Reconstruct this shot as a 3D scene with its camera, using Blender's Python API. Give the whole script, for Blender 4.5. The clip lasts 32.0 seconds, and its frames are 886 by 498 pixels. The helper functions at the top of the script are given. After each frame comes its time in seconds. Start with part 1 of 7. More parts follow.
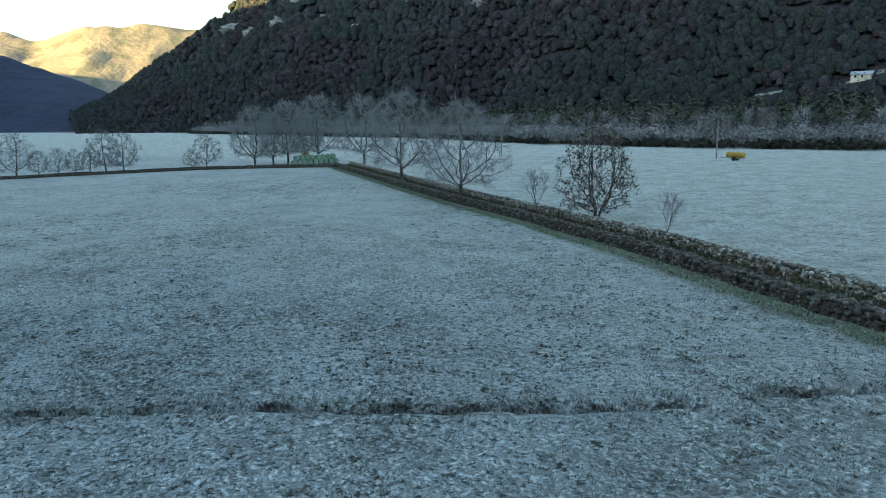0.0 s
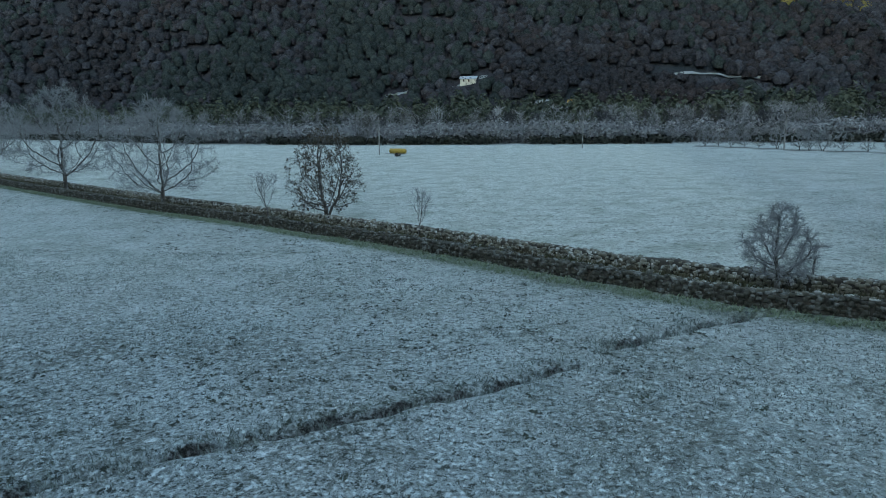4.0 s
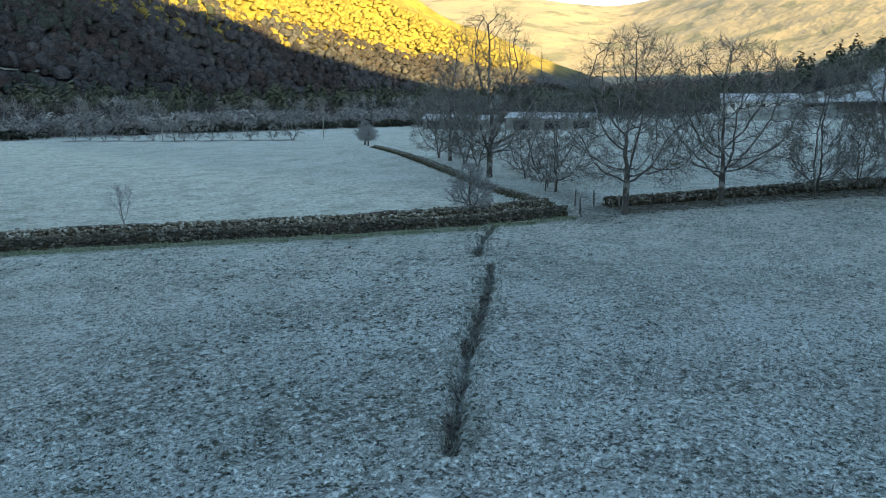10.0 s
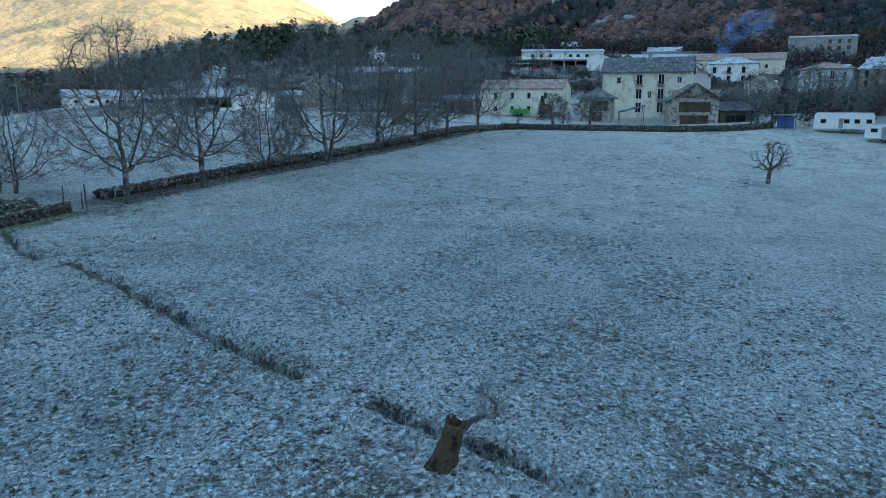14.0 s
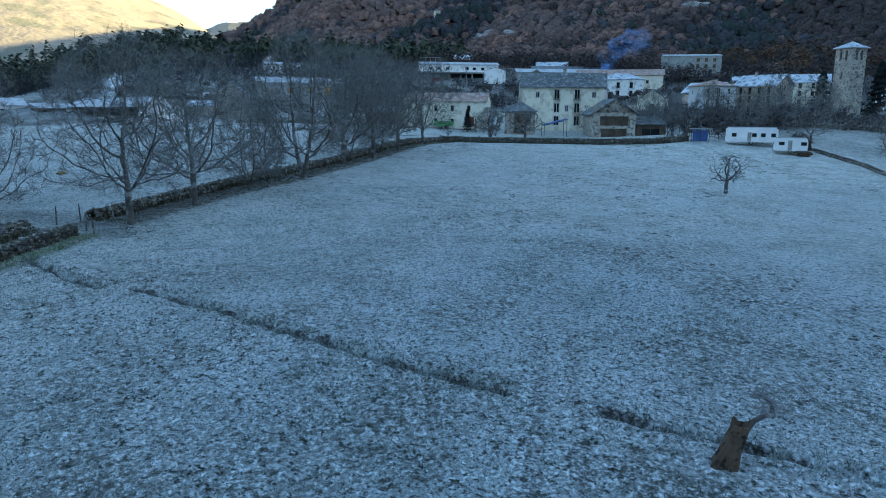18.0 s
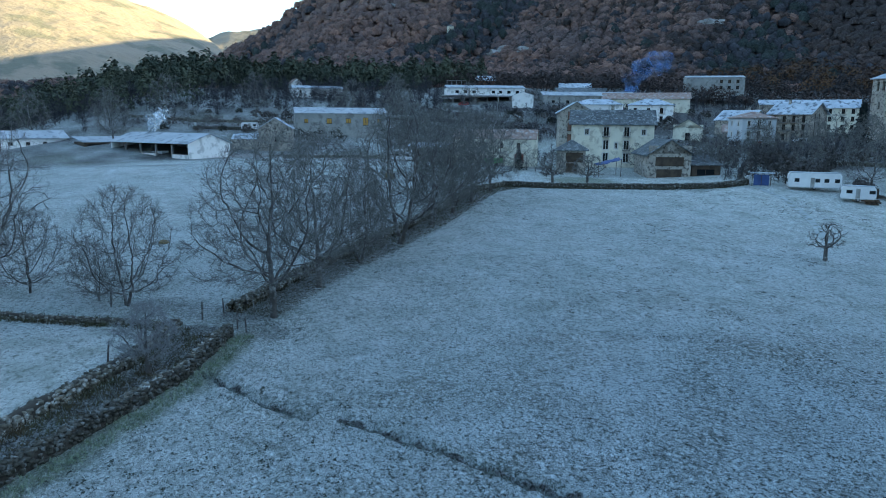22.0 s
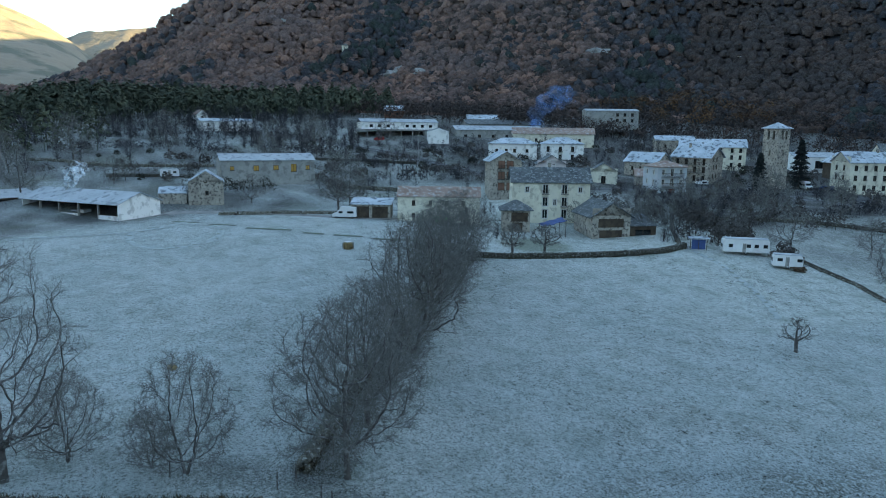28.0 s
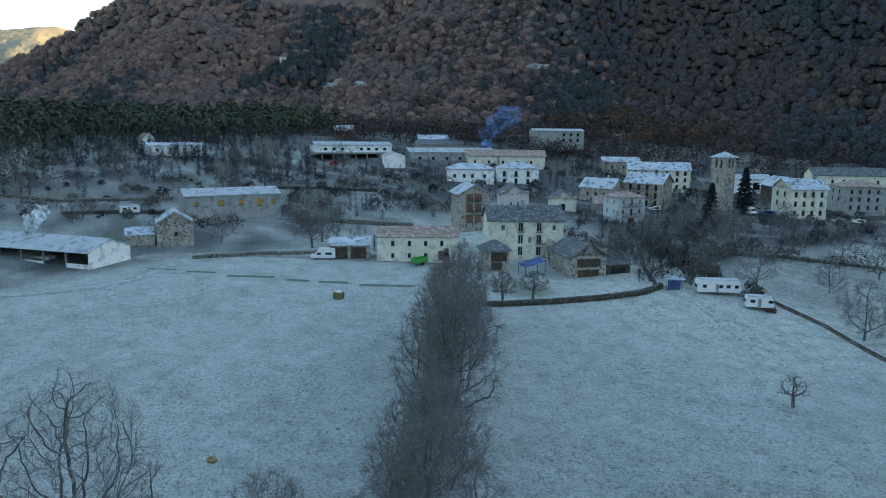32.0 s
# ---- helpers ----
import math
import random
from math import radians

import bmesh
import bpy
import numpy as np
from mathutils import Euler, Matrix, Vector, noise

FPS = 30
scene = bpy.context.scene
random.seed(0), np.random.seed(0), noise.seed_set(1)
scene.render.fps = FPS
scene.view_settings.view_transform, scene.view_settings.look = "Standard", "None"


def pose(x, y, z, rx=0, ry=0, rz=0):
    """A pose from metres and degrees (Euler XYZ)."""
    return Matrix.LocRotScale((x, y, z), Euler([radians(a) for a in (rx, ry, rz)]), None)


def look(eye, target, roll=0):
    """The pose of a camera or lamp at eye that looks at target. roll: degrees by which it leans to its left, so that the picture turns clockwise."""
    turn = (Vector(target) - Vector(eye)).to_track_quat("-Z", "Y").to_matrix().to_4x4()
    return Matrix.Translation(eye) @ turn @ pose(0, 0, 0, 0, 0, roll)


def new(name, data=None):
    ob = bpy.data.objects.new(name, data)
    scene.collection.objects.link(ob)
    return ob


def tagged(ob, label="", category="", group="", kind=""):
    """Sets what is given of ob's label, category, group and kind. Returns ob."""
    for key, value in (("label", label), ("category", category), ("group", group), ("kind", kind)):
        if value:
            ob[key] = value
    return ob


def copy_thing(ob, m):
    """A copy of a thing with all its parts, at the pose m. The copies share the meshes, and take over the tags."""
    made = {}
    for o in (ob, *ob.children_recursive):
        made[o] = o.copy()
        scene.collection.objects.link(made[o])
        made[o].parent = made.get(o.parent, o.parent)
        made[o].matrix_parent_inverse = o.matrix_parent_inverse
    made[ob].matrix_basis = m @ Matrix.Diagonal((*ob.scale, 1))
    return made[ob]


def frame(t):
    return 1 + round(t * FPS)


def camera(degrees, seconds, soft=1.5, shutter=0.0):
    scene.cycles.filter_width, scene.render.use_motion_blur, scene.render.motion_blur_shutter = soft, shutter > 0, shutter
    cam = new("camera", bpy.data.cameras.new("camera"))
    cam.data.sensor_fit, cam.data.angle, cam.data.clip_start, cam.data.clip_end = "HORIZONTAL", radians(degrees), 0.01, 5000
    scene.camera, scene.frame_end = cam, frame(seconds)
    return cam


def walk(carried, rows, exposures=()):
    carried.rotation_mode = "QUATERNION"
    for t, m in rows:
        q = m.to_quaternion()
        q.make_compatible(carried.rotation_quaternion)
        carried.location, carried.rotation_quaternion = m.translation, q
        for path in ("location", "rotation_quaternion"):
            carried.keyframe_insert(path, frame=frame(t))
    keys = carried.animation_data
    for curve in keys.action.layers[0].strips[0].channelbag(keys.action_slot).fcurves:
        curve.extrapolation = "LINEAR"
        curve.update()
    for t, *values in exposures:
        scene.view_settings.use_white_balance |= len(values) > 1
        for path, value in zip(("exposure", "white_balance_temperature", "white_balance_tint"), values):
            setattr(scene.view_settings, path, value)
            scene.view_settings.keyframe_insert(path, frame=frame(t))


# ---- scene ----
cam = camera(64.4, 32.0, soft=1.0)
PATH = [
    (0, (16.500, 8.100, 9.430), (15.208, 9.579, 9.052), -0.5),
    (0.5, (16.325, 7.850, 9.410), (15.132, 9.408, 9.023), -0.5),
    (1, (16.150, 7.600, 9.390), (15.081, 9.246, 9.005), -0.5),
    (1.5, (15.550, 7.113, 9.420), (14.611, 8.836, 9.033), -0.5),
    (2, (14.950, 6.627, 9.450), (14.141, 8.414, 9.062), -0.5),
    (2.5, (14.350, 6.140, 9.480), (13.654, 7.975, 9.093), -0.5),
    (4.5, (6.683, 2.633, 9.905), (6.369, 4.569, 9.513), -0.1),
    (5, (4.196, 1.776, 10.002), (3.967, 3.723, 9.609), -0.0),
    (5.5, (1.647, 0.973, 10.092), (1.524, 2.93, 9.697), -0.0),
    (6, (-1.083, 0.227, 10.213), (-0.945, 2.182, 9.815), -0.1),
    (6.5, (-4.018, -0.317, 10.288), (-3.685, 1.614, 9.888), -0.1),
    (7, (-6.907, -0.556, 10.306), (-6.464, 1.352, 9.905), -0.1),
    (7.5, (-9.68, -0.65, 10.289), (-9.085, 1.217, 9.887), -0.2),
    (8, (-12.468, -0.572, 10.284), (-11.667, 1.215, 9.879), -0.3),
    (8.5, (-15.232, -0.308, 10.271), (-14.274, 1.4, 9.864), -0.2),
    (9, (-17.871, 0.198, 10.183), (-16.809, 1.843, 9.775), -0.1),
    (9.5, (-20.374, 0.785, 10.097), (-19.187, 2.342, 9.689), -0.0),
    (10, (-22.823, 1.512, 9.782), (-21.441, 2.9, 9.38), 0.3),
    (10.5, (-24.845, 2.595, 9.804), (-23.284, 3.777, 9.398), 0.2),
    (11, (-26.84, 3.706, 9.717), (-25.129, 4.66, 9.31), 0.2),
    (11.5, (-28.463, 5.017, 9.709), (-26.629, 5.703, 9.299), 0.3),
    (12, (-29.849, 6.688, 9.63), (-27.941, 7.128, 9.22), 0.5),
    (12.5, (-31.047, 8.268, 9.451), (-29.108, 8.544, 9.046), 0.5),
    (13, (-31.946, 9.777, 9.316), (-29.991, 9.896, 8.913), 0.3),
    (13.5, (-32.801, 11.483, 9.297), (-30.847, 11.347, 8.896), 0.5),
    (14, (-33.17, 12.992, 9.18), (-31.227, 12.734, 8.779), 0.1),
    (14.5, (-33.425, 14.539, 9.121), (-31.498, 14.18, 8.724), 0.1),
    (15, (-33.525, 16.015, 9.088), (-31.614, 15.573, 8.695), 0.2),
    (15.5, (-33.46, 17.421, 9.065), (-31.566, 16.909, 8.676), 0.2),
    (17.5, (-32.13, 23.098, 9.283), (-30.262, 22.491, 8.908), 0.4),
    (18, (-31.535, 24.767, 9.675), (-29.666, 24.161, 9.302), 0.5),
    (18.5, (-30.778, 26.573, 10.264), (-28.908, 25.967, 9.895), 0.5),
    (19, (-30.158, 28.299, 10.967), (-28.287, 27.694, 10.601), 0.5),
    (19.5, (-29.488, 29.831, 11.801), (-27.617, 29.226, 11.437), 0.5),
    (20, (-28.802, 31.118, 12.701), (-26.931, 30.513, 12.337), 0.5),
    (20.5, (-28.506, 32.248, 13.577), (-26.634, 31.645, 13.217), 0.4),
    (21, (-27.927, 33.211, 14.356), (-26.054, 32.607, 13.999), 0.4),
    (21.5, (-27.498, 34.083, 15.275), (-25.625, 33.479, 14.919), 0.4),
    (22, (-27.125, 35.087, 16.258), (-25.253, 34.479, 15.903), 0.4),
    (22.5, (-26.795, 35.972, 17.187), (-24.931, 35.339, 16.834), 0.4),
    (23, (-26.437, 36.932, 18.191), (-24.585, 36.264, 17.838), 0.5),
    (23.5, (-26.012, 37.792, 19.108), (-24.171, 37.093, 18.758), 0.5),
    (24, (-25.568, 38.866, 20.036), (-23.74, 38.134, 19.687), 0.5),
    (24.5, (-25.038, 40.019, 20.991), (-23.22, 39.261, 20.643), 0.6),
    (25, (-24.509, 41.1, 21.958), (-22.697, 40.327, 21.611), 0.7),
    (25.5, (-23.93, 42.295, 22.924), (-22.127, 41.501, 22.579), 0.7),
    (27.5, (-21.455, 47.264, 27.124), (-19.699, 46.37, 26.781), 0.7),
    (28, (-20.827, 48.499, 28.111), (-19.083, 47.581, 27.771), 0.7),
    (28.5, (-20.197, 49.721, 29.162), (-18.465, 48.78, 28.822), 0.7),
    (29, (-19.554, 50.968, 30.22), (-17.835, 50.002, 29.882), 0.7),
    (29.5, (-18.744, 52.405, 31.468), (-17.041, 51.413, 31.129), 0.7),
    (30, (-17.993, 53.767, 32.53), (-16.305, 52.75, 32.191), 0.7),
    (30.5, (-17.256, 55.041, 33.623), (-15.578, 54.007, 33.286), 0.7),
    (31, (-16.603, 56.248, 34.784), (-14.937, 55.195, 34.446), 0.7),
    (31.5, (-15.894, 57.461, 35.944), (-14.242, 56.386, 35.607), 0.7),
    (32, (-15.089, 58.648, 36.945), (-13.448, 57.555, 36.61), 0.7),
]
walk(cam, [(t, look(eye, target, roll)) for t, eye, target, roll in PATH],
     exposures=[(0, 2.43, 8100, 2), (9, 2.42, 8200, 2), (13, 2.42, 7150, 3), (16, 2.44, 6350, 4), (20, 2.44, 6250, 4), (25, 2.42, 6900, 5), (32, 2.38, 7450, 5)])

# ---- world, sun ----
SUN_AZ, SUN_EL = 195.0, 10.0          # where the sun stands: degrees clockwise from +y, degrees up
world = bpy.data.worlds.new("world")
scene.world = world
world.use_nodes = True
wn = world.node_tree
bg = wn.nodes["Background"]
sky = wn.nodes.new("ShaderNodeTexSky")
sky.sky_type = 'NISHITA'
sky.sun_disc = False
sky.sun_elevation = radians(SUN_EL)
sky.sun_rotation = radians(SUN_AZ)
sky.altitude = 900
sky.air_density, sky.dust_density, sky.ozone_density = 1.0, 1.0, 1.6
wn.links.new(sky.outputs[0], bg.inputs[0])
bg.inputs[1].default_value = 0.13

sun = new("sun", bpy.data.lights.new("sun", 'SUN'))
sun.data.energy, sun.data.angle, sun.data.color = 5.0, radians(0.5), (1.0, 0.76, 0.36)
sa, se = radians(SUN_AZ), radians(SUN_EL)
SUN_DIR = Vector((math.sin(sa) * math.cos(se), math.cos(sa) * math.cos(se), math.sin(se)))
sun.rotation_euler = SUN_DIR.to_track_quat("Z", "Y").to_euler()

# ---- materials ----
def mat(name, rough=0.85, metal=0.0, spec=0.3):
    m = bpy.data.materials.new(name)
    m.use_nodes = True
    b = m.node_tree.nodes["Principled BSDF"]
    b.inputs["Roughness"].default_value = rough
    b.inputs["Metallic"].default_value = metal
    b.inputs["Specular IOR Level"].default_value = spec
    return m, m.node_tree, b


def nd(nt, kind, **kw):
    n = nt.nodes.new(kind)
    for k, v in kw.items():
        n.inputs[k.replace("_", " ")].default_value = v
    return n


def noise_fac(nt, co, scale, detail=3.0, lo=0.35, hi=0.65, rough=0.55):
    n = nd(nt, "ShaderNodeTexNoise", Scale=scale, Detail=detail, Roughness=rough)
    nt.links.new(co, n.inputs["Vector"])
    r = nd(nt, "ShaderNodeMapRange", From_Min=lo, From_Max=hi)
    nt.links.new(n.outputs["Fac"], r.inputs["Value"])
    return r.outputs[0]


def mix(nt, fac, a, b, mode='MIX'):
    m = nt.nodes.new("ShaderNodeMix")
    m.data_type, m.blend_type = 'RGBA', mode
    for s, v in ((m.inputs[0], fac), (m.inputs[6], a), (m.inputs[7], b)):
        if isinstance(v, (int, float)):
            s.default_value = v
        elif isinstance(v, tuple):
            s.default_value = (*v, 1) if len(v) == 3 else v
        else:
            nt.links.new(v, s)
    return m.outputs[2]


def coords(nt):
    return nt.nodes.new("ShaderNodeNewGeometry").outputs["Position"]


def bump(nt, b, height, strength=0.5, dist=0.05):
    k = nd(nt, "ShaderNodeBump", Strength=strength, Distance=dist)
    nt.links.new(height, k.inputs["Height"])
    nt.links.new(k.outputs[0], b.inputs["Normal"])


def rough_mat(name, c1, c2, big=0.4, small=6.0, rough=0.9, c3=None, c3_scale=1.5, bump_d=0.02, per_object=0.0, metal=0.0, spec=0.3):
    """Two colours mixed at two scales, a third in patches, with a fine relief."""
    m, nt, b = mat(name, rough, metal, spec)
    co = coords(nt)
    f1 = noise_fac(nt, co, big, 4)
    f2 = noise_fac(nt, co, small, 4, 0.3, 0.7)
    col = mix(nt, f1, c1, c2)
    col = mix(nt, f2, col, mix(nt, 0.5, col, c2))
    if c3:
        f3 = noise_fac(nt, co, c3_scale, 5, 0.52, 0.62)
        col = mix(nt, f3, col, c3)
    if per_object:
        oi = nt.nodes.new("ShaderNodeObjectInfo")
        v = nd(nt, "ShaderNodeMapRange", To_Min=1 - per_object, To_Max=1 + per_object)
        nt.links.new(oi.outputs["Random"], v.inputs["Value"])
        hs = nt.nodes.new("ShaderNodeHueSaturation")
        nt.links.new(v.outputs[0], hs.inputs["Value"])
        nt.links.new(col, hs.inputs["Color"])
        col = hs.outputs[0]
    nt.links.new(col, b.inputs["Base Color"])
    bump(nt, b, f2, 0.6, bump_d)
    return m


def island_mat(name, c1, c2, rough=0.9, big=0.05, c3=None):
    """Colours that differ from loose piece to loose piece and slowly over the ground."""
    m, nt, b = mat(name, rough, 0.0, 0.2)
    geo = nt.nodes.new("ShaderNodeNewGeometry")
    f1 = noise_fac(nt, geo.outputs["Position"], big, 3, 0.35, 0.65)
    col = mix(nt, geo.outputs["Random Per Island"], c1, c2)
    col = mix(nt, f1, col, c3 or c2)
    nt.links.new(col, b.inputs["Base Color"])
    return m


def woods_mat(name, c1, c2, big=0.02, c3=None):
    """Two colours that differ from tree to tree, drifting slowly to a third over the slope."""
    m, nt, b = mat(name, 0.95, 0.0, 0.1)
    f1 = noise_fac(nt, coords(nt), big, 3, 0.40, 0.66)
    col = mix(nt, attr(nt, "tint"), c1, c2)
    col = mix(nt, f1, col, mix(nt, attr(nt, "tint"), mix(nt, 0.5, c1, c3 or c2), c3 or c2))
    grain = noise_fac(nt, coords(nt), 0.9, 5, 0.36, 0.66, 0.7)
    nt.links.new(mix(nt, grain, mix(nt, 0.50, col, (0.008, 0.009, 0.010)), mix(nt, 0.06, col, (0.6, 0.6, 0.6))), b.inputs["Base Color"])
    bump(nt, b, grain, 0.5, 0.3)
    return m


def attr(nt, name):
    n = nt.nodes.new("ShaderNodeAttribute")
    n.attribute_name = name
    return n.outputs["Fac"]


def ground_mat():
    m, nt, b = mat("frosted_grass", 0.9, 0, 0.25)
    co = coords(nt)
    fine = noise_fac(nt, co, 6.8, 6, 0.41, 0.55, 0.76)
    speck_f = noise_fac(nt, co, 3.0, 5, 0.47, 0.52, 0.74)
    mid = noise_fac(nt, co, 0.9, 4, 0.3, 0.7)
    big = noise_fac(nt, co, 0.07, 3, 0.35, 0.65)
    grass = mix(nt, mid, (0.030, 0.046, 0.030), (0.060, 0.066, 0.045))
    frost = mix(nt, big, (0.45, 0.54, 0.565), (0.53, 0.60, 0.62))
    patch = noise_fac(nt, co, 0.13, 4, 0.40, 0.66)
    rime = noise_fac(nt, co, 6.8, 6, 0.38, 0.505, 0.76)
    near = mix(nt, rime, mix(nt, 0.30, grass, frost), frost)
    dark = mix(nt, fine, grass, mix(nt, 0.30, grass, frost))
    sp = nt.nodes.new("ShaderNodeMath")
    sp.operation = 'MULTIPLY'
    nt.links.new(speck_f, sp.inputs[0])
    nt.links.new(patch, sp.inputs[1])
    near = mix(nt, sp.outputs[0], near, dark)
    near = mix(nt, noise_fac(nt, co, 0.8, 6, 0.60, 0.68, 0.65), near, dark)
    dots = noise_fac(nt, co, 4.0, 5, 0.545, 0.58, 0.8)
    near = mix(nt, dots, near, (0.045, 0.060, 0.056))
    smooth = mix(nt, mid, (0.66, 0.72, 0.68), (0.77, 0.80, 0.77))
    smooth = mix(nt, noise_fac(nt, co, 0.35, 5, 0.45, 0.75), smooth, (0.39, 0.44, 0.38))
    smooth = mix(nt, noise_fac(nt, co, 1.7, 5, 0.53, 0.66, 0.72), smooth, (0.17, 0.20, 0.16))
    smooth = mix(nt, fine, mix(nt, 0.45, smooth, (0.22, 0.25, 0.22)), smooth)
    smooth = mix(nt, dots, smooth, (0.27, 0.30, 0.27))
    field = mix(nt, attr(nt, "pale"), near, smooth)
    green = mix(nt, fine, (0.070, 0.082, 0.038), (0.23, 0.27, 0.20))
    field = mix(nt, attr(nt, "moss"), field, green)
    soil = mix(nt, fine, (0.024, 0.023, 0.022), (0.13, 0.132, 0.13))
    w = nt.nodes.new("ShaderNodeMath")
    w.operation = 'MULTIPLY_ADD'
    nt.links.new(attr(nt, "wear"), w.inputs[0])
    w.inputs[1].default_value = 1.4
    sub = nt.nodes.new("ShaderNodeMath")
    sub.operation = 'MULTIPLY'
    nt.links.new(fine, sub.inputs[0])
    sub.inputs[1].default_value = -0.40
    nt.links.new(sub.outputs[0], w.inputs[2])
    w.use_clamp = True
    nt.links.new(mix(nt, w.outputs[0], field, soil), b.inputs["Base Color"])
    bump(nt, b, fine, 1.0, 0.06)
    return m


M = {}
M["ground"] = ground_mat()
M["stone"] = rough_mat("lichened_field_stone", (0.050, 0.047, 0.036), (0.15, 0.142, 0.115), 1.6, 12, c3=(0.30, 0.31, 0.29), c3_scale=2.6, per_object=0.5)
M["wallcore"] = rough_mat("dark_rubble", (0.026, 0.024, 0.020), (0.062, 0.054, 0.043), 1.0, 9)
M["bark"] = rough_mat("grey_bark", (0.050, 0.046, 0.042), (0.125, 0.117, 0.109), 1.2, 18, c3=(0.26, 0.264, 0.257), c3_scale=1.4)
M["twig"] = island_mat("bare_twigs", (0.085, 0.082, 0.077), (0.25, 0.25, 0.237), c3=(0.145, 0.144, 0.136))
M["twig_frost"] = island_mat("frosted_twigs", (0.13, 0.135, 0.14), (0.40, 0.42, 0.435), c3=(0.23, 0.24, 0.245))
M["leaf_dead"] = island_mat("withered_leaves", (0.030, 0.026, 0.020), (0.075, 0.055, 0.035))
M["pine"] = woods_mat("pine_needles", (0.010, 0.019, 0.018), (0.030, 0.046, 0.041), big=0.03)
M["rust"] = woods_mat("bare_oak_crowns", (0.100, 0.066, 0.060), (0.345, 0.198, 0.150), big=0.02, c3=(0.205, 0.148, 0.140))
# oak crowns given the yellow of sunlight as their own colour
M["gold"] = woods_mat("sun_yellow_oak_crowns", (0.17, 0.138, 0.028), (0.31, 0.25, 0.055), big=0.012, c3=(0.24, 0.19, 0.040))
M["grey"] = woods_mat("bare_grey_crowns", (0.022, 0.025, 0.032), (0.066, 0.067, 0.080), big=0.012)
M["mauve"] = woods_mat("frosted_thicket", (0.16, 0.165, 0.17), (0.58, 0.60, 0.61), big=0.06, c3=(0.30, 0.30, 0.30))
# the colour leans dark and blue, carrying the slopes' shade and haze
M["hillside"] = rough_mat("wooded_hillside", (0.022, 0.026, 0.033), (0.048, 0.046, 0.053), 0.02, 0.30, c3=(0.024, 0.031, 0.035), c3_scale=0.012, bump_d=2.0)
hm = M["hillside"].node_tree
hb = hm.nodes["Principled BSDF"]
old = hb.inputs["Base Color"].links[0].from_socket
# sunlight's yellow, painted on the slope wherever the dry mask is set
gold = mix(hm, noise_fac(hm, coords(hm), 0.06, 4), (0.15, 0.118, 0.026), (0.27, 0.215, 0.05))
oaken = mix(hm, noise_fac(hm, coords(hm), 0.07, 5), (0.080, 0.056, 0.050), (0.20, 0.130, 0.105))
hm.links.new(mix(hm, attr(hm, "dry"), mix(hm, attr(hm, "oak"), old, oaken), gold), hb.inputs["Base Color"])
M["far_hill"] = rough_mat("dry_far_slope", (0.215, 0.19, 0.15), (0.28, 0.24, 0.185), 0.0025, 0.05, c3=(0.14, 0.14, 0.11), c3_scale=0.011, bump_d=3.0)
M["orange"] = woods_mat("orange_oak_leaves", (0.075, 0.038, 0.016), (0.19, 0.095, 0.038), big=0.05)
M["hedge"] = woods_mat("dark_hedge_leaves", (0.012, 0.016, 0.011), (0.04, 0.044, 0.03), big=0.05)
# distance haze is put into the base colour as blue
M["spur"] = rough_mat("haze_blue_pine_slope", (0.016, 0.027, 0.056), (0.028, 0.042, 0.076), 0.008, 0.06, bump_d=3.0)
M["brown"] = woods_mat("brown_twig_haze", (0.055, 0.050, 0.048), (0.17, 0.152, 0.138), big=0.03, c3=(0.11, 0.102, 0.094))
# oak crowns darkened to carry the shade of the far eastern slope
M["russet"] = woods_mat("shade_dark_russet_oaks", (0.036, 0.028, 0.027), (0.125, 0.078, 0.063), big=0.02, c3=(0.065, 0.052, 0.050))
# oak crowns once more, with the north slope's shade in their colour
M["umber"] = woods_mat("shade_dulled_oak_crowns", (0.018, 0.016, 0.019), (0.055, 0.040, 0.041), big=0.012, c3=(0.021, 0.023, 0.031))
M["scots"] = woods_mat("olive_pine_needles", (0.040, 0.055, 0.038), (0.135, 0.155, 0.095), big=0.04, c3=(0.075, 0.095, 0.066))
M["rock"] = rough_mat("pale_crag", (0.16, 0.16, 0.155), (0.34, 0.34, 0.33), 0.1, 0.8, bump_d=0.6)
M["blade"] = island_mat("frosted_grass_blades", (0.05, 0.07, 0.058), (0.27, 0.32, 0.315), big=0.35, c3=(0.17, 0.205, 0.19))
M["bramble"] = island_mat("dry_brambles", (0.035, 0.028, 0.018), (0.12, 0.095, 0.06), big=0.3, c3=(0.07, 0.075, 0.04))
M["asphalt"] = rough_mat("frosted_asphalt", (0.055, 0.058, 0.062), (0.10, 0.105, 0.11), 0.3, 4, c3=(0.18, 0.19, 0.2), c3_scale=0.5, bump_d=0.01)
M["straw"] = rough_mat("weathered_straw", (0.20, 0.14, 0.06), (0.34, 0.25, 0.12), 1.5, 22, c3=(0.12, 0.09, 0.05), c3_scale=3, bump_d=0.03)
M["heartwood"] = rough_mat("rotten_wood", (0.05, 0.032, 0.020), (0.13, 0.09, 0.06), 2.0, 16, c3=(0.020, 0.016, 0.012), c3_scale=4, bump_d=0.04)
M["dark_grass"] = island_mat("dark_trodden_grass", (0.014, 0.020, 0.016), (0.060, 0.072, 0.060), big=0.3)

# ---- ground and mountains ----
def sm(a, b, v):
    t = np.clip((v - a) / (b - a), 0, 1)
    return t * t * (3 - 2 * t)


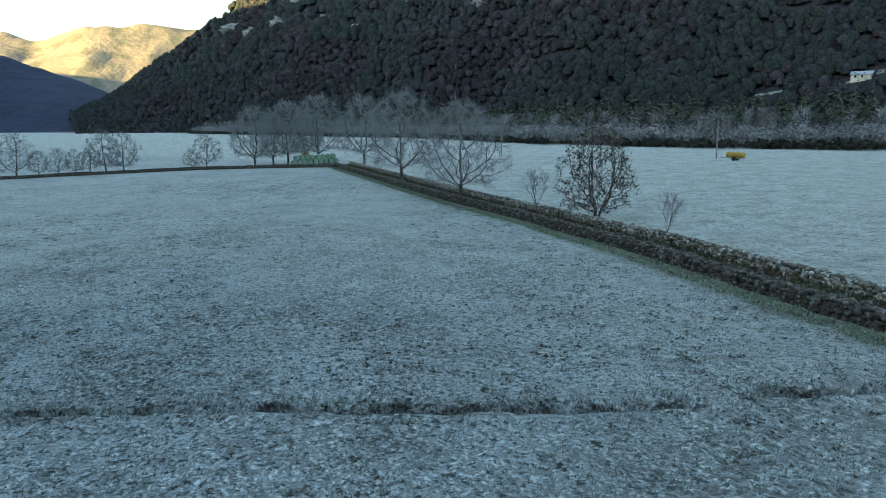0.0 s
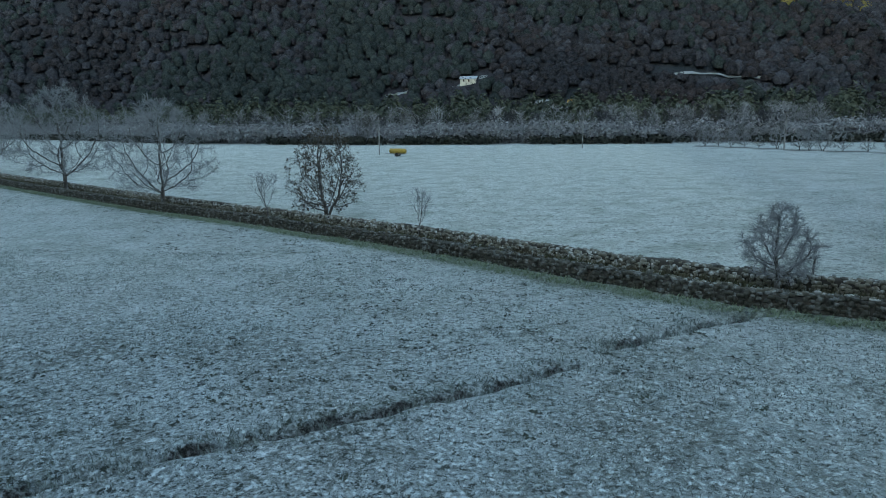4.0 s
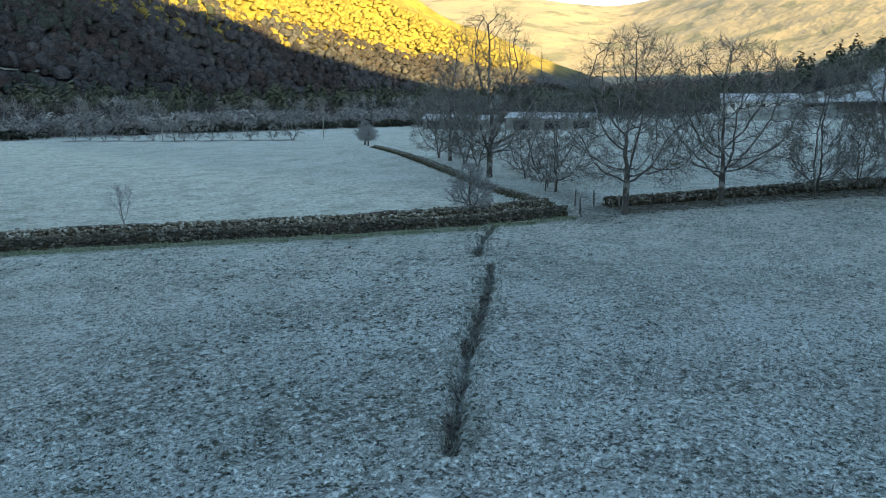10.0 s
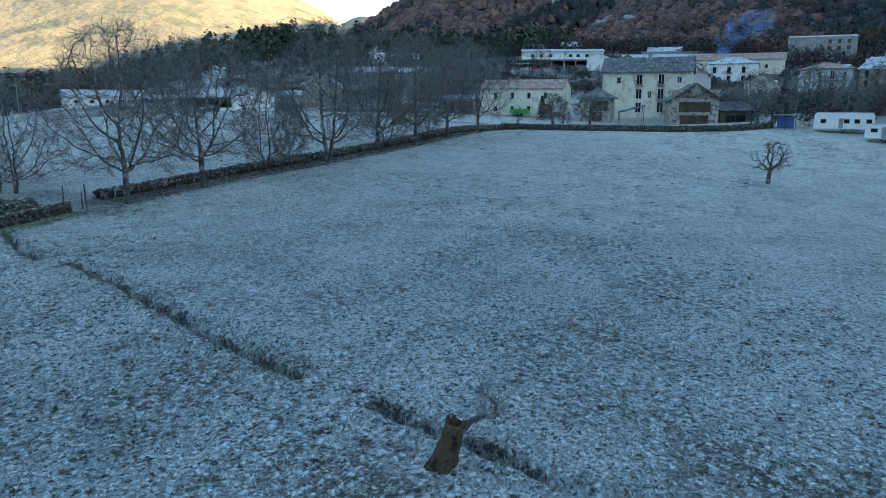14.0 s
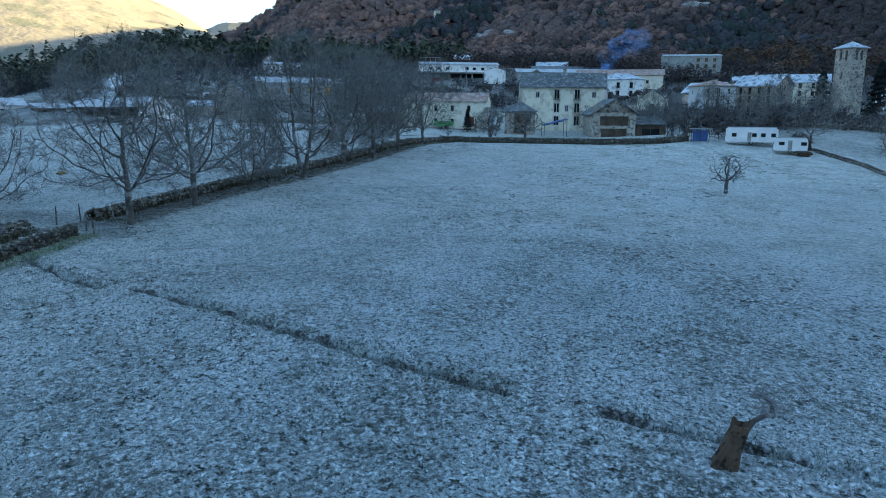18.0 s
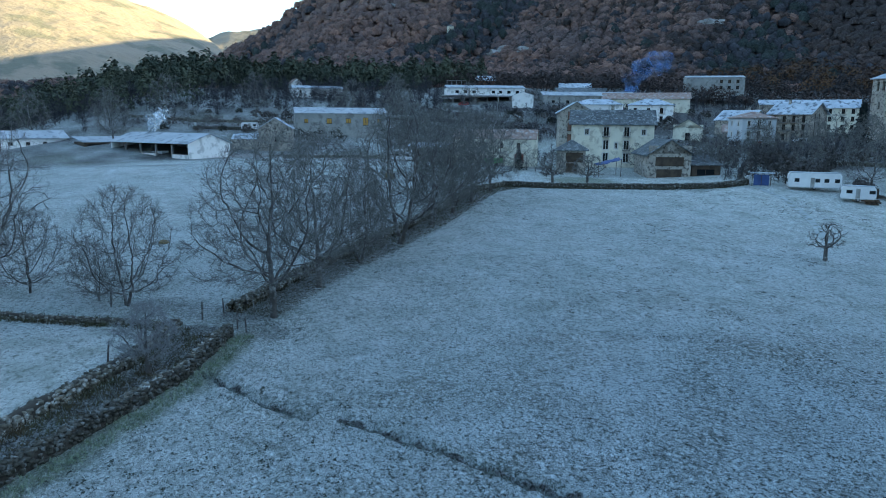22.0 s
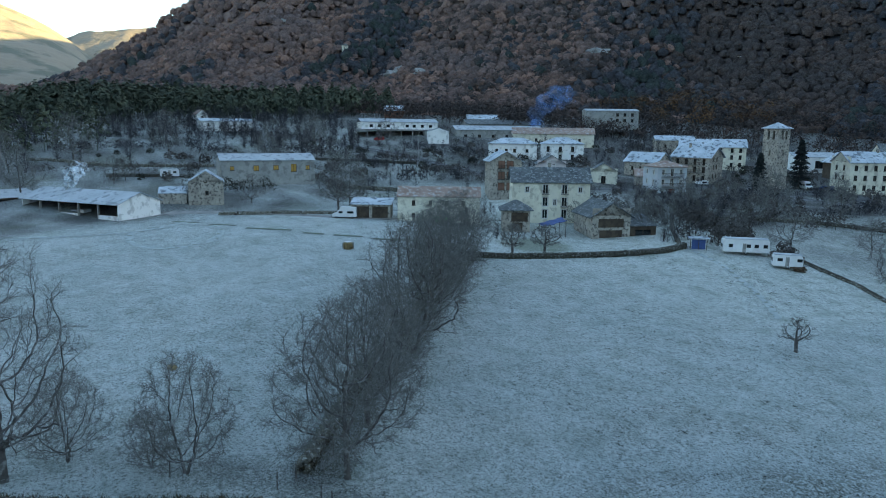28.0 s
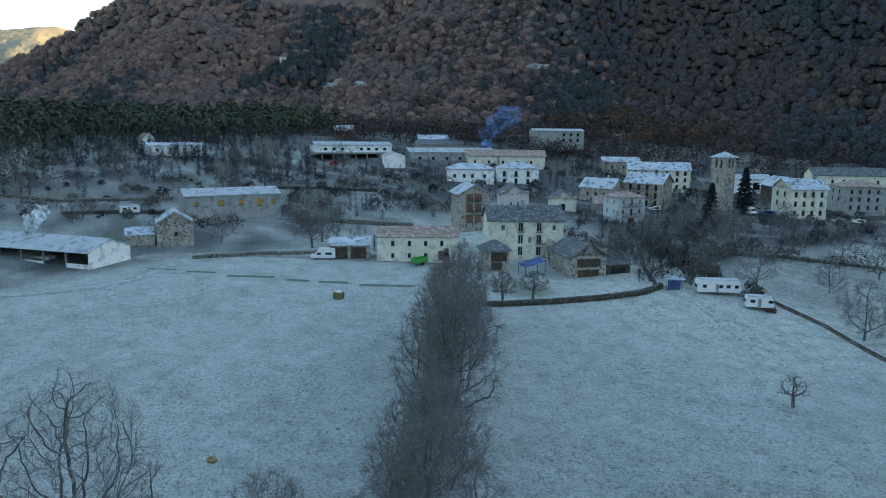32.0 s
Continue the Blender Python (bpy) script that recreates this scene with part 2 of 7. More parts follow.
HX = ((-4000, -400, -200, -100, -56, -16, 0, 8.7, 27, 42, 57, 79, 104, 125, 150, 180, 258, 300, 500, 4500),
      (-8, -4.0, -3.2, -2.1, -1.5, -0.5, 0, 0.3, 1.1, 2.1, 3.3, 5.0, 5.6, 7.3, 7.6, 12.0, 24, 30, 38, 60))


def base_h(x, y):
    """The height of the valley floor."""
    x, y = np.asarray(x, float), np.asarray(y, float)
    z = np.interp(x, *HX)
    k = sm(40, 150, y)
    z = z * (1 - k) + k * (0.012 * np.minimum(x, 150) + 0.02 * np.clip(x - 150, 0, 2000))
    return z + 15 * sm(-170, -330, y) * sm(0, 120, x) + 3.2 * sm(-35, -95, y) * sm(35, 100, x)


def seg_dist(x, y, pts):
    """Distance to a polyline."""
    best = np.full(np.shape(x), 1e9)
    for (ax, ay), (bx, by) in zip(pts, pts[1:]):
        dx, dy = bx - ax, by - ay
        t = np.clip(((x - ax) * dx + (y - ay) * dy) / (dx * dx + dy * dy), 0, 1)
        best = np.minimum(best, np.hypot(x - ax - t * dx, y - ay - t * dy))
    return best


def wavy(x, y, s, seed=0.0):
    """Cheap smooth noise from sines, about -1 to 1."""
    x, y = x / s + seed * 1.7, y / s - seed * 2.3
    return (np.sin(x * 1.3 + 1.7 * np.sin(y * 0.9 + seed)) + np.sin(y * 1.7 + 1.3 * np.sin(x * 1.1 - seed)) + np.sin((x + y) * 2.3 + np.sin(x * 2.9))) / 3


LANE_S = ((24.2, 34.7), (16.8, 37.6), (9.5, 42.8), (-3.5, 52.3), (-20, 62.4), (-36, 71.0), (-57, 83.0), (-99.5, 106.5))
LANE_N = ((26.5, 38.4), (19.2, 41.4), (11.6, 46.3), (-1.6, 55.8), (-18.4, 66.2), (-34.6, 75.0), (-55.6, 87.0), (-101, 112.0))
ROW_WALL = ((29.6, 34.2), (36.9, 29.2), (44.0, 23.8), (51.6, 17.2), (58.8, 11.0), (66.8, 5.4), (74.8, -0.4), (83, -6.6), (88, -13.5))
CROSS_WALL = ((26.6, 38.4), (28.6, 41.8), (32.0, 50.2), (36.2, 58.0), (45.8, 75.0), (63, 106))
WEST_WALL = ((-99.5, 106.5), (-114, 96.5), (-123, 88.5), (-132, 72), (-139, 55.7), (-152, 20))
GARDEN_WALL = ((88, -13.5), (84, -19), (80.5, -29), (78, -40), (76.5, -50), (77.5, -57))
DITCH_A = ((8.8, 29.2), (5.4, 26.2), (2.2, 23.8), (-2.6, 20.3), (-6.5, 17.2), (-9.0, 15.0))
DITCH_B = ((9.6, 31.0), (12.0, 33.0), (15.0, 35.0), (17.3, 36.3))
DITCH_C = ((-11.8, 12.3), (-14.4, 9.8), (-17.4, 7.2), (-22.5, 3.4))
TRACK_L = ((-4.0, 11.4), (-6.2, 12.3), (-12.0, 15.1), (-18, 18.5))
TRACK_R = ((-4.2, 9.9), (-6.5, 10.9), (-12.3, 13.7), (-19, 17.2))


def carve(x, y, z):
    """Ditches, hoof marks and the sunken lane, pressed into the floor."""
    for k, pts in enumerate((DITCH_A, DITCH_B, DITCH_C)):
        wob = 0.16 * wavy(x, y, 0.9, k + 2.0) + 0.07 * wavy(x, y, 0.4, k + 5.0)
        d = seg_dist(x, y, pts) + wob
        z = z - 0.45 * (1 - sm(0.10, 0.36, d)) * (0.75 + 0.25 * wavy(x, y, 2.0, 5)) + 0.10 * np.exp(-((d - 0.75) / 0.35) ** 2)
    near = np.exp(-((x + 5) ** 2 + (y - 18) ** 2) / 60.0 ** 2)
    z = z + near * (0.045 * wavy(x, y, 0.42, 1.0) + 0.05 * wavy(x, y, 1.3, 3.0) + 0.08 * wavy(x, y, 6.0, 4.0))
    return z


def mesh_obj(name, verts, faces, material, parent=None, smooth=False, label=""):
    me = bpy.data.meshes.new(name)
    verts = np.asarray(verts, np.float32)
    faces = np.asarray(faces, np.int32)
    k = faces.shape[1]
    me.vertices.add(len(verts))
    me.vertices.foreach_set("co", verts.ravel())
    me.loops.add(faces.size)
    me.loops.foreach_set("vertex_index", faces.ravel())
    me.polygons.add(len(faces))
    me.polygons.foreach_set("loop_start", np.arange(0, faces.size, k, dtype=np.int32))
    me.polygons.foreach_set("loop_total", np.full(len(faces), k, np.int32))
    if smooth:
        me.polygons.foreach_set("use_smooth", np.ones(len(faces), bool))
    me.update(calc_edges=True)
    for mm in material if isinstance(material, (list, tuple)) else [material]:
        me.materials.append(mm)
    ob = new(name, me)
    if parent:
        ob.parent = parent
    if label:
        tagged(ob, label)
    return ob


def grid_faces(nu, nv):
    i = np.arange((nu - 1) * (nv - 1))
    a = (i // (nv - 1)) * nv + i % (nv - 1)
    return np.stack([a, a + nv, a + nv + 1, a + 1], 1)


def axis(lo, hi, step, grow, end_lo, end_hi):
    core = list(np.arange(lo, hi, step))
    v, s = hi, step
    while v < end_hi:
        core.append(v)
        s *= grow
        v += s
    core.append(end_hi)
    v, s = lo, step
    low = []
    while v > end_lo:
        s *= grow
        v -= s
        low.append(max(v, end_lo))
    return np.array(low[::-1] + core)


gx = axis(-36, 34, 0.22, 1.045, -4400, 4400)
gy = axis(0, 44, 0.22, 1.045, -4400, 4400)
GX, GY = np.meshgrid(gx, gy, indexing="ij")
GZ = carve(GX, GY, base_h(GX, GY))
ground = mesh_obj("ground", np.stack([GX, GY, GZ], -1).reshape(-1, 3), grid_faces(len(gx), len(gy)), M["ground"], smooth=True)
tagged(ground, "frosted green-grey pasture of the valley floor", "ground", kind="structure")
lane_mid = [((a[0] + b[0]) / 2, (a[1] + b[1]) / 2) for a, b in zip(LANE_S, LANE_N)]
wear = np.zeros_like(GX)
for pts, r0, r1, k in ((DITCH_A, 0.16, 0.36, 1.0), (DITCH_B, 0.16, 0.36, 1.0), (DITCH_C, 0.14, 0.34, 0.95), (TRACK_L, 0.1, 0.55, 0.42), (TRACK_R, 0.1, 0.55, 0.42),
                       (lane_mid, 1.0, 2.4, 0.72), ([(a - 0.6, b - 0.9) for a, b in ROW_WALL], 1.0, 4.6, 0.66), (((24, 32), (29, 35), (33, 40)), 0.5, 4.0, 0.45), (WEST_WALL, 0.8, 2.5, 0.5), (CROSS_WALL, 0.3, 1.4, 0.3)):
    wear = np.maximum(wear, k * (1 - sm(r0, r1, seg_dist(GX, GY, pts) + 0.3 * wavy(GX, GY, 1.1, 2))))
clod = wavy(GX, GY, 0.75, 8.0) * wavy(GX, GY, 2.6, 9.0)
wear = np.maximum(wear, 0.55 * sm(0.45, 0.6, clod) * np.exp(-((GX + 8) ** 2 + (GY - 18) ** 2) / 26.0 ** 2))
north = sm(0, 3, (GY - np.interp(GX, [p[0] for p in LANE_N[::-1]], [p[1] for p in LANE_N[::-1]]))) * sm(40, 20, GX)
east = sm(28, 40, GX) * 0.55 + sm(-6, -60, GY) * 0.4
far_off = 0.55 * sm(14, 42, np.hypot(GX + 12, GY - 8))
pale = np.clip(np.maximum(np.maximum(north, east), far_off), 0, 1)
village = np.clip(sm(136, 160, GX + 0.25 * GY) + sm(-52, -80, GY + 0.25 * (GX - 60)) * sm(70, 88, GX), 0, 1) * sm(130, 70, GY) * sm(460, 400, np.hypot(GX, GY))
wear = np.maximum(wear, village * np.clip(0.60 + 0.30 * sm(-45, -85, GY) + 0.18 * wavy(GX, GY, 14, 3.3) + 0.26 * wavy(GX, GY, 4, 1.3), 0, 1))
wear = np.maximum(wear, 0.56 * sm(-60, -80, GY) * sm(20, 50, GX) * (0.8 + 0.3 * wavy(GX, GY, 5, 2.2)))
woods = sm(0, 12, GY - np.interp(GX, (-800, -209, -115, -60, 0, 60, 110, 200), (410, 262, 214, 206, 204, 207, 203, 188)))
wear = np.maximum(wear, 0.8 * woods)
moss = 0.6 * (1 - sm(0.5, 1.7, np.abs(seg_dist(GX, GY, [(a - 0.55, b - 1.0) for a, b in LANE_S]) + 0.3 * wavy(GX, GY, 1.4, 5))))
moss = np.maximum(moss, 0.22 * (1 - sm(0.5, 1.0, seg_dist(GX, GY, DITCH_A))) * (0.5 + 0.5 * wavy(GX, GY, 2.2, 6)))
moss = np.maximum(moss, 0.6 * sm(0.35, 0.6, wavy(GX, GY, 9, 4.4)) * village)
moss = np.maximum(moss, 0.75 * (1 - sm(5, 8, np.hypot((GX - 93) * 0.8, GY + 32))))
for pts, k in ((((18.7, 28), (17.2, 9.2), (13.4, -2.9), (10, -14)), 0.24), (((75, -55), (65.5, -53.7), (52, -49.2), (46, -45)), 0.3)):
    wear = np.maximum(wear, k * (1 - sm(0.5, 1.5, seg_dist(GX, GY, pts) + 0.3 * wavy(GX, GY, 2, 7))))
for pts in (((36, 191.5), (50, 176)), ((53, 172.5), (61, 166)), ((63.5, 164.5), (76, 153))):
    wear = np.maximum(wear, 0.9 * (1 - sm(1.0, 4.0, seg_dist(GX, GY, pts))))
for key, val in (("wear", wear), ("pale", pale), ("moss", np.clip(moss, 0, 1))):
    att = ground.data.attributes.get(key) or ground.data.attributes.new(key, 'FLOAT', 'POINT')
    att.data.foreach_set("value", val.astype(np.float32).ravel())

CX, CY = 0.0, 30.0


def mountain(name, label, az, r0, r1, el, material, n_az, n_r, rough, kind="structure", back=0.5, bend=1.1):
    """A range seen from the valley: foot at r0, crest at r1, both by compass bearing, crest el degrees over the valley."""
    a = np.linspace(az[0], az[-1], n_az)
    f0, f1, fe = np.interp(a, az, r0), np.interp(a, az, r1), np.interp(a, az, el)
    if name == "mountain_far":
        soft_w = np.hanning(43)[1:-1]
        soft_w /= soft_w.sum()
        f0, f1, fe = (np.convolve(np.pad(q, 20, mode="edge"), soft_w, mode="valid") for q in (f0, f1, fe))
    t = np.linspace(0, 1.6, n_r)
    A, T = np.meshgrid(np.radians(a), t, indexing="ij")
    R = f0[:, None] + (f1 - f0)[:, None] * T
    X, Y = CX + R * np.sin(A), CY + R * np.cos(A)
    peak = (f1 * np.tan(np.radians(fe)) + 10)[:, None]
    foot = base_h(CX + f0 * np.sin(np.radians(a)), CY + f0 * np.cos(np.radians(a)))[:, None] - 4
    up = np.where(T < 1, np.clip(T, 0, 1) ** bend, 1 - back * (T - 1))
    n = rough * (0.6 * wavy(X, Y, 130, 1) + 0.3 * wavy(X, Y, 52, 2) + 0.14 * wavy(X, Y, 19, 3)) * np.minimum(T * 4, 1)
    Z = foot + (peak - foot) * up + n * np.clip(peak - foot, 0, 300) * 0.12
    ob = mesh_obj(name, np.stack([X, Y, Z], -1).reshape(-1, 3), grid_faces(n_az, n_r), material, smooth=True)
    tagged(ob, label, "mountain", kind=kind)
    # dry: mask of the height band painted sunlight yellow, above the shade line
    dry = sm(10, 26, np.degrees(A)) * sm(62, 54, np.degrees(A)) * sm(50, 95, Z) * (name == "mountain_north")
    oak = sm(150, 122, np.degrees(A)) * (name == "mountain_east") * np.ones_like(Z)
    for key, val in (("dry", dry), ("oak", oak)):
        at_ = ob.data.attributes.new(key, 'FLOAT', 'POINT')
        at_.data.foreach_set("value", val.astype(np.float32).ravel())
    return a, t, np.stack([X, Y, Z], -1)


def surf(rangeset, x, y):
    """The height of a range over a place."""
    a, t, P = rangeset
    az, r = math.degrees(math.atan2(x - CX, y - CY)), math.hypot(x - CX, y - CY)
    i = int(np.clip(np.interp(az, a, np.arange(len(a))), 0, len(a) - 1))
    rr = np.hypot(P[i, :, 0] - CX, P[i, :, 1] - CY)
    return float(np.interp(r, rr, P[i, :, 2]))


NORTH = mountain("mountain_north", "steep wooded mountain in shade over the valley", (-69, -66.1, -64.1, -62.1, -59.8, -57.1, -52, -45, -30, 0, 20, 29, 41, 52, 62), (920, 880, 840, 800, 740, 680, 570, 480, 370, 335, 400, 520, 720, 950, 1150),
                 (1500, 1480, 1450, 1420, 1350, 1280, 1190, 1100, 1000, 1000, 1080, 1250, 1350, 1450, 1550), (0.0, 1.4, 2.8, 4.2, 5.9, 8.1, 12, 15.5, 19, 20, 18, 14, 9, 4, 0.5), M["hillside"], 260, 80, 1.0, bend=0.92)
EAST = mountain("mountain_east", "oak-covered brown mountainside in shade behind the village", (58, 70, 80, 87, 88.7, 91.7, 95, 97, 105, 120, 150, 168), (760, 740, 700, 660, 640, 570, 480, 430, 400, 390, 350, 330),
                (1000, 1000, 1000, 1030, 1050, 1070, 1080, 1080, 1050, 1000, 1000, 1000), (1.2, 1.8, 2.9, 3.3, 4.0, 5.9, 7.7, 9.2, 14, 19, 19, 16), M["hillside"], 220, 60, 1.0)
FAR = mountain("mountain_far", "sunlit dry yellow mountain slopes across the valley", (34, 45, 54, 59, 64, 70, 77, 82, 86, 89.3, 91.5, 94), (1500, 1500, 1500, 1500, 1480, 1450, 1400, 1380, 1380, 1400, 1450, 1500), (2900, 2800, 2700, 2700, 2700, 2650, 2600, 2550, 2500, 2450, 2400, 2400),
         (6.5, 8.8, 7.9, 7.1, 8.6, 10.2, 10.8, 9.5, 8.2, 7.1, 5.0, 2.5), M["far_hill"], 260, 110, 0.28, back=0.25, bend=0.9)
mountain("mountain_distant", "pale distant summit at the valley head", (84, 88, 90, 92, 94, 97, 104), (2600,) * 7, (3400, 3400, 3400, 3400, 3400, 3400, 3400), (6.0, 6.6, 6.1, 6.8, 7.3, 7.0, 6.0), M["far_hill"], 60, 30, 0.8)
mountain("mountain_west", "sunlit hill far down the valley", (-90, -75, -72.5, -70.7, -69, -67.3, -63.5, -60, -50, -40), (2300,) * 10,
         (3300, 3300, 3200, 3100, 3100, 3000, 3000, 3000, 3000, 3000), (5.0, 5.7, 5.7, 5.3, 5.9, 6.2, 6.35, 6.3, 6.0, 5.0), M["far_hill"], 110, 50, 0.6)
# the spur wears the haze-blue colour
mountain("mountain_spur", "wooded spur down the valley, haze put in as blue", (-95, -80, -72.6, -70.5, -68.3, -65.8, -63.5), (1500, 1450, 1400, 1350, 1300, 1300, 1300), (2000, 1900, 1800, 1750, 1700, 1700, 1700), (6.0, 5.2, 4.1, 3.5, 2.6, 1.5, 0.4), M["spur"], 60, 30, 0.7)


def ridge_behind():
    """An unseen high ridge added to the south, its crest shaped to keep the valley in shade."""
    s = Vector((math.sin(radians(15)), math.cos(radians(15)), 0))
    u = Vector((math.sin(radians(105)), math.cos(radians(105)), 0))
    us = np.linspace(-3400, 4200, 118)
    # crest heights set by where the shadow edge should fall on the far slopes
    crest = np.interp(us, (-3400, -3000, -1900, -1400, -600, 0, 160, 290, 480, 900, 1250, 1364, 1450, 1571, 1780, 2028, 2300, 2800, 4200), (60, 330, 340, 380, 364, 340, 330, 312, 284, 300, 340, 390, 407, 424, 456, 484, 505, 530, 540))
    prof = ((-1400, 0.0), (-1100, 0.45), (-900, 0.78), (-750, 1.0), (-620, 0.7), (-480, 0.35), (-330, 0.0))
    v = []
    for ui, c in zip(us, crest):
        for si, k in prof:
            p = s * si + u * ui
            v.append((p.x, p.y + 30, -6 + (c + 6) * k))
    ob = mesh_obj("mountain_south", v, grid_faces(len(us), len(prof)), M["hillside"], smooth=True)
    tagged(ob, "dark wooded ridge added unseen south of the valley for its shade", "mountain", kind="structure")


ridge_behind()

# ---- builders ----
def gz(x, y):
    return float(carve(np.array([float(x)]), np.array([float(y)]), base_h([float(x)], [float(y)]))[0])


def tubes(segs, sides):
    """Tapered tubes for rows of (p0, p1, r0, r1): vertices and quads."""
    s = np.asarray(segs, float)
    p0, p1, r0, r1 = s[:, :3], s[:, 3:6], s[:, 6:7], s[:, 7:8]
    d = p1 - p0
    d /= np.linalg.norm(d, axis=1, keepdims=True) + 1e-9
    ref = np.where(np.abs(d[:, 2:3]) > 0.9, [[1.0, 0, 0]], [[0, 0, 1.0]])
    a = np.cross(d, ref)
    a /= np.linalg.norm(a, axis=1, keepdims=True) + 1e-9
    b = np.cross(d, a)
    ang = np.arange(sides) * 2 * np.pi / sides
    ring = a[:, None] * np.cos(ang)[None, :, None] + b[:, None] * np.sin(ang)[None, :, None]
    v = np.concatenate([p0[:, None] + ring * r0[:, None], p1[:, None] + ring * r1[:, None]], 1)
    n = len(s)
    base = (np.arange(n) * 2 * sides)[:, None]
    i = np.arange(sides)
    j = (i + 1) % sides
    f = np.stack([base + i, base + j, base + sides + j, base + sides + i], -1)
    return v.reshape(-1, 3), f.reshape(-1, 4)


def grow_tree(seed, height, spread=1.0, trunk=0.25, trunk_r=0.24, counts=(7, 6, 5, 4), lift=0.08, stems=1, min_r=0.008):
    """Thick and thin segments of a bare tree of that height, standing at the origin."""
    rng = random.Random(seed)
    thick, thin = [], []

    def limb(p, d, length, r, level):
        steps = 4 if level < 2 else 3 if level < 3 else 2
        q, dirn = Vector(p), Vector(d).normalized()
        along = []
        for k in range(steps):
            wob = 0.16 + 0.10 * level
            dirn = (dirn + Vector((rng.gauss(0, wob), rng.gauss(0, wob), rng.gauss(0, wob) * 0.6 + (lift * 0.35 if level else 0.05)))).normalized()
            n = q + dirn * (length / steps)
            ra, rb = r * (1 - 0.62 * k / steps), r * (1 - 0.62 * (k + 1) / steps)
            (thick if level < 2 else thin).append((*q, *n, max(ra, min_r), max(rb, min_r)))
            along.append((q.copy(), n.copy(), rb, dirn.copy()))
            q = n
        if level >= len(counts):
            return
        kids = counts[level]
        for c in range(kids):
            f = (trunk if level == 0 else 0.25) + (1 - (trunk if level == 0 else 0.25)) * (c + rng.random() * 0.8) / kids
            f = min(f, 0.999)
            a, b, rb, dd = along[int(f * steps)]
            p2 = a.lerp(b, f * steps - int(f * steps))
            side = dd.orthogonal().normalized()
            side.rotate(Matrix.Rotation(rng.random() * 6.283 + c * 2.4, 3, dd))
            open_a = rng.uniform(0.60, 1.12) * spread
            nd_ = (dd * math.cos(open_a) + side * math.sin(open_a))
            nd_.z += lift * (0.5 if level else 0.7) - (0.10 if level > 1 else 0)
            ln = length * rng.uniform(0.50, 0.80) * (1.0 - 0.42 * f if level == 0 else 1.0 - 0.3 * f)
            limb(p2, nd_, ln, max(rb * rng.uniform(0.5, 0.72), min_r), level + 1)

    for s in range(stems):
        lean = 0.0 if stems == 1 else 0.32
        a = s * 6.283 / stems + rng.random()
        limb((0.12 * math.cos(a) * (stems > 1), 0.12 * math.sin(a) * (stems > 1), -0.3), (lean * math.cos(a) + rng.gauss(0, 0.05), lean * math.sin(a) + rng.gauss(0, 0.05), 1), height * 0.74, trunk_r / (1 if stems == 1 else 1.5), 0)
    top = max(max(s[5] for s in thin), 0.1)
    k = height / top
    thick = [tuple(c * k for c in s[:6]) + s[6:] for s in thick]
    thin = [tuple(c * k for c in s[:6]) + s[6:] for s in thin]
    return thick, thin


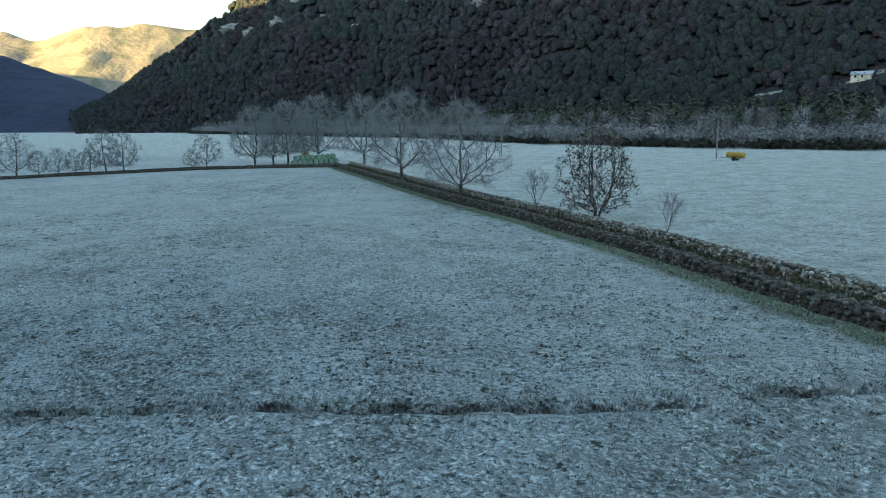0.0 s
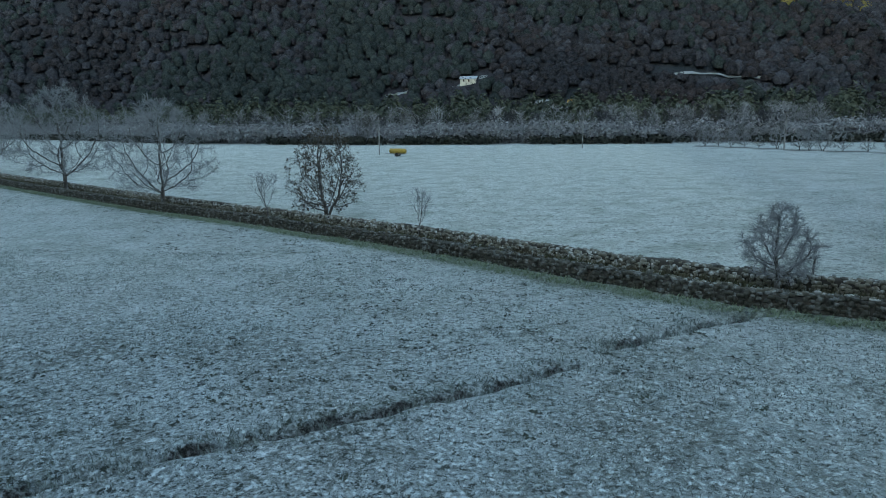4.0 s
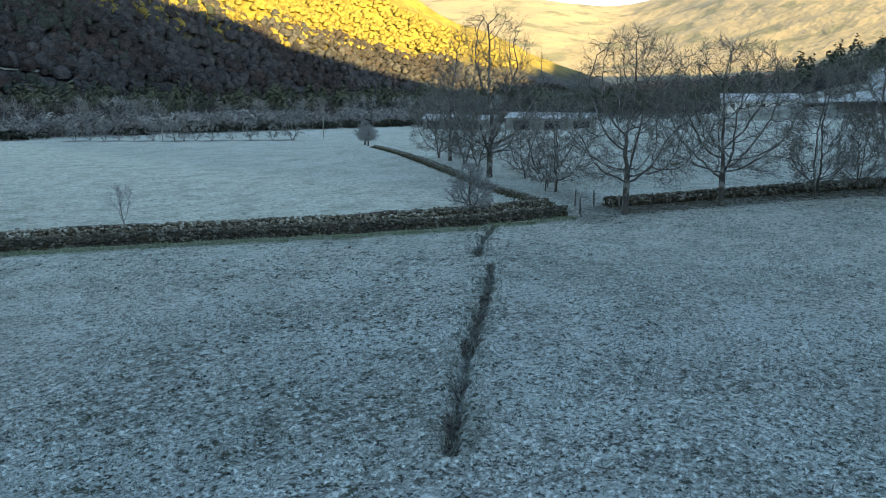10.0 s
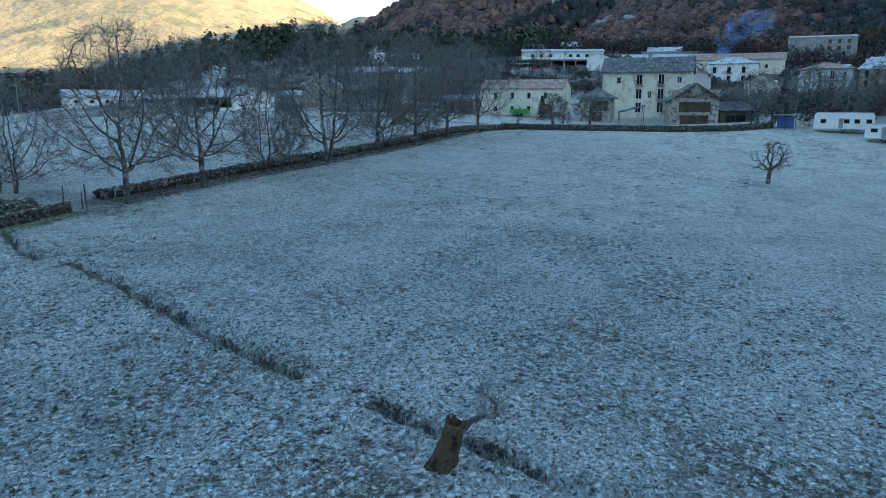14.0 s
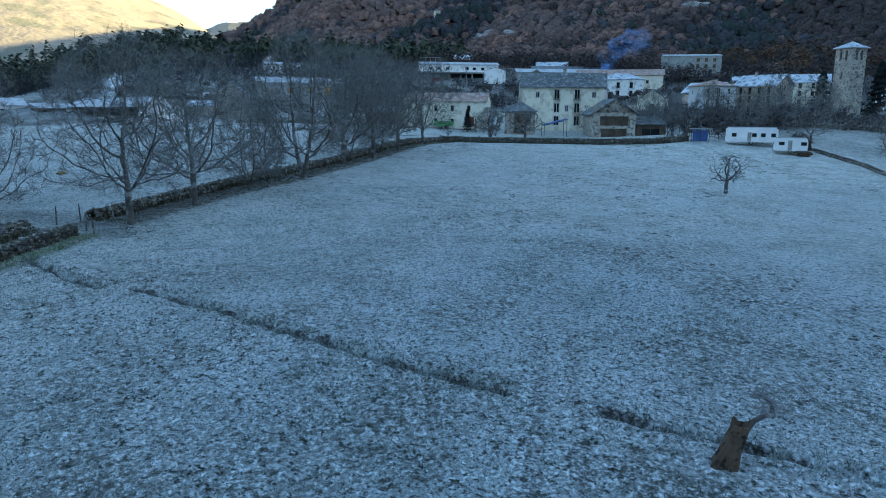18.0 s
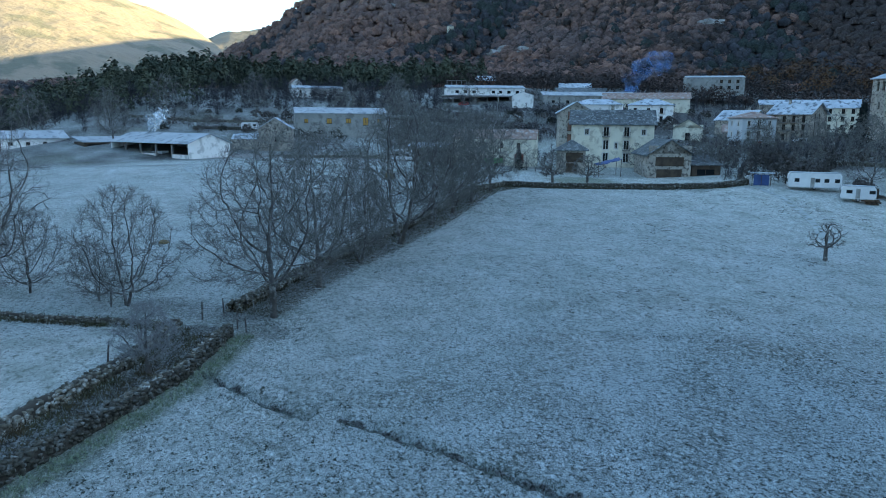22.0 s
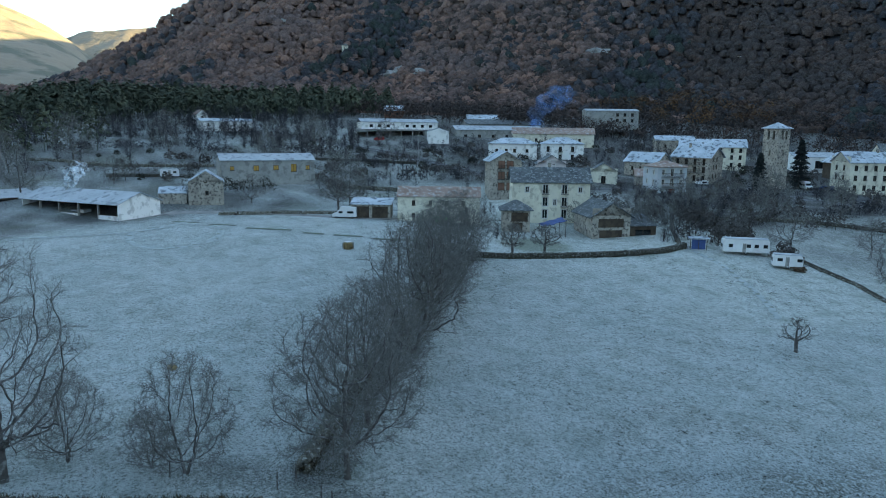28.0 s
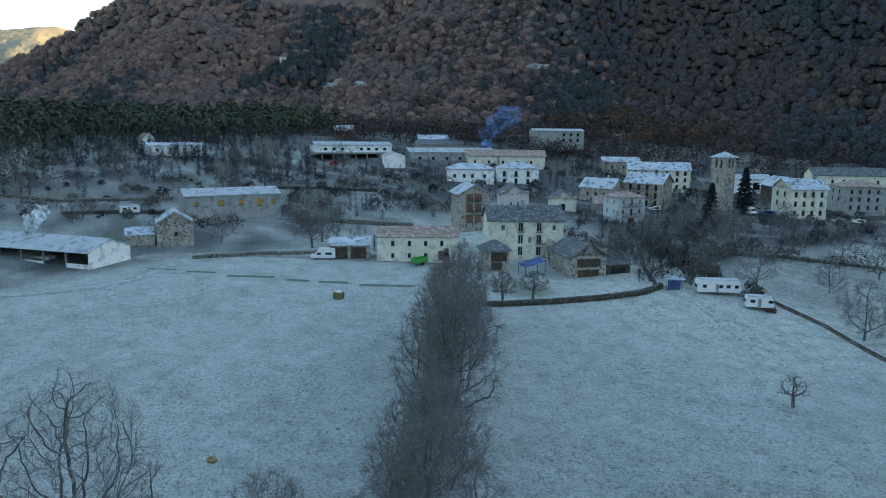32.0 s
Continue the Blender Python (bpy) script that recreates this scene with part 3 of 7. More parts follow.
def dome_tree(seed, height, radius, crotch=0.24, trunk_r=0.25, fill=620, stems=1, tip=0.012, sprays=6):
    """Thick, thin and finest segments of a bare tree: limbs reach from a straight trunk for points strewn through a rounded crown."""
    rng = np.random.RandomState(seed)
    hc = crotch * height
    u = rng.uniform(0, 1, fill * 4)
    a = rng.uniform(0, 6.283, fill * 4)
    lobes = 1 + 0.13 * np.sin(2 * a + seed) + 0.10 * np.sin(5 * a + 2.3 * seed + 4 * u)
    wide = np.sin(np.clip(0.16 + 0.80 * u ** 0.85, 0, 1) * 3.1416) ** 0.62
    rr = radius * wide * lobes * rng.uniform(0.05, 1, fill * 4) ** 0.42
    pts = np.stack([rr * np.cos(a), rr * np.sin(a), hc * 0.85 + (height - hc * 0.85) * u], 1)[rng.permutation(fill * 4)[:fill]]
    step, kill = 0.030 * height, 0.052 * height
    nodes, par = [], []
    for s in range(stems):
        sa = s * 6.283 / stems + rng.rand()
        off = np.array([math.cos(sa), math.sin(sa)]) * (0.0 if stems == 1 else 0.12)
        lean = np.array([math.cos(sa), math.sin(sa)]) * (0.02 if stems == 1 else 0.34)
        k = max(3, int((hc + 0.3) / step))
        last = -1
        for i in range(k + 1):
            z = -0.3 + (hc + 0.3) * i / k
            nodes.append((off[0] + lean[0] * max(z, 0) + 0.015 * rng.randn(), off[1] + lean[1] * max(z, 0) + 0.015 * rng.randn(), z))
            par.append(last)
            last = len(nodes) - 1
    nodes = np.array(nodes)
    par = list(par)
    dist = np.linalg.norm(pts[:, None] - nodes[None], axis=2)
    near, best = dist.argmin(1), dist.min(1)
    alive = np.ones(len(pts), bool)
    for it in range(75):
        idx = np.nonzero(alive & (best < 0.62 * height))[0]
        if not len(idx):
            break
        dirs = pts[idx] - nodes[near[idx]]
        dirs /= np.linalg.norm(dirs, axis=1, keepdims=True) + 1e-9
        src, inv = np.unique(near[idx], return_inverse=True)
        acc = np.zeros((len(src), 3))
        np.add.at(acc, inv.ravel(), dirs)
        acc /= np.linalg.norm(acc, axis=1, keepdims=True) + 1e-9
        acc += rng.normal(0, 0.16, acc.shape) + np.array([0, 0, 0.10])
        acc /= np.linalg.norm(acc, axis=1, keepdims=True) + 1e-9
        fresh = nodes[src] + acc * step
        first = len(nodes)
        nodes = np.concatenate([nodes, fresh])
        par += list(src)
        dn = np.linalg.norm(pts[:, None] - fresh[None], axis=2)
        j = dn.argmin(1)
        closer = dn[np.arange(len(pts)), j] < best
        near = np.where(closer, j + first, near)
        best = np.minimum(best, dn.min(1))
        alive &= best > kill
    par = np.array(par)
    flow = np.zeros(len(nodes))
    kids = np.bincount(par[par >= 0], minlength=len(nodes))
    flow[kids == 0] = 1
    for i in range(len(nodes) - 1, -1, -1):
        if par[i] >= 0:
            flow[par[i]] += flow[i]
    r = (trunk_r / (1 if stems == 1 else 1.3)) * (flow / (flow.max() or 1)) ** 0.47
    r = np.maximum(r, 0.012)
    thick, thin, fine = [], [], []
    for i in range(len(nodes)):
        p = par[i]
        if p < 0:
            continue
        r0 = min(r[p], r[i] * 1.35) * (1.25 if nodes[i, 2] < 0.5 else 1.0)
        (thick if r[i] > 0.034 else thin).append((*nodes[p], *nodes[i], r0, r[i] * (1.1 if nodes[i, 2] < 0.3 else 1.0)))
        if r[i] < 0.042 and nodes[i, 2] > hc * 0.9:
            out = nodes[i] - nodes[p]
            out /= np.linalg.norm(out) + 1e-9
            for k in range(sprays + (2 if kids[i] == 0 else 0)):
                d = out + rng.normal(0, 0.62, 3) + np.array([0, 0, 0.12])
                d /= np.linalg.norm(d)
                ln = height * rng.uniform(0.035, 0.085)
                e = nodes[i] + d * ln
                fine.append((*nodes[i], *e, tip, tip * 0.6))
                for q in range(2):
                    m_ = nodes[i] + d * ln * rng.uniform(0.35, 0.9)
                    d2 = d + rng.normal(0, 0.6, 3)
                    d2 /= np.linalg.norm(d2)
                    fine.append((*m_, *(m_ + d2 * ln * rng.uniform(0.35, 0.7)), tip * 0.75, tip * 0.35))
    return thick, thin, fine


def ribbons(segs):
    """Flat tapered slips for the finest twigs."""
    s = np.asarray(segs, float)
    p0, p1 = s[:, :3], s[:, 3:6]
    a = np.cross(p1 - p0, np.random.RandomState(len(s)).normal(0, 1, p0.shape))
    a /= np.linalg.norm(a, axis=1, keepdims=True) + 1e-9
    v = np.stack([p0 - a * s[:, 6:7], p0 + a * s[:, 6:7], p1 + a * s[:, 7:8], p1 - a * s[:, 7:8]], 1)
    return v.reshape(-1, 3), np.arange(len(s) * 4).reshape(-1, 4)


def bare_tree(name, seed, label, twig="twig", leaves=0, dome=None, **kw):
    """A bare tree: root Empty with trunk and crown, and withered leaves if any."""
    thick, thin, fine = dome_tree(seed, **dome) if dome else (*grow_tree(seed, **kw), [])
    root = new(name)
    v, f = tubes(thick, 5)
    mesh_obj("trunk", v, f, M["bark"], root, smooth=True)
    v, f = tubes(thin, 3)
    if fine:
        v2, f2 = ribbons(fine)
        f = np.concatenate([f, f2 + len(v)])
        v = np.concatenate([v, v2])
    mesh_obj("crown", v, f, M[twig], root)
    if leaves:
        rng = np.random.RandomState(seed)
        s = np.array(thin + fine)
        pick = s[rng.randint(0, len(s), leaves)]
        c = pick[:, 3:6] + rng.normal(0, 0.08, (leaves, 3))
        d1, d2 = rng.normal(0, 0.05, (leaves, 3)), rng.normal(0, 0.036, (leaves, 3))
        v = np.stack([c - d1, c + d2, c + d1, c - d2], 1).reshape(-1, 3)
        mesh_obj("leaves", v, np.arange(leaves * 4).reshape(-1, 4), M["leaf_dead"], root, label="dark withered leaves")
    return tagged(root, label, "tree")


def stand(ob, x, y, rz=0.0, s=1.0, sink=0.0):
    ob.matrix_basis = Matrix.Translation((x, y, gz(x, y) - sink)) @ Matrix.Rotation(rz, 4, 'Z') @ Matrix.Scale(s, 4)
    return ob


def again(ob, x, y, rz=0.0, s=1.0, sx=1.0, label=""):
    c = copy_thing(ob, Matrix.Translation((x, y, gz(x, y))) @ Matrix.Rotation(rz, 4, 'Z'))
    c.scale = (s * sx, s * sx, s)
    if label:
        tagged(c, label)
    return c


# ---- trees ----
R = random.Random(5)
walnut = stand(bare_tree("walnut_tree", 11, "tall bare walnut tree with a pale trunk beside a stone wall", dome=dict(height=14.2, radius=5.9, fill=900, crotch=0.215, trunk_r=0.27)), 27.6, 31.2, 0.3)
walnut_b = stand(bare_tree("walnut_tree", 12, "broad bare walnut tree with a pale trunk beside a stone wall", dome=dict(height=13.4, radius=5.9, fill=840, crotch=0.24, trunk_r=0.27)), 34.9, 26.6, 1.0)
birch = stand(bare_tree("slender_tree", 13, "slender pale-barked bare tree beside a stone wall", dome=dict(height=11.0, radius=3.7, fill=480, crotch=0.12, trunk_r=0.15, stems=2)), 42.0, 21.4)
walnut_c = stand(bare_tree("walnut_tree", 14, "large many-limbed bare tree beside a stone wall", dome=dict(height=15.8, radius=6.8, fill=900, crotch=0.17, trunk_r=0.33, stems=2)), 49.2, 15.3)
for t in (walnut, walnut_b, birch, walnut_c):
    tagged(t, group="trees along the stone wall")
for x, y, t, s in ((56.6, 9.4, walnut_b, 1.08), (64.5, 3.9, walnut, 1.02), (72.2, -1.6, walnut_b, 0.98), (79.6, -7.6, walnut, 0.92), (60.6, 8.0, birch, 0.9), (46.4, 19.4, birch, 0.7), (69.3, 1.9, birch, 0.8)):
    again(t, x, y, R.uniform(0, 6.28), s)
big_bare = stand(bare_tree("tall_oak", 21, "tall bare oak with long crooked limbs beside the lane", dome=dict(height=18.2, radius=6.6, fill=900, sprays=5, crotch=0.18, trunk_r=0.36)), 37.4, 54.6)
small_bare = stand(bare_tree("young_ash", 22, "many-stemmed bare young tree behind a stone wall", dome=dict(height=9.6, radius=4.3, fill=520, sprays=4, crotch=0.12, trunk_r=0.17, stems=2)), 33.2, 42.3)
for x, y, t, s in ((35.1, 44.6, small_bare, 0.5), (38.6, 50.4, small_bare, 0.75), (43.6, 62.0, small_bare, 0.9), (45.3, 65.9, small_bare, 1.0), (47.1, 70.4, big_bare, 0.75), (49.2, 74.7, small_bare, 1.0)):
    again(t, x, y, R.uniform(0, 6.28), s)
frost_bush = stand(bare_tree("frosted_thorn_tree", 23, "low round thorn tree with frosted twigs in the lane", "twig_frost", dome=dict(height=4.5, radius=1.9, fill=420, sprays=9, crotch=0.26, trunk_r=0.15, tip=0.006)), 18.2, 39.6)
leafy = stand(bare_tree("leafy_ash", 24, "round ash tree holding dark withered leaves in the lane", leaves=5200, dome=dict(height=8.4, radius=3.6, fill=520, sprays=2, crotch=0.12, trunk_r=0.2, stems=3)), -15.4, 66.2)
sapling = stand(bare_tree("sapling", 25, "thin bare sapling beside the lane wall", "twig_frost", height=4.2, spread=0.6, trunk=0.35, trunk_r=0.045, counts=(7, 5, 4), lift=0.5), -3.6, 53.9)
again(sapling, -19.8, 63.0, 1.0, 1.15, 1.5)
for x, y, s in ((66.5, 112.5, 0.9), (68.5, 116, 1.1), (71, 119, 0.8)):
    again(frost_bush, x, y, x, s, 1.15, "frosted thorn bush at the end of the cross wall")
lane_tree = stand(bare_tree("lane_tree", 26, "bare tree with frosted twigs beside the lane", "twig_frost", dome=dict(height=11.6, radius=5.4, fill=640, crotch=0.19, trunk_r=0.23)), -36.8, 72.4)
for x, y, s in ((-100.7, 115.8, 1.25), (-62.6, 88.8, 1.2), (-112.8, 112.8, 1.3), (-117.3, 107.4, 1.2), (-116, 102.4, 1), (-117.2, 98.4, 1.1), (-121.3, 115.4, 1)):
    again(lane_tree, x, y, R.uniform(0, 6.28), s)
ISLETS = ((36.7, 191, 0.8), (39.5, 188.5, 0.75), (42, 186, 0.8), (44.5, 183, 0.7), (47, 180, 0.6), (53.6, 172, 0.9), (55, 169.8, 0.8), (57, 167.5, 0.9), (60.5, 166.3, 0.9), (64.5, 164, 0.6), (68, 160.8, 1.1), (72, 157, 0.9), (75.5, 153.5, 1.3))
crooked = stand(bare_tree("crooked_apple_tree", 27, "small crooked leaning apple tree alone in the pasture", dome=dict(height=4.3, radius=2.2, fill=130, crotch=0.40, trunk_r=0.22, sprays=3, tip=0.007)), 32.3, -28.5)
crooked.rotation_euler = (0.22, 0.20, 0.0)
garden_tree = stand(bare_tree("pollarded_tree", 28, "pollarded tree with a mossy yellow-green trunk in the garden", dome=dict(height=6.0, radius=3.0, fill=240, crotch=0.38, trunk_r=0.27)), 85.0, -21.5)
again(garden_tree, 83.4, -27.5, 2.0, 0.95)
village_tree = stand(bare_tree("garden_tree", 29, "bare garden tree at the village edge", dome=dict(height=9.4, radius=4.0, fill=230, crotch=0.16, trunk_r=0.17, sprays=3, tip=0.018)), 99, -78)
bank_thorn = stand(bare_tree("bank_thorn", 30, "frosted thorn tree on a bank in the far pasture", "twig_frost", dome=dict(height=4.6, radius=2.3, fill=90, crotch=0.16, trunk_r=0.12, stems=2, sprays=4, tip=0.024)), 50, 176)
for x, y, s in ISLETS:
    again(bank_thorn, x, y, R.uniform(0, 6.28), s)
for x, y, s in ((-124.1, 90.7, 0.85), (-136.2, 74.2, 0.95), (-132, 76.1, 0.9), (-137.9, 68.7, 0.55), (-138.3, 65.5, 0.6), (-139.5, 62.2, 0.55), (-140.9, 58.5, 0.95), (-138, 71.7, 0.6), (-125.9, 88.2, 0.45)):
    again(village_tree, x, y, R.uniform(0, 6.28), s, 1.1, "scrubby bare tree at the end wall of the pasture")
for x, y, s, sx in ((96, -76, 0.9, 1.0), (91.5, -78, 0.8, 1.0), (84, -83, 1.15, 1.0), (77, -70, 0.8, 1.1), (68.5, -76, 0.85, 1.3), (41.6, -66.0, 1.1, 1.1), (82, -112, 1.0, 1.0), (74, -121, 1.0, 1.0), (97, -59, 0.8, 1.0), (90, -61, 0.75, 1.0), (59, -87, 0.8, 1.0), (110, -122, 1.0, 1.0), (60, -110, 1.0, 1.0), (94, -128, 1.0, 1.0), (100, -66, 0.9, 1.0), (104, -98, 1.0, 1.0), (112, -108, 0.8, 1.0), (88, -96, 1.1, 1.1), (38, -74, 0.8, 1.1), (92, -59, 0.62, 1.0), (97, -63, 0.6, 1.0), (87, -63, 0.6, 1.1), (102, -70, 0.75, 1.0), (99, -55, 0.55, 1.0), (110, -30, 0.5, 1.0), (126, -36, 0.5, 1.0), (106, -52, 0.6, 1.0)):
    again(village_tree, x, y, R.uniform(0, 6.28), s, sx)
for x, y, s in ((146.4, -9.8, 0.92), (152, -15, 0.8), (183, 39, 0.45), (187, 36, 0.4), (216, 48, 0.8), (162, 23, 0.4), (158, 9, 0.45), (241, -33, 0.8), (233, -60, 0.6), (195, -4, 0.7), (210, -10, 0.8), (178, 60, 0.7), (228, 20, 0.8), (206, 64, 0.7), (214, -26, 0.8), (203, 84, 0.8)):
    again(village_tree, x, y, R.uniform(0, 6.28), s * 1.75, 1.1, "large bare tree among the village meadows")

# ---- woods ----
def crowns(name, label, pts, sizes, material, n_tri, seed, tall=1.1, leaf=0.15, bare=False, domed=False):
    """Far trees as loose shells of twig or needle sprays round a stem, each tree in a tint of its own: one piece of stuff."""
    rng = np.random.RandomState(seed)
    pts, sizes = np.asarray(pts, float), np.asarray(sizes, float)
    n = len(pts)
    S = sizes[:, None, None]
    d = rng.normal(0, 1, (n, n_tri, 3))
    d /= np.linalg.norm(d, axis=2, keepdims=True)
    unit = lambda v: v / (np.linalg.norm(v, axis=2, keepdims=True) + 1e-6)
    if bare:
        d[:, :, 2] = np.abs(d[:, :, 2]) * 0.9 + 0.25
        h = rng.uniform(0.12, 0.85, (n, n_tri, 1))
        foot = np.concatenate([rng.normal(0, 0.05, (n, n_tri, 2)), h * tall], 2)
        foot[:, :, :2] += d[:, :, :2] * rng.uniform(0, 0.28, (n, n_tri, 1)) * np.sin(np.clip(h, 0.1, 0.95) * 3.1)
        c = pts[:, None] + foot * S
        a = unit(d) * S * leaf * 2.0 * rng.uniform(0.4, 1.1, (n, n_tri, 1))
        b = unit(np.cross(d, rng.normal(0, 1, d.shape))) * S * 0.016
    else:
        d[:, :, 2] = np.where(d[:, :, 2] < -0.35, -d[:, :, 2], d[:, :, 2])
        lobe = 1 + 0.16 * np.sin(3 * np.arctan2(d[:, :, 1:2], d[:, :, :1]) + rng.uniform(0, 6.28, (n, 1, 1)) + 2.5 * d[:, :, 2:])
        rad = rng.uniform(0.80, 1.10, (n, n_tri, 1)) * lobe
        c = d * rad * np.array([1, 1, tall]) * S * 0.5
        if tall > 1.2:
            c[:, :, :2] *= np.clip(1.2 - (c[:, :, 2:] / (S * tall) + 0.5), 0.3, 0.85)
        c[:, :, 2] += sizes[:, None] * (0.46 * tall)
        c = c + pts[:, None]
        nrm = unit(d + np.array([0, 0, 0.25]) + rng.normal(0, 0.35, d.shape))
        a = unit(np.cross(nrm, rng.normal(0, 1, d.shape)))
        b = np.cross(nrm, a)
        k = S * leaf * rng.uniform(0.7, 1.4, (n, n_tri, 1))
        a, b = a * k * 1.6, b * k * 1.1
    v = np.stack([c - b * 0.5 - a * 0.4, c + b * 0.5 - a * 0.4, c + a * 0.6], 2).reshape(-1, 3)
    f = np.arange(len(v)).reshape(-1, 3)
    tint = np.repeat(rng.rand(n), n_tri * 3) * 0.75 + np.repeat(rng.rand(n * n_tri), 3) * 0.25
    k = len(v)
    w = sizes[:, None] * 0.022
    tip = pts + np.array([0, 0, 0.9]) * sizes[:, None] * tall
    tv = np.stack([pts + np.array([1, 0, 0]) * w - (0, 0, 1), pts - np.array([0.5, 0.9, 0]) * w - (0, 0, 1), tip], 1).reshape(-1, 3)
    v = np.concatenate([v, tv])
    f = np.concatenate([f, k + np.arange(len(tv)).reshape(-1, 3)])
    tint = np.concatenate([tint, np.full(len(tv), 0.2)])
    flat = np.ones(len(f), bool)
    if domed:
        # a lumpy dome under the sprays: a top and three rings
        seg, rings = 7, ((0.78, 0.55), (0.35, 1.0), (-0.35, 0.85))
        ang = np.arange(seg) * 6.2832 / seg
        h = np.concatenate([[0.97], np.repeat([r[0] for r in rings], seg)])
        w_ = np.concatenate([[0.0], np.repeat([r[1] for r in rings], seg)])
        aa = np.concatenate([[0.0], np.tile(ang, len(rings)) + np.repeat(np.arange(len(rings)) * 0.45, seg)])
        rnd = rng.uniform(0.74, 1.16, (n, len(h)))
        turn = rng.uniform(0, 6.28, (n, 1))
        dv = np.stack([np.cos(aa + turn) * w_ * rnd * 0.50, np.sin(aa + turn) * w_ * rnd * 0.50, (h * 0.50 * rng.uniform(0.78, 1.18, (n, len(h))) + 0.36) * tall], 2) * S + pts[:, None]
        tri = [(0, 1 + i, 1 + (i + 1) % seg) for i in range(seg)]
        for q in range(len(rings) - 1):
            for i in range(seg):
                p0, p1 = 1 + q * seg + i, 1 + q * seg + (i + 1) % seg
                tri += [(p0, p0 + seg, p1 + seg), (p0, p1 + seg, p1)]
        df = (np.array(tri)[None] + (np.arange(n) * len(h))[:, None, None]).reshape(-1, 3) + len(v)
        shade = rng.rand(n)
        v, f = np.concatenate([v, dv.reshape(-1, 3)]), np.concatenate([f, df])
        tint = np.concatenate([tint, np.repeat(shade, len(h))])
        tint[:n * n_tri * 3] = np.repeat(shade, n_tri * 3) * 0.8 + 0.2 * np.repeat(rng.rand(n * n_tri), 3)
        flat = np.concatenate([flat, np.zeros(len(df), bool)])
    ob = mesh_obj(name, v, f, M[material])
    ob.data.polygons.foreach_set("use_smooth", ~flat)
    at_ = ob.data.attributes.new("tint", 'FLOAT', 'POINT')
    at_.data.foreach_set("value", tint.astype(np.float32))
    return tagged(ob, label, "woods", kind="stuff")


def on_slope(rng, rangeset, n, t0, t1, az0, az1):
    a, t, P = rangeset
    ai = np.interp(rng.uniform(az0, az1, n) + rng.normal(0, 4.0, n), a, np.arange(len(a)))
    ti = np.interp(rng.uniform(t0, t1, n), t, np.arange(len(t)))
    i, j = np.minimum(ai.astype(int), len(a) - 2), np.minimum(ti.astype(int), len(t) - 2)
    u, w = (ai - i)[:, None], (ti - j)[:, None]
    return (P[i, j] * (1 - u) * (1 - w) + P[i + 1, j] * u * (1 - w) + P[i, j + 1] * (1 - u) * w + P[i + 1, j + 1] * u * w)


CLEARINGS = ((4, 388, 46, 4.5), (-20, 391, 16, 2.5), (73, 437, 62, 2), (-62, 411, 22, 2), (-102, 402, 12, 2))


def slope_woods(rangeset, n, t1, az0, az1, seed, share=(0.5, 0.3), size=(4.5, 8.0), lo=0.0, first=("oak_woods", "leafless rust-brown oak woods on the mountainside", "rust")):
    rng = np.random.RandomState(seed)
    p = on_slope(rng, rangeset, n, lo, t1, az0, az1)
    z = wavy(p[:, 0], p[:, 1], 60, seed) + 0.6 * rng.normal(0, 0.5, n)
    s = rng.uniform(*size, n)
    for x, y, w, d in CLEARINGS:
        s[(np.abs(p[:, 0] - x) < w / 2 + 3) & (p[:, 1] > y - d / 2 - 9) & (p[:, 1] < y + d / 2 + 2)] *= 0.12
    cut1, cut2 = np.quantile(z, share[0]), np.quantile(z, share[0] + share[1])
    for (nm, lab, mm), sel, tall in ((first, z < cut1, 1.0), (("bare_woods", "leafless grey-brown woods on the mountainside", "grey"), (z >= cut1) & (z < cut2), 1.1), (("pine_woods", "dark green pines on the mountainside", "pine"), z >= cut2, 1.35)):
        crowns(nm, lab, p[sel], s[sel], mm, 22, seed + len(nm), tall, 0.095, domed=True)


# the shade-darkened oak colour for the north slope
UMBER = ("oak_woods", "brown leafless oak woods, darkened for the shaded mountainside", "umber")
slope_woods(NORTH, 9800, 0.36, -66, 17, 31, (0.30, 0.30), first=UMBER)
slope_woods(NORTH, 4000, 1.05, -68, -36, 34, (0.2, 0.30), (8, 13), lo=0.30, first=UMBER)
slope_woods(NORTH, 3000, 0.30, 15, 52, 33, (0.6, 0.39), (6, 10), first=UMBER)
# sunlight-coloured crowns, thickening above the height where the shade ends
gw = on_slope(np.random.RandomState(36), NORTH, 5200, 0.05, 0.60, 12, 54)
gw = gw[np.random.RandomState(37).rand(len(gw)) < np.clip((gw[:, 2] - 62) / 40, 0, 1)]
crowns("golden_woods", "oak woods on the sunlit slope, coloured sunlight yellow", gw, np.random.RandomState(38).uniform(6, 10, len(gw)), "gold", 22, 39, 1.0, 0.095, domed=True)
slope_woods(EAST, 5800, 0.45, 92, 130, 32, (0.86, 0.12), (5, 9.5))
slope_woods(EAST, 4800, 0.42, 118, 160, 36, (0.72, 0.22), (5, 9), first=("oak_woods", "russet leafless oak woods above the village, darkened for shade", "russet"))
slope_woods(EAST, 4400, 1.08, 57, 104, 35, (0.88, 0.11), (7, 12))


def valley_woods(name, label, material, box, n, size, seed, n_tri=70, tall=1.1, leaf=0.14, keep=None, bare=True):
    rng = np.random.RandomState(seed)
    x, y = rng.uniform(box[0], box[1], n), rng.uniform(box[2], box[3], n)
    if keep is not None:
        k = keep(x, y)
        x, y = x[k], y[k]
    p = np.stack([x, y, base_h(x, y) - 0.3], 1)
    return crowns(name, label, p, rng.uniform(*size, len(x)), material, n_tri, seed, tall, leaf, bare)


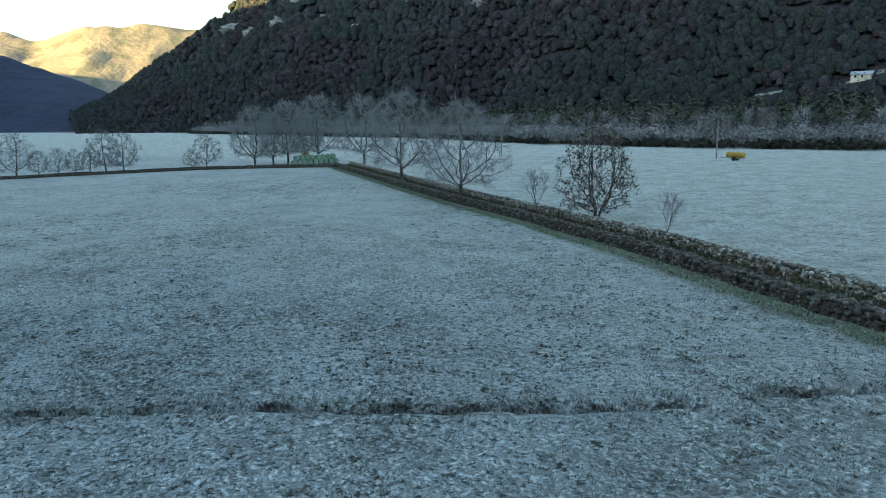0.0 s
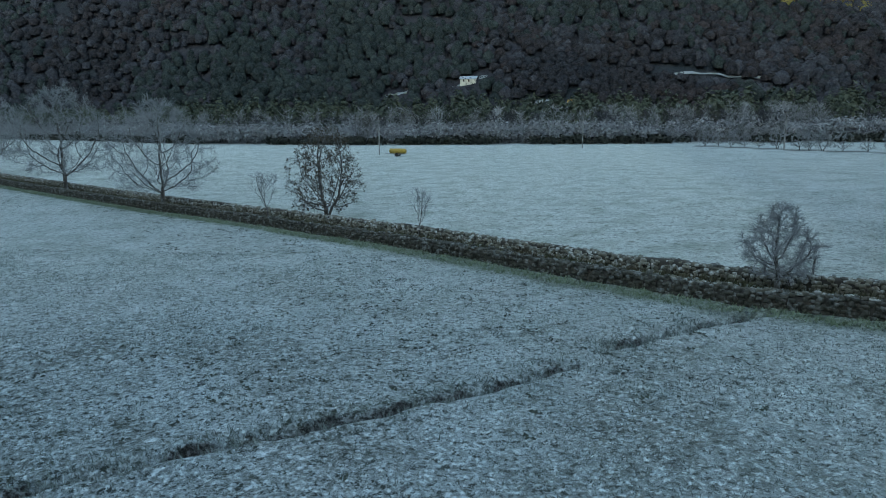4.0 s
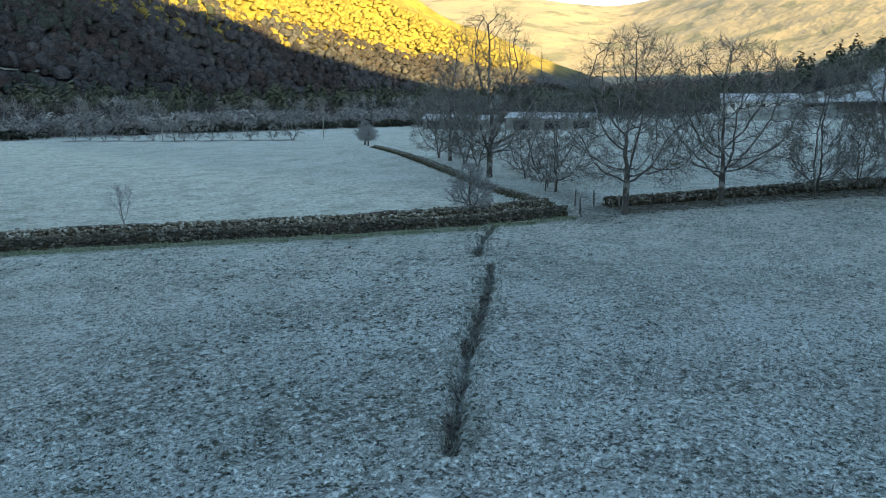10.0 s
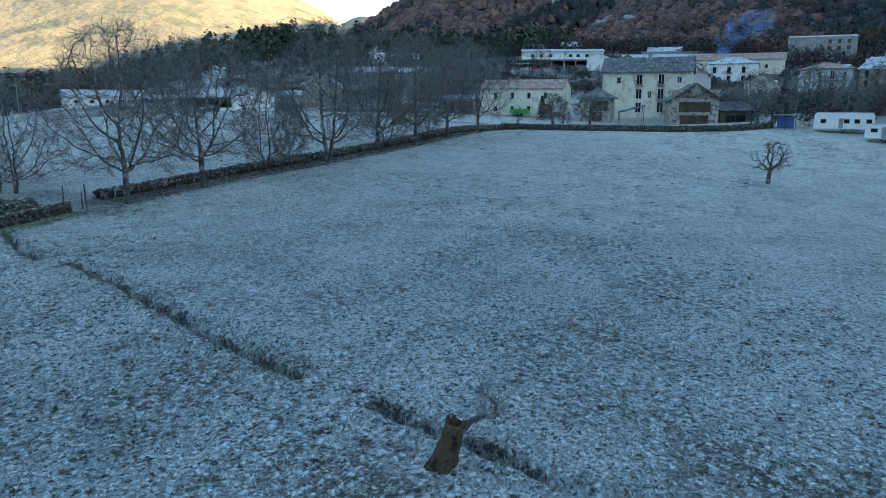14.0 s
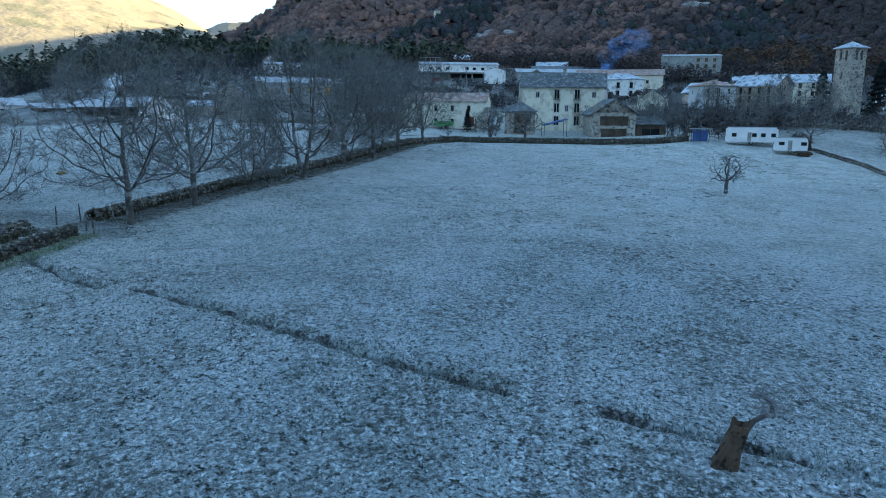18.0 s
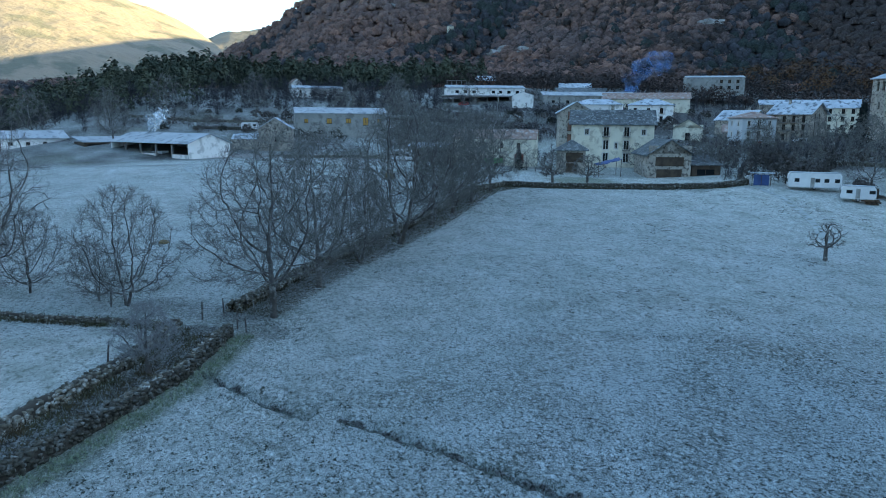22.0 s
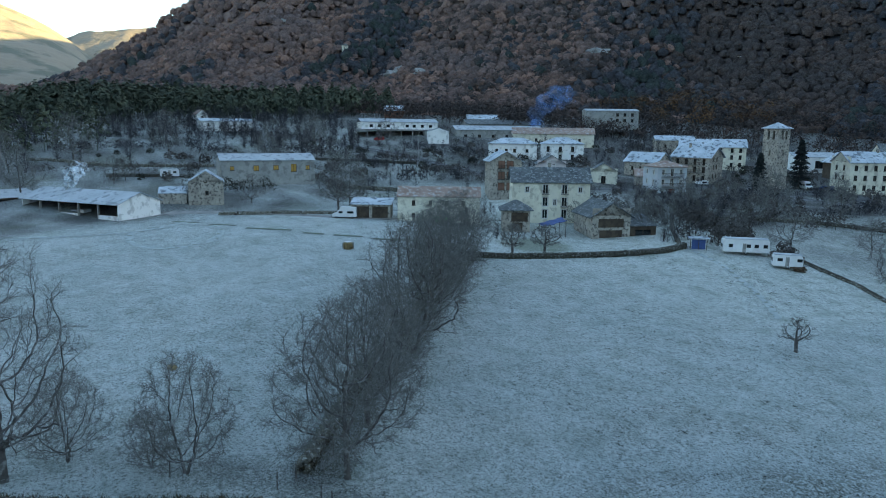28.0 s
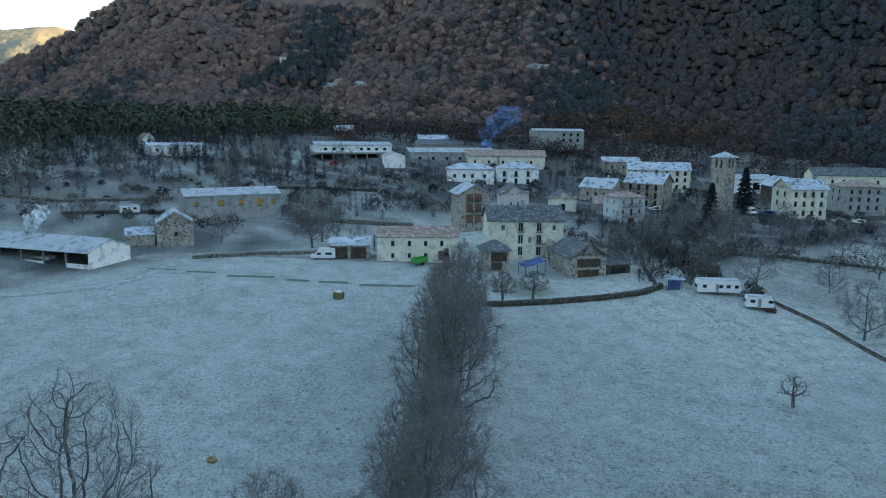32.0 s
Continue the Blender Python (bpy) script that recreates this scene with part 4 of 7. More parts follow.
def edge_y(x):
    """The far edge of the north pasture."""
    return np.interp(x, (-800, -209, -115, -60, 0, 60, 110, 200), (410, 262, 214, 206, 204, 207, 203, 188))


def band_woods(name, label, material, x0, x1, lo, hi, n, size, seed, n_tri=60, tall=1.0, leaf=0.13, bare=False, clump=0.0):
    """Trees strewn between two depths behind the far edge of the north pasture."""
    rng = np.random.RandomState(seed)
    x = rng.uniform(x0, x1, n)
    y = edge_y(x) + rng.uniform(lo, hi, n)
    k = wavy(x, y, 16, seed) > -clump if clump else np.ones(n, bool)
    x, y = x[k], y[k]
    p = np.stack([x, y, base_h(x, y) - 0.3], 1)
    return crowns(name, label, p, rng.uniform(*size, len(x)), material, n_tri, seed, tall, leaf, bare)


band_woods("dark_hedge", "dark evergreen hedge at the far pasture edge", "hedge", -620, 210, -1, 4, 1500, (2.0, 3.8), 40, 34, 0.8, 0.19, clump=0.45)
band_woods("frosted_thicket", "frosted pale scrub along the far pasture edge", "mauve", -620, 210, 3, 20, 1500, (4.2, 8.2), 41, 120, 0.9, 0.06)
band_woods("frosted_thicket", "grey frosted scrub behind the pasture hedge", "brown", -620, 210, 6, 26, 900, (3.5, 7.0), 51, 100, 0.9, 0.15, bare=True)
band_woods("riverside_woods", "leafless frosted riverside trees", "mauve", -620, 230, 12, 60, 900, (7.0, 12.0), 42, 120, 1.15, 0.13, bare=True)
band_woods("riverside_woods", "leafless grey riverside trees", "grey", -620, 230, 14, 80, 1000, (6.0, 11.0), 52, 100, 1.05, 0.15, bare=True)
band_woods("riverside_pines", "dark pines behind the riverside trees", "scots", -560, 240, 24, 130, 900, (7.5, 13.0), 43, 90, 1.3, 0.075)
band_woods("brown_woods", "leafless brown woods at the mountain foot", "brown", -620, 260, 30, 200, 2200, (6.5, 12.0), 44, 70, 1.0, 0.15, bare=True)
valley_woods("east_woods", "leafless trees beyond the eastern pasture", "grey", (150, 420, 60, 330), 900, (6.0, 11.0), 45, 90, 1.2, 0.15, lambda x, y: (y > 88 - 0.1 * (x - 150)) & ((x > 215) | (y > 118)))
valley_woods("east_pines", "dark pines beyond the eastern barns", "scots", (215, 460, 40, 330), 700, (7.0, 12.0), 49, 90, 1.35, 0.075, lambda x, y: x > 235 - 0.2 * y, bare=False)
valley_woods("village_pines", "dark green pine wood above the village", "scots", (260, 480, -100, 160), 1500, (5.5, 13.0), 46, 100, 1.3, 0.10, lambda x, y: x > 282 + 0.25 * np.abs(y - 20), bare=False)
valley_woods("village_edge_trees", "leafless grey trees and orchard round the village", "grey", (196, 305, -60, 110), 560, (4.5, 9.0), 47, 120, 1.0, 0.14, lambda x, y: (x > 228 + 0.1 * y) | (np.sin(x * 0.9 + y * 1.7) > 0.88))
valley_woods("village_south_trees", "leafless trees behind the village", "grey", (90, 340, -360, -150), 520, (4.0, 8.5), 48, 100, 1.05, 0.14, lambda x, y: (np.hypot(x, y) > 262))
valley_woods("foot_woods", "leafless brown woods at the foot of the eastern mountain", "russet", (150, 420, -380, -60), 1800, (5.0, 9.0), 50, 60, 1.1, 0.085, lambda x, y: np.hypot(x, y - 30) > 305, bare=False)


def crag(name, label, rangeset, spots, seed):
    """Bare rock breaking out of a wooded slope."""
    a, t, P = rangeset
    rng = random.Random(seed)
    for az, tt, w, h in spots:
        i, j = int(np.interp(az, a, np.arange(len(a)))), int(np.interp(tt, t, np.arange(len(t))))
        c = Vector(P[i, j])
        bm = bmesh.new()
        bmesh.ops.create_icosphere(bm, subdivisions=3, radius=1)
        for v in bm.verts:
            k = 0.75 + 0.5 * noise.noise(v.co * 2.2 + Vector((seed + az, 0, 0)))
            v.co = Vector((v.co.x * w, v.co.y * w * 0.7, v.co.z * h)) * k
        me = bpy.data.meshes.new(name)
        bm.to_mesh(me)
        bm.free()
        me.materials.append(M["rock"])
        ob = new(name, me)
        ob.matrix_basis = Matrix.Translation(c) @ Matrix.Rotation(-radians(az), 4, 'Z')
        tagged(ob, label, "rock")


crag("crag", "pale bare crag on the wooded mountainside", EAST, ((113.5, 0.24, 17, 9), (115.5, 0.20, 12, 6), (129.5, 0.17, 14, 6), (131.5, 0.16, 10, 5), (125, 0.22, 8, 4), (121, 0.2, 7, 4), (137, 0.24, 8, 4), (141, 0.20, 7, 3), (144, 0.27, 8, 4), (104.5, 0.36, 8, 4)), 3)
crag("crag", "grey bare crag near the mountain's shoulder", NORTH, ((-57, 0.72, 26, 15), (-55.5, 0.62, 22, 12), (-53.5, 0.5, 18, 10), (-50, 0.45, 15, 9), (-47.5, 0.36, 16, 9), (-43, 0.33, 14, 6), (-38, 0.24, 10, 7), (-52, 0.6, 20, 14)), 7)

# ---- dry stone walls ----
def stone_mesh(seed):
    rng = random.Random(seed)
    bm = bmesh.new()
    bmesh.ops.create_cube(bm, size=1)
    for v in bm.verts:
        v.co = Vector((v.co.x * rng.uniform(0.75, 1.1), v.co.y * rng.uniform(0.75, 1.1), v.co.z * rng.uniform(0.7, 1.15)))
    bmesh.ops.bevel(bm, geom=bm.edges[:], offset=0.14, segments=1, affect='EDGES')
    me = bpy.data.meshes.new("stone")
    bm.to_mesh(me)
    bm.free()
    me.materials.append(M["stone"])
    return me


STONES = [stone_mesh(i) for i in range(8)]
STONE_V = [(np.array([v.co[:] for v in me.vertices]), [tuple(p.vertices) for p in me.polygons]) for me in STONES]


def along(pts, step):
    out = []
    for (ax, ay), (bx, by) in zip(pts, pts[1:]):
        L = math.hypot(bx - ax, by - ay)
        n = max(1, int(L / step))
        for i in range(n):
            f = i / n
            out.append((ax + (bx - ax) * f, ay + (by - ay) * f, math.atan2(by - ay, bx - ax)))
    return out


def dry_wall(name, label, pts, height, width, seed, parts=0, size=0.42, near=None):
    """A wall of piled stones round a dark core; the stretch called near has its stones as parts."""
    rng = random.Random(seed)
    core_v, core_f = [], []
    pl = along(pts, 1.5) + [(*pts[-1], along(pts, 1.5)[-1][2])]
    prof = ((-0.5, -0.3), (-0.42, 0.75), (-0.2, 0.9), (0.2, 0.9), (0.42, 0.75), (0.5, -0.3))
    for x, y, a in pl:
        hgt = height * rng.uniform(0.8, 1.02)
        for o, k in prof:
            ox, oy = x - math.sin(a) * o * width, y + math.cos(a) * o * width
            core_v.append((ox, oy, gz(x, y) + hgt * k))
    n = len(prof)
    for i in range(len(pl) - 1):
        for j in range(n - 1):
            core_f.append((i * n + j, (i + 1) * n + j, (i + 1) * n + j + 1, i * n + j + 1))
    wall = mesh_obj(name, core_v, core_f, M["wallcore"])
    tagged(wall, label, "stone wall", kind="structure")
    vs, fs4, count = [], [], 0
    rest_v, rest_f, off = [], [], 0
    for x, y, a in along(pts, size * 0.92):
        z0 = gz(x, y)
        for course in range(max(1, int(height / (size * 0.62)))):
            z = z0 + size * 0.62 * (course + 0.45)
            sides = ((-0.46, 1), (0.46, 1)) if course < int(height / (size * 0.62)) - 1 else ((-0.3, 1), (0.3, 1), (0.0, 1.15))
            for o, big in sides:
                if rng.random() < 0.06:
                    continue
                sx, sy, sz = size * rng.uniform(0.7, 1.25) * big, size * rng.uniform(0.6, 1.0) * big, size * rng.uniform(0.5, 0.85)
                m = Matrix.Translation((x - math.sin(a) * o * width + rng.gauss(0, 0.06), y + math.cos(a) * o * width + rng.gauss(0, 0.06), z + rng.gauss(0, 0.04))) @ Euler((rng.gauss(0, 0.18), rng.gauss(0, 0.18), a + rng.gauss(0, 0.3))).to_matrix().to_4x4() @ Matrix.Diagonal((sx, sy, sz, 1))
                k = rng.randrange(8)
                if near and count < parts and near(x, y) and o <= 0:
                    ob = new("stone", STONES[k])
                    ob.parent = wall
                    ob.matrix_basis = m
                    count += 1
                else:
                    v, f = STONE_V[k]
                    mm = np.array(m)
                    rest_v.append(v @ mm[:3, :3].T + mm[:3, 3])
                    rest_f.append((f, off))
                    off += len(v)
    tri = []
    for f, o in rest_f:
        for p in f:
            for i in range(1, len(p) - 1):
                tri.append((p[0] + o, p[i] + o, p[i + 1] + o))
    st = mesh_obj("piled_stones", np.concatenate(rest_v), tri, M["stone"], wall)
    st["kind"] = "stuff"
    return wall


dry_wall("wall_lane_south", "long grey dry-stone wall on the pasture side of the lane", LANE_S, 0.85, 0.75, 61, 300, 0.27, lambda x, y: x > -2)
dry_wall("wall_lane_north", "long grey dry-stone wall on the far side of the lane", LANE_N, 0.85, 0.75, 62, 300, 0.29, lambda x, y: x > 0)
dry_wall("wall_tree_row", "low dark dry-stone wall beneath the row of bare trees", ROW_WALL, 0.8, 0.9, 63, 300, 0.32, lambda x, y: x < 50)
dry_wall("wall_cross", "dry-stone wall between the northern pastures", CROSS_WALL, 0.42, 0.55, 64, 100, 0.28, lambda x, y: y < 56)
dry_wall("wall_garden", "grey stone garden wall at the village edge", GARDEN_WALL, 1.1, 0.7, 65, 0, 0.5)
dry_wall("wall_west", "low dark stone wall at the end of the pasture", WEST_WALL, 0.8, 0.9, 66, 0, 0.7)
dry_wall("wall_south", "low dark stone wall beyond the caravans", ((62, -70.0), (48.6, -66.4), (37.3, -60.2), (24, -54)), 0.6, 0.7, 67, 0, 0.6)

# ---- houses ----
M["plaster_cream"] = rough_mat("weathered_cream_plaster", (0.62, 0.585, 0.47), (0.76, 0.725, 0.60), 0.5, 6, c3=(0.50, 0.465, 0.37), c3_scale=0.7, bump_d=0.01)
M["plaster_white"] = rough_mat("white_plaster", (0.80, 0.80, 0.77), (0.88, 0.875, 0.85), 0.4, 5, c3=(0.56, 0.56, 0.54), c3_scale=0.6, bump_d=0.01)
M["plaster_grey"] = rough_mat("grey_render", (0.26, 0.27, 0.26), (0.37, 0.37, 0.35), 0.4, 5, c3=(0.23, 0.23, 0.22), c3_scale=0.6, bump_d=0.01)
M["plaster_pink"] = rough_mat("pale_pink_plaster", (0.48, 0.42, 0.42), (0.58, 0.52, 0.51), 0.4, 5, bump_d=0.01)
M["plaster_blue"] = rough_mat("pale_grey_blue_plaster", (0.42, 0.46, 0.48), (0.52, 0.55, 0.57), 0.4, 5, bump_d=0.01)
M["rubble"] = rough_mat("rubble_masonry", (0.230, 0.209, 0.182), (0.446, 0.405, 0.344), 0.6, 3.2, c3=(0.12, 0.11, 0.10), c3_scale=1.8, bump_d=0.05)
M["slate"] = rough_mat("stone_slate_roof", (0.050, 0.060, 0.066), (0.12, 0.135, 0.14), 0.5, 2.4, c3=(0.23, 0.255, 0.26), c3_scale=1.6, bump_d=0.08)
M["slate_frost"] = rough_mat("frosted_slate_roof", (0.32, 0.375, 0.425), (0.54, 0.60, 0.65), 0.3, 2.4, c3=(0.15, 0.18, 0.21), c3_scale=0.6, bump_d=0.04)
M["sheet_frost"] = rough_mat("frosted_sheet_roof", (0.32, 0.36, 0.39), (0.45, 0.49, 0.52), 0.25, 1.5, c3=(0.24, 0.27, 0.29), c3_scale=0.5, bump_d=0.03)
M["tile"] = rough_mat("faded_clay_tiles", (0.22, 0.145, 0.115), (0.34, 0.25, 0.21), 0.5, 3.5, c3=(0.38, 0.36, 0.34), c3_scale=1.0, bump_d=0.06)
M["timber"] = rough_mat("dark_timber", (0.04, 0.03, 0.024), (0.10, 0.075, 0.055), 0.8, 9, bump_d=0.01)
M["brick"] = rough_mat("brown_brick", (0.17, 0.085, 0.06), (0.24, 0.13, 0.095), 0.8, 8, bump_d=0.01)
M["concrete"] = rough_mat("stained_concrete", (0.20, 0.20, 0.195), (0.32, 0.315, 0.30), 0.4, 4, c3=(0.13, 0.13, 0.125), c3_scale=0.5, bump_d=0.01)
M["trim"] = rough_mat("pale_stone_trim", (0.50, 0.49, 0.45), (0.62, 0.61, 0.57), 1, 8, bump_d=0.005)
M["wood_door"] = rough_mat("red_brown_door_paint", (0.12, 0.035, 0.025), (0.18, 0.06, 0.045), 1, 8, bump_d=0.005)
M["ochre"] = rough_mat("ochre_shutters", (0.45, 0.24, 0.05), (0.55, 0.32, 0.09), 1, 6, bump_d=0.005)
M["tarp"] = rough_mat("blue_tarpaulin", (0.025, 0.055, 0.17), (0.05, 0.10, 0.26), 1, 5, 0.5, bump_d=0.02)
M["green_paint"] = rough_mat("bright_green_paint", (0.03, 0.28, 0.05), (0.06, 0.36, 0.09), 1, 5, 0.5, bump_d=0.004)
M["yellow_paint"] = rough_mat("yellow_paint", (0.32, 0.20, 0.03), (0.42, 0.28, 0.06), 1, 5, 0.5, bump_d=0.004)
M["red_paint"] = rough_mat("red_paint", (0.35, 0.02, 0.02), (0.45, 0.04, 0.04), 1, 5, 0.5, bump_d=0.004)
M["white_paint"] = rough_mat("off_white_enamel", (0.62, 0.63, 0.63), (0.74, 0.75, 0.75), 0.8, 5, 0.4, bump_d=0.003)
M["rubber"] = rough_mat("black_rubber", (0.015, 0.015, 0.015), (0.03, 0.03, 0.03), 2, 9, 0.8, bump_d=0.004)
M["steel"] = rough_mat("galvanised_steel", (0.30, 0.31, 0.32), (0.42, 0.43, 0.44), 1, 8, 0.45, metal=0.8, bump_d=0.003)
gm, gnt, gb = mat("window_glass", 0.08, 0.0, 0.5)
gb.inputs["Base Color"].default_value = (0.012, 0.014, 0.016, 1)
M["glass"] = gm


def part(name, bm, material, parent, label=""):
    """Links a bmesh as one mesh object under a thing or under a part."""
    me = bpy.data.meshes.new(name)
    bmesh.ops.recalc_face_normals(bm, faces=bm.faces[:])
    bm.to_mesh(me)
    bm.free()
    me.materials.append(M[material])
    ob = new(name, me)
    ob.parent = parent
    return tagged(ob, label) if label else ob


def add_box(bm, x0, y0, z0, x1, y1, z1):
    v = [bm.verts.new((x, y, z)) for z in (z0, z1) for x, y in ((x0, y0), (x1, y0), (x1, y1), (x0, y1))]
    for f in ((3, 2, 1, 0), (4, 5, 6, 7), (0, 1, 5, 4), (1, 2, 6, 5), (2, 3, 7, 6), (3, 0, 4, 7)):
        bm.faces.new([v[i] for i in f])


def box_part(name, material, parent, *boxes, label=""):
    bm = bmesh.new()
    for b in boxes:
        add_box(bm, *b)
    return part(name, bm, material, parent, label)


def facade(bm, o, ux, uy, width, height, holes, th=0.28):
    """A wall face from o along (ux, uy) with real openings: holes are (u0, z0, u1, z1); inward is to the left of the run."""
    us = sorted({0.0, width, *(h[0] for h in holes), *(h[2] for h in holes)})
    zs = sorted({0.0, height, *(h[1] for h in holes), *(h[3] for h in holes)})
    inx, iny = -uy, ux
    P = lambda u, z, d=0.0: bm.verts.new((o[0] + ux * u + inx * d, o[1] + uy * u + iny * d, o[2] + z))
    for a, b in zip(us, us[1:]):
        for c, d in zip(zs, zs[1:]):
            mu, mz = (a + b) / 2, (c + d) / 2
            if any(h[0] < mu < h[2] and h[1] < mz < h[3] for h in holes):
                continue
            bm.faces.new([P(a, c), P(b, c), P(b, d), P(a, d)])
    for a, c, b, d in holes:
        for (p, q), (r, s) in (((a, c), (b, c)), ((b, c), (b, d)), ((b, d), (a, d)), ((a, d), (a, c))):
            bm.faces.new([P(p, q), P(p, q, th), P(r, s, th), P(r, s)])


def house(name, label, x, y, ang, w, d, h, rise, wall="plaster_cream", roof="slate", ridge="long", z=None, wins=None, left=None, right=None, back=None,
          over=0.45, trim=None, chimneys=(), doors=(), balconies=(), category="house", pane="glass", shutters=None, plinth=True):
    """A house: front-left foot at (x, y), front running to the right at ang degrees. wins, left, right: rows of (u, z, w, h) openings on the sides."""
    root = new(name)
    z = gz(x, y) if z is None else z
    root.matrix_basis = Matrix.Translation((x, y, z)) @ Matrix.Rotation(radians(ang), 4, 'Z')
    tagged(root, label, category)
    sides = {"front": ((0, 0), (1, 0), w, wins or []), "right": ((w, 0), (0, 1), d, right or []), "back": ((w, d), (-1, 0), w, back or []), "left": ((0, d), (0, -1), d, left or [])}
    bm = bmesh.new()
    for key, (o, u, ln, ops) in sides.items():
        holes = [(a - ww / 2, zz, a + ww / 2, zz + hh) for a, zz, ww, hh in ops]
        low = -2.5
        facade(bm, (o[0], o[1], 0), u[0], u[1], ln, h, holes)
        P = lambda uu, zz: bm.verts.new((o[0] + u[0] * uu, o[1] + u[1] * uu, zz))
        bm.faces.new([P(0, low), P(ln, low), P(ln, 0), P(0, 0)])
        if (ridge == "long" and key in ("left", "right")) or (ridge == "front" and key in ("front", "back")):
            bm.faces.new([P(0, h), P(ln, h), P(ln / 2, h + rise)])
    part("wall", bm, wall, root)
    bm = bmesh.new()
    t = 0.16

    def slab(pts):
        a = [bm.verts.new(p) for p in pts]
        b = [bm.verts.new((p[0], p[1], p[2] + t)) for p in pts]
        bm.faces.new(a[::-1])
        bm.faces.new(b)
        n = len(pts)
        for i in range(n):
            bm.faces.new([a[i], a[(i + 1) % n], b[(i + 1) % n], b[i]])

    e = over
    if ridge == "long":
        k = h - rise * e / (d / 2)
        slab([(-e, -e, k), (w + e, -e, k), (w + e, d / 2, h + rise), (-e, d / 2, h + rise)])
        slab([(w + e, d + e, k), (-e, d + e, k), (-e, d / 2, h + rise), (w + e, d / 2, h + rise)])
    elif ridge == "front":
        k = h - rise * e / (w / 2)
        slab([(-e, d + e, k), (-e, -e, k), (w / 2, -e, h + rise), (w / 2, d + e, h + rise)])
        slab([(w + e, -e, k), (w + e, d + e, k), (w / 2, d + e, h + rise), (w / 2, -e, h + rise)])
    elif ridge == "mono":
        slab([(-e, -e, h), (w + e, -e, h), (w + e, d + e, h + rise), (-e, d + e, h + rise)])
    else:
        m = min(w, d) / 2
        A, B = ((m, d / 2, h + rise), (w - m, d / 2, h + rise)) if w >= d else ((w / 2, m, h + rise), (w / 2, d - m, h + rise))
        c = [(-e, -e, h), (w + e, -e, h), (w + e, d + e, h), (-e, d + e, h)]
        if w > d + 0.1:
            slab([c[0], c[1], B, A]); slab([c[1], c[2], B]); slab([c[2], c[3], A, B]); slab([c[3], c[0], A])
        elif d > w + 0.1:
            slab([c[0], c[1], A]); slab([c[1], c[2], B, A]); slab([c[2], c[3], B]); slab([c[3], c[0], A, B])
        else:
            T = (w / 2, d / 2, h + rise)
            for i in range(4):
                slab([c[i], c[(i + 1) % 4], T])
    part("roof", bm, roof, root)
    for key, (o, u, ln, ops) in sides.items():
        inx, iny = -u[1], u[0]
        for a, zz, ww, hh in ops:
            frame_bm = bmesh.new()
            b = 0.09
            for box in ((0, 0, ww, b), (0, hh - b, ww, hh), (0, 0, b, hh), (ww - b, 0, ww, hh), (ww / 2 - b / 2, 0, ww / 2 + b / 2, hh)):
                add_box(frame_bm, box[0], 0.12, box[1], box[2], 0.20, box[3])
            if trim:
                for box in ((-0.16, -0.14, ww + 0.16, 0.0), (-0.16, hh, ww + 0.16, hh + 0.16), (-0.16, 0, 0, hh), (ww, 0, ww + 0.16, hh)):
                    add_box(frame_bm, box[0], -0.04, box[1], box[2], 0.05, box[3])
            else:
                add_box(frame_bm, -0.1, -0.07, -0.1, ww + 0.1, 0.14, 0.0)
            wob = part("window", frame_bm, "trim" if trim else "timber", root)
            ang_l = math.atan2(u[1], u[0])
            wob.matrix_basis = Matrix.Translation((o[0] + u[0] * (a - ww / 2), o[1] + u[1] * (a - ww / 2), zz)) @ Matrix.Rotation(ang_l, 4, 'Z')
            box_part("pane", pane, wob, (0.02, 0.16, 0.02, ww - 0.02, 0.18, hh - 0.02))
    for a, zz, ww, hh, mm in doors:
        box_part("door", mm, root, (a - ww / 2, -0.03, zz, a + ww / 2, 0.06, zz + hh))
    for a, zz, ww in balconies:
        rail = [(a - ww / 2, -0.75, zz + 0.9, a + ww / 2, -0.70, zz + 0.96)] + [(a - ww / 2 + i * 0.16, -0.74, zz, a - ww / 2 + i * 0.16 + 0.03, -0.71, zz + 0.9) for i in range(int(ww / 0.16) + 1)]
        bal = box_part("balcony", "concrete", root, (a - ww / 2, -0.78, zz - 0.14, a + ww / 2, 0.0, zz))
        box_part("railing", "timber", bal, *rail)
    for a, b in chimneys:
        c = box_part("chimney", "rubble", root, (a - 0.35, b - 0.35, h + rise * 0.3, a + 0.35, b + 0.35, h + rise + 1.0))
        box_part("chimney_cap", "concrete", c, (a - 0.45, b - 0.45, h + rise + 1.0, a + 0.45, b + 0.45, h + rise + 1.12))
    return root


def grid_wins(us, zs, w=0.8, h=1.2):
    return [(u, z, w, h) for u in us for z in zs]


V = -119.0
house("long_farmhouse", "long low cream farmhouse with a faded tiled roof", 124.4, -16.2, V, 18.6, 8, 5.3, 1.9, "plaster_cream", "tile", z=7.4,
      wins=grid_wins((3.6, 7.4, 11.1, 14.8), (3.3,), 0.75, 1.15) + grid_wins((3.6, 7.4, 11.1), (0.6,), 0.7, 1.0), left=grid_wins((4,), (3.2,)), right=grid_wins((3,), (3.0,)), doors=((15.0, 0, 2.0, 2.1, "wood_door"),), over=0.25)
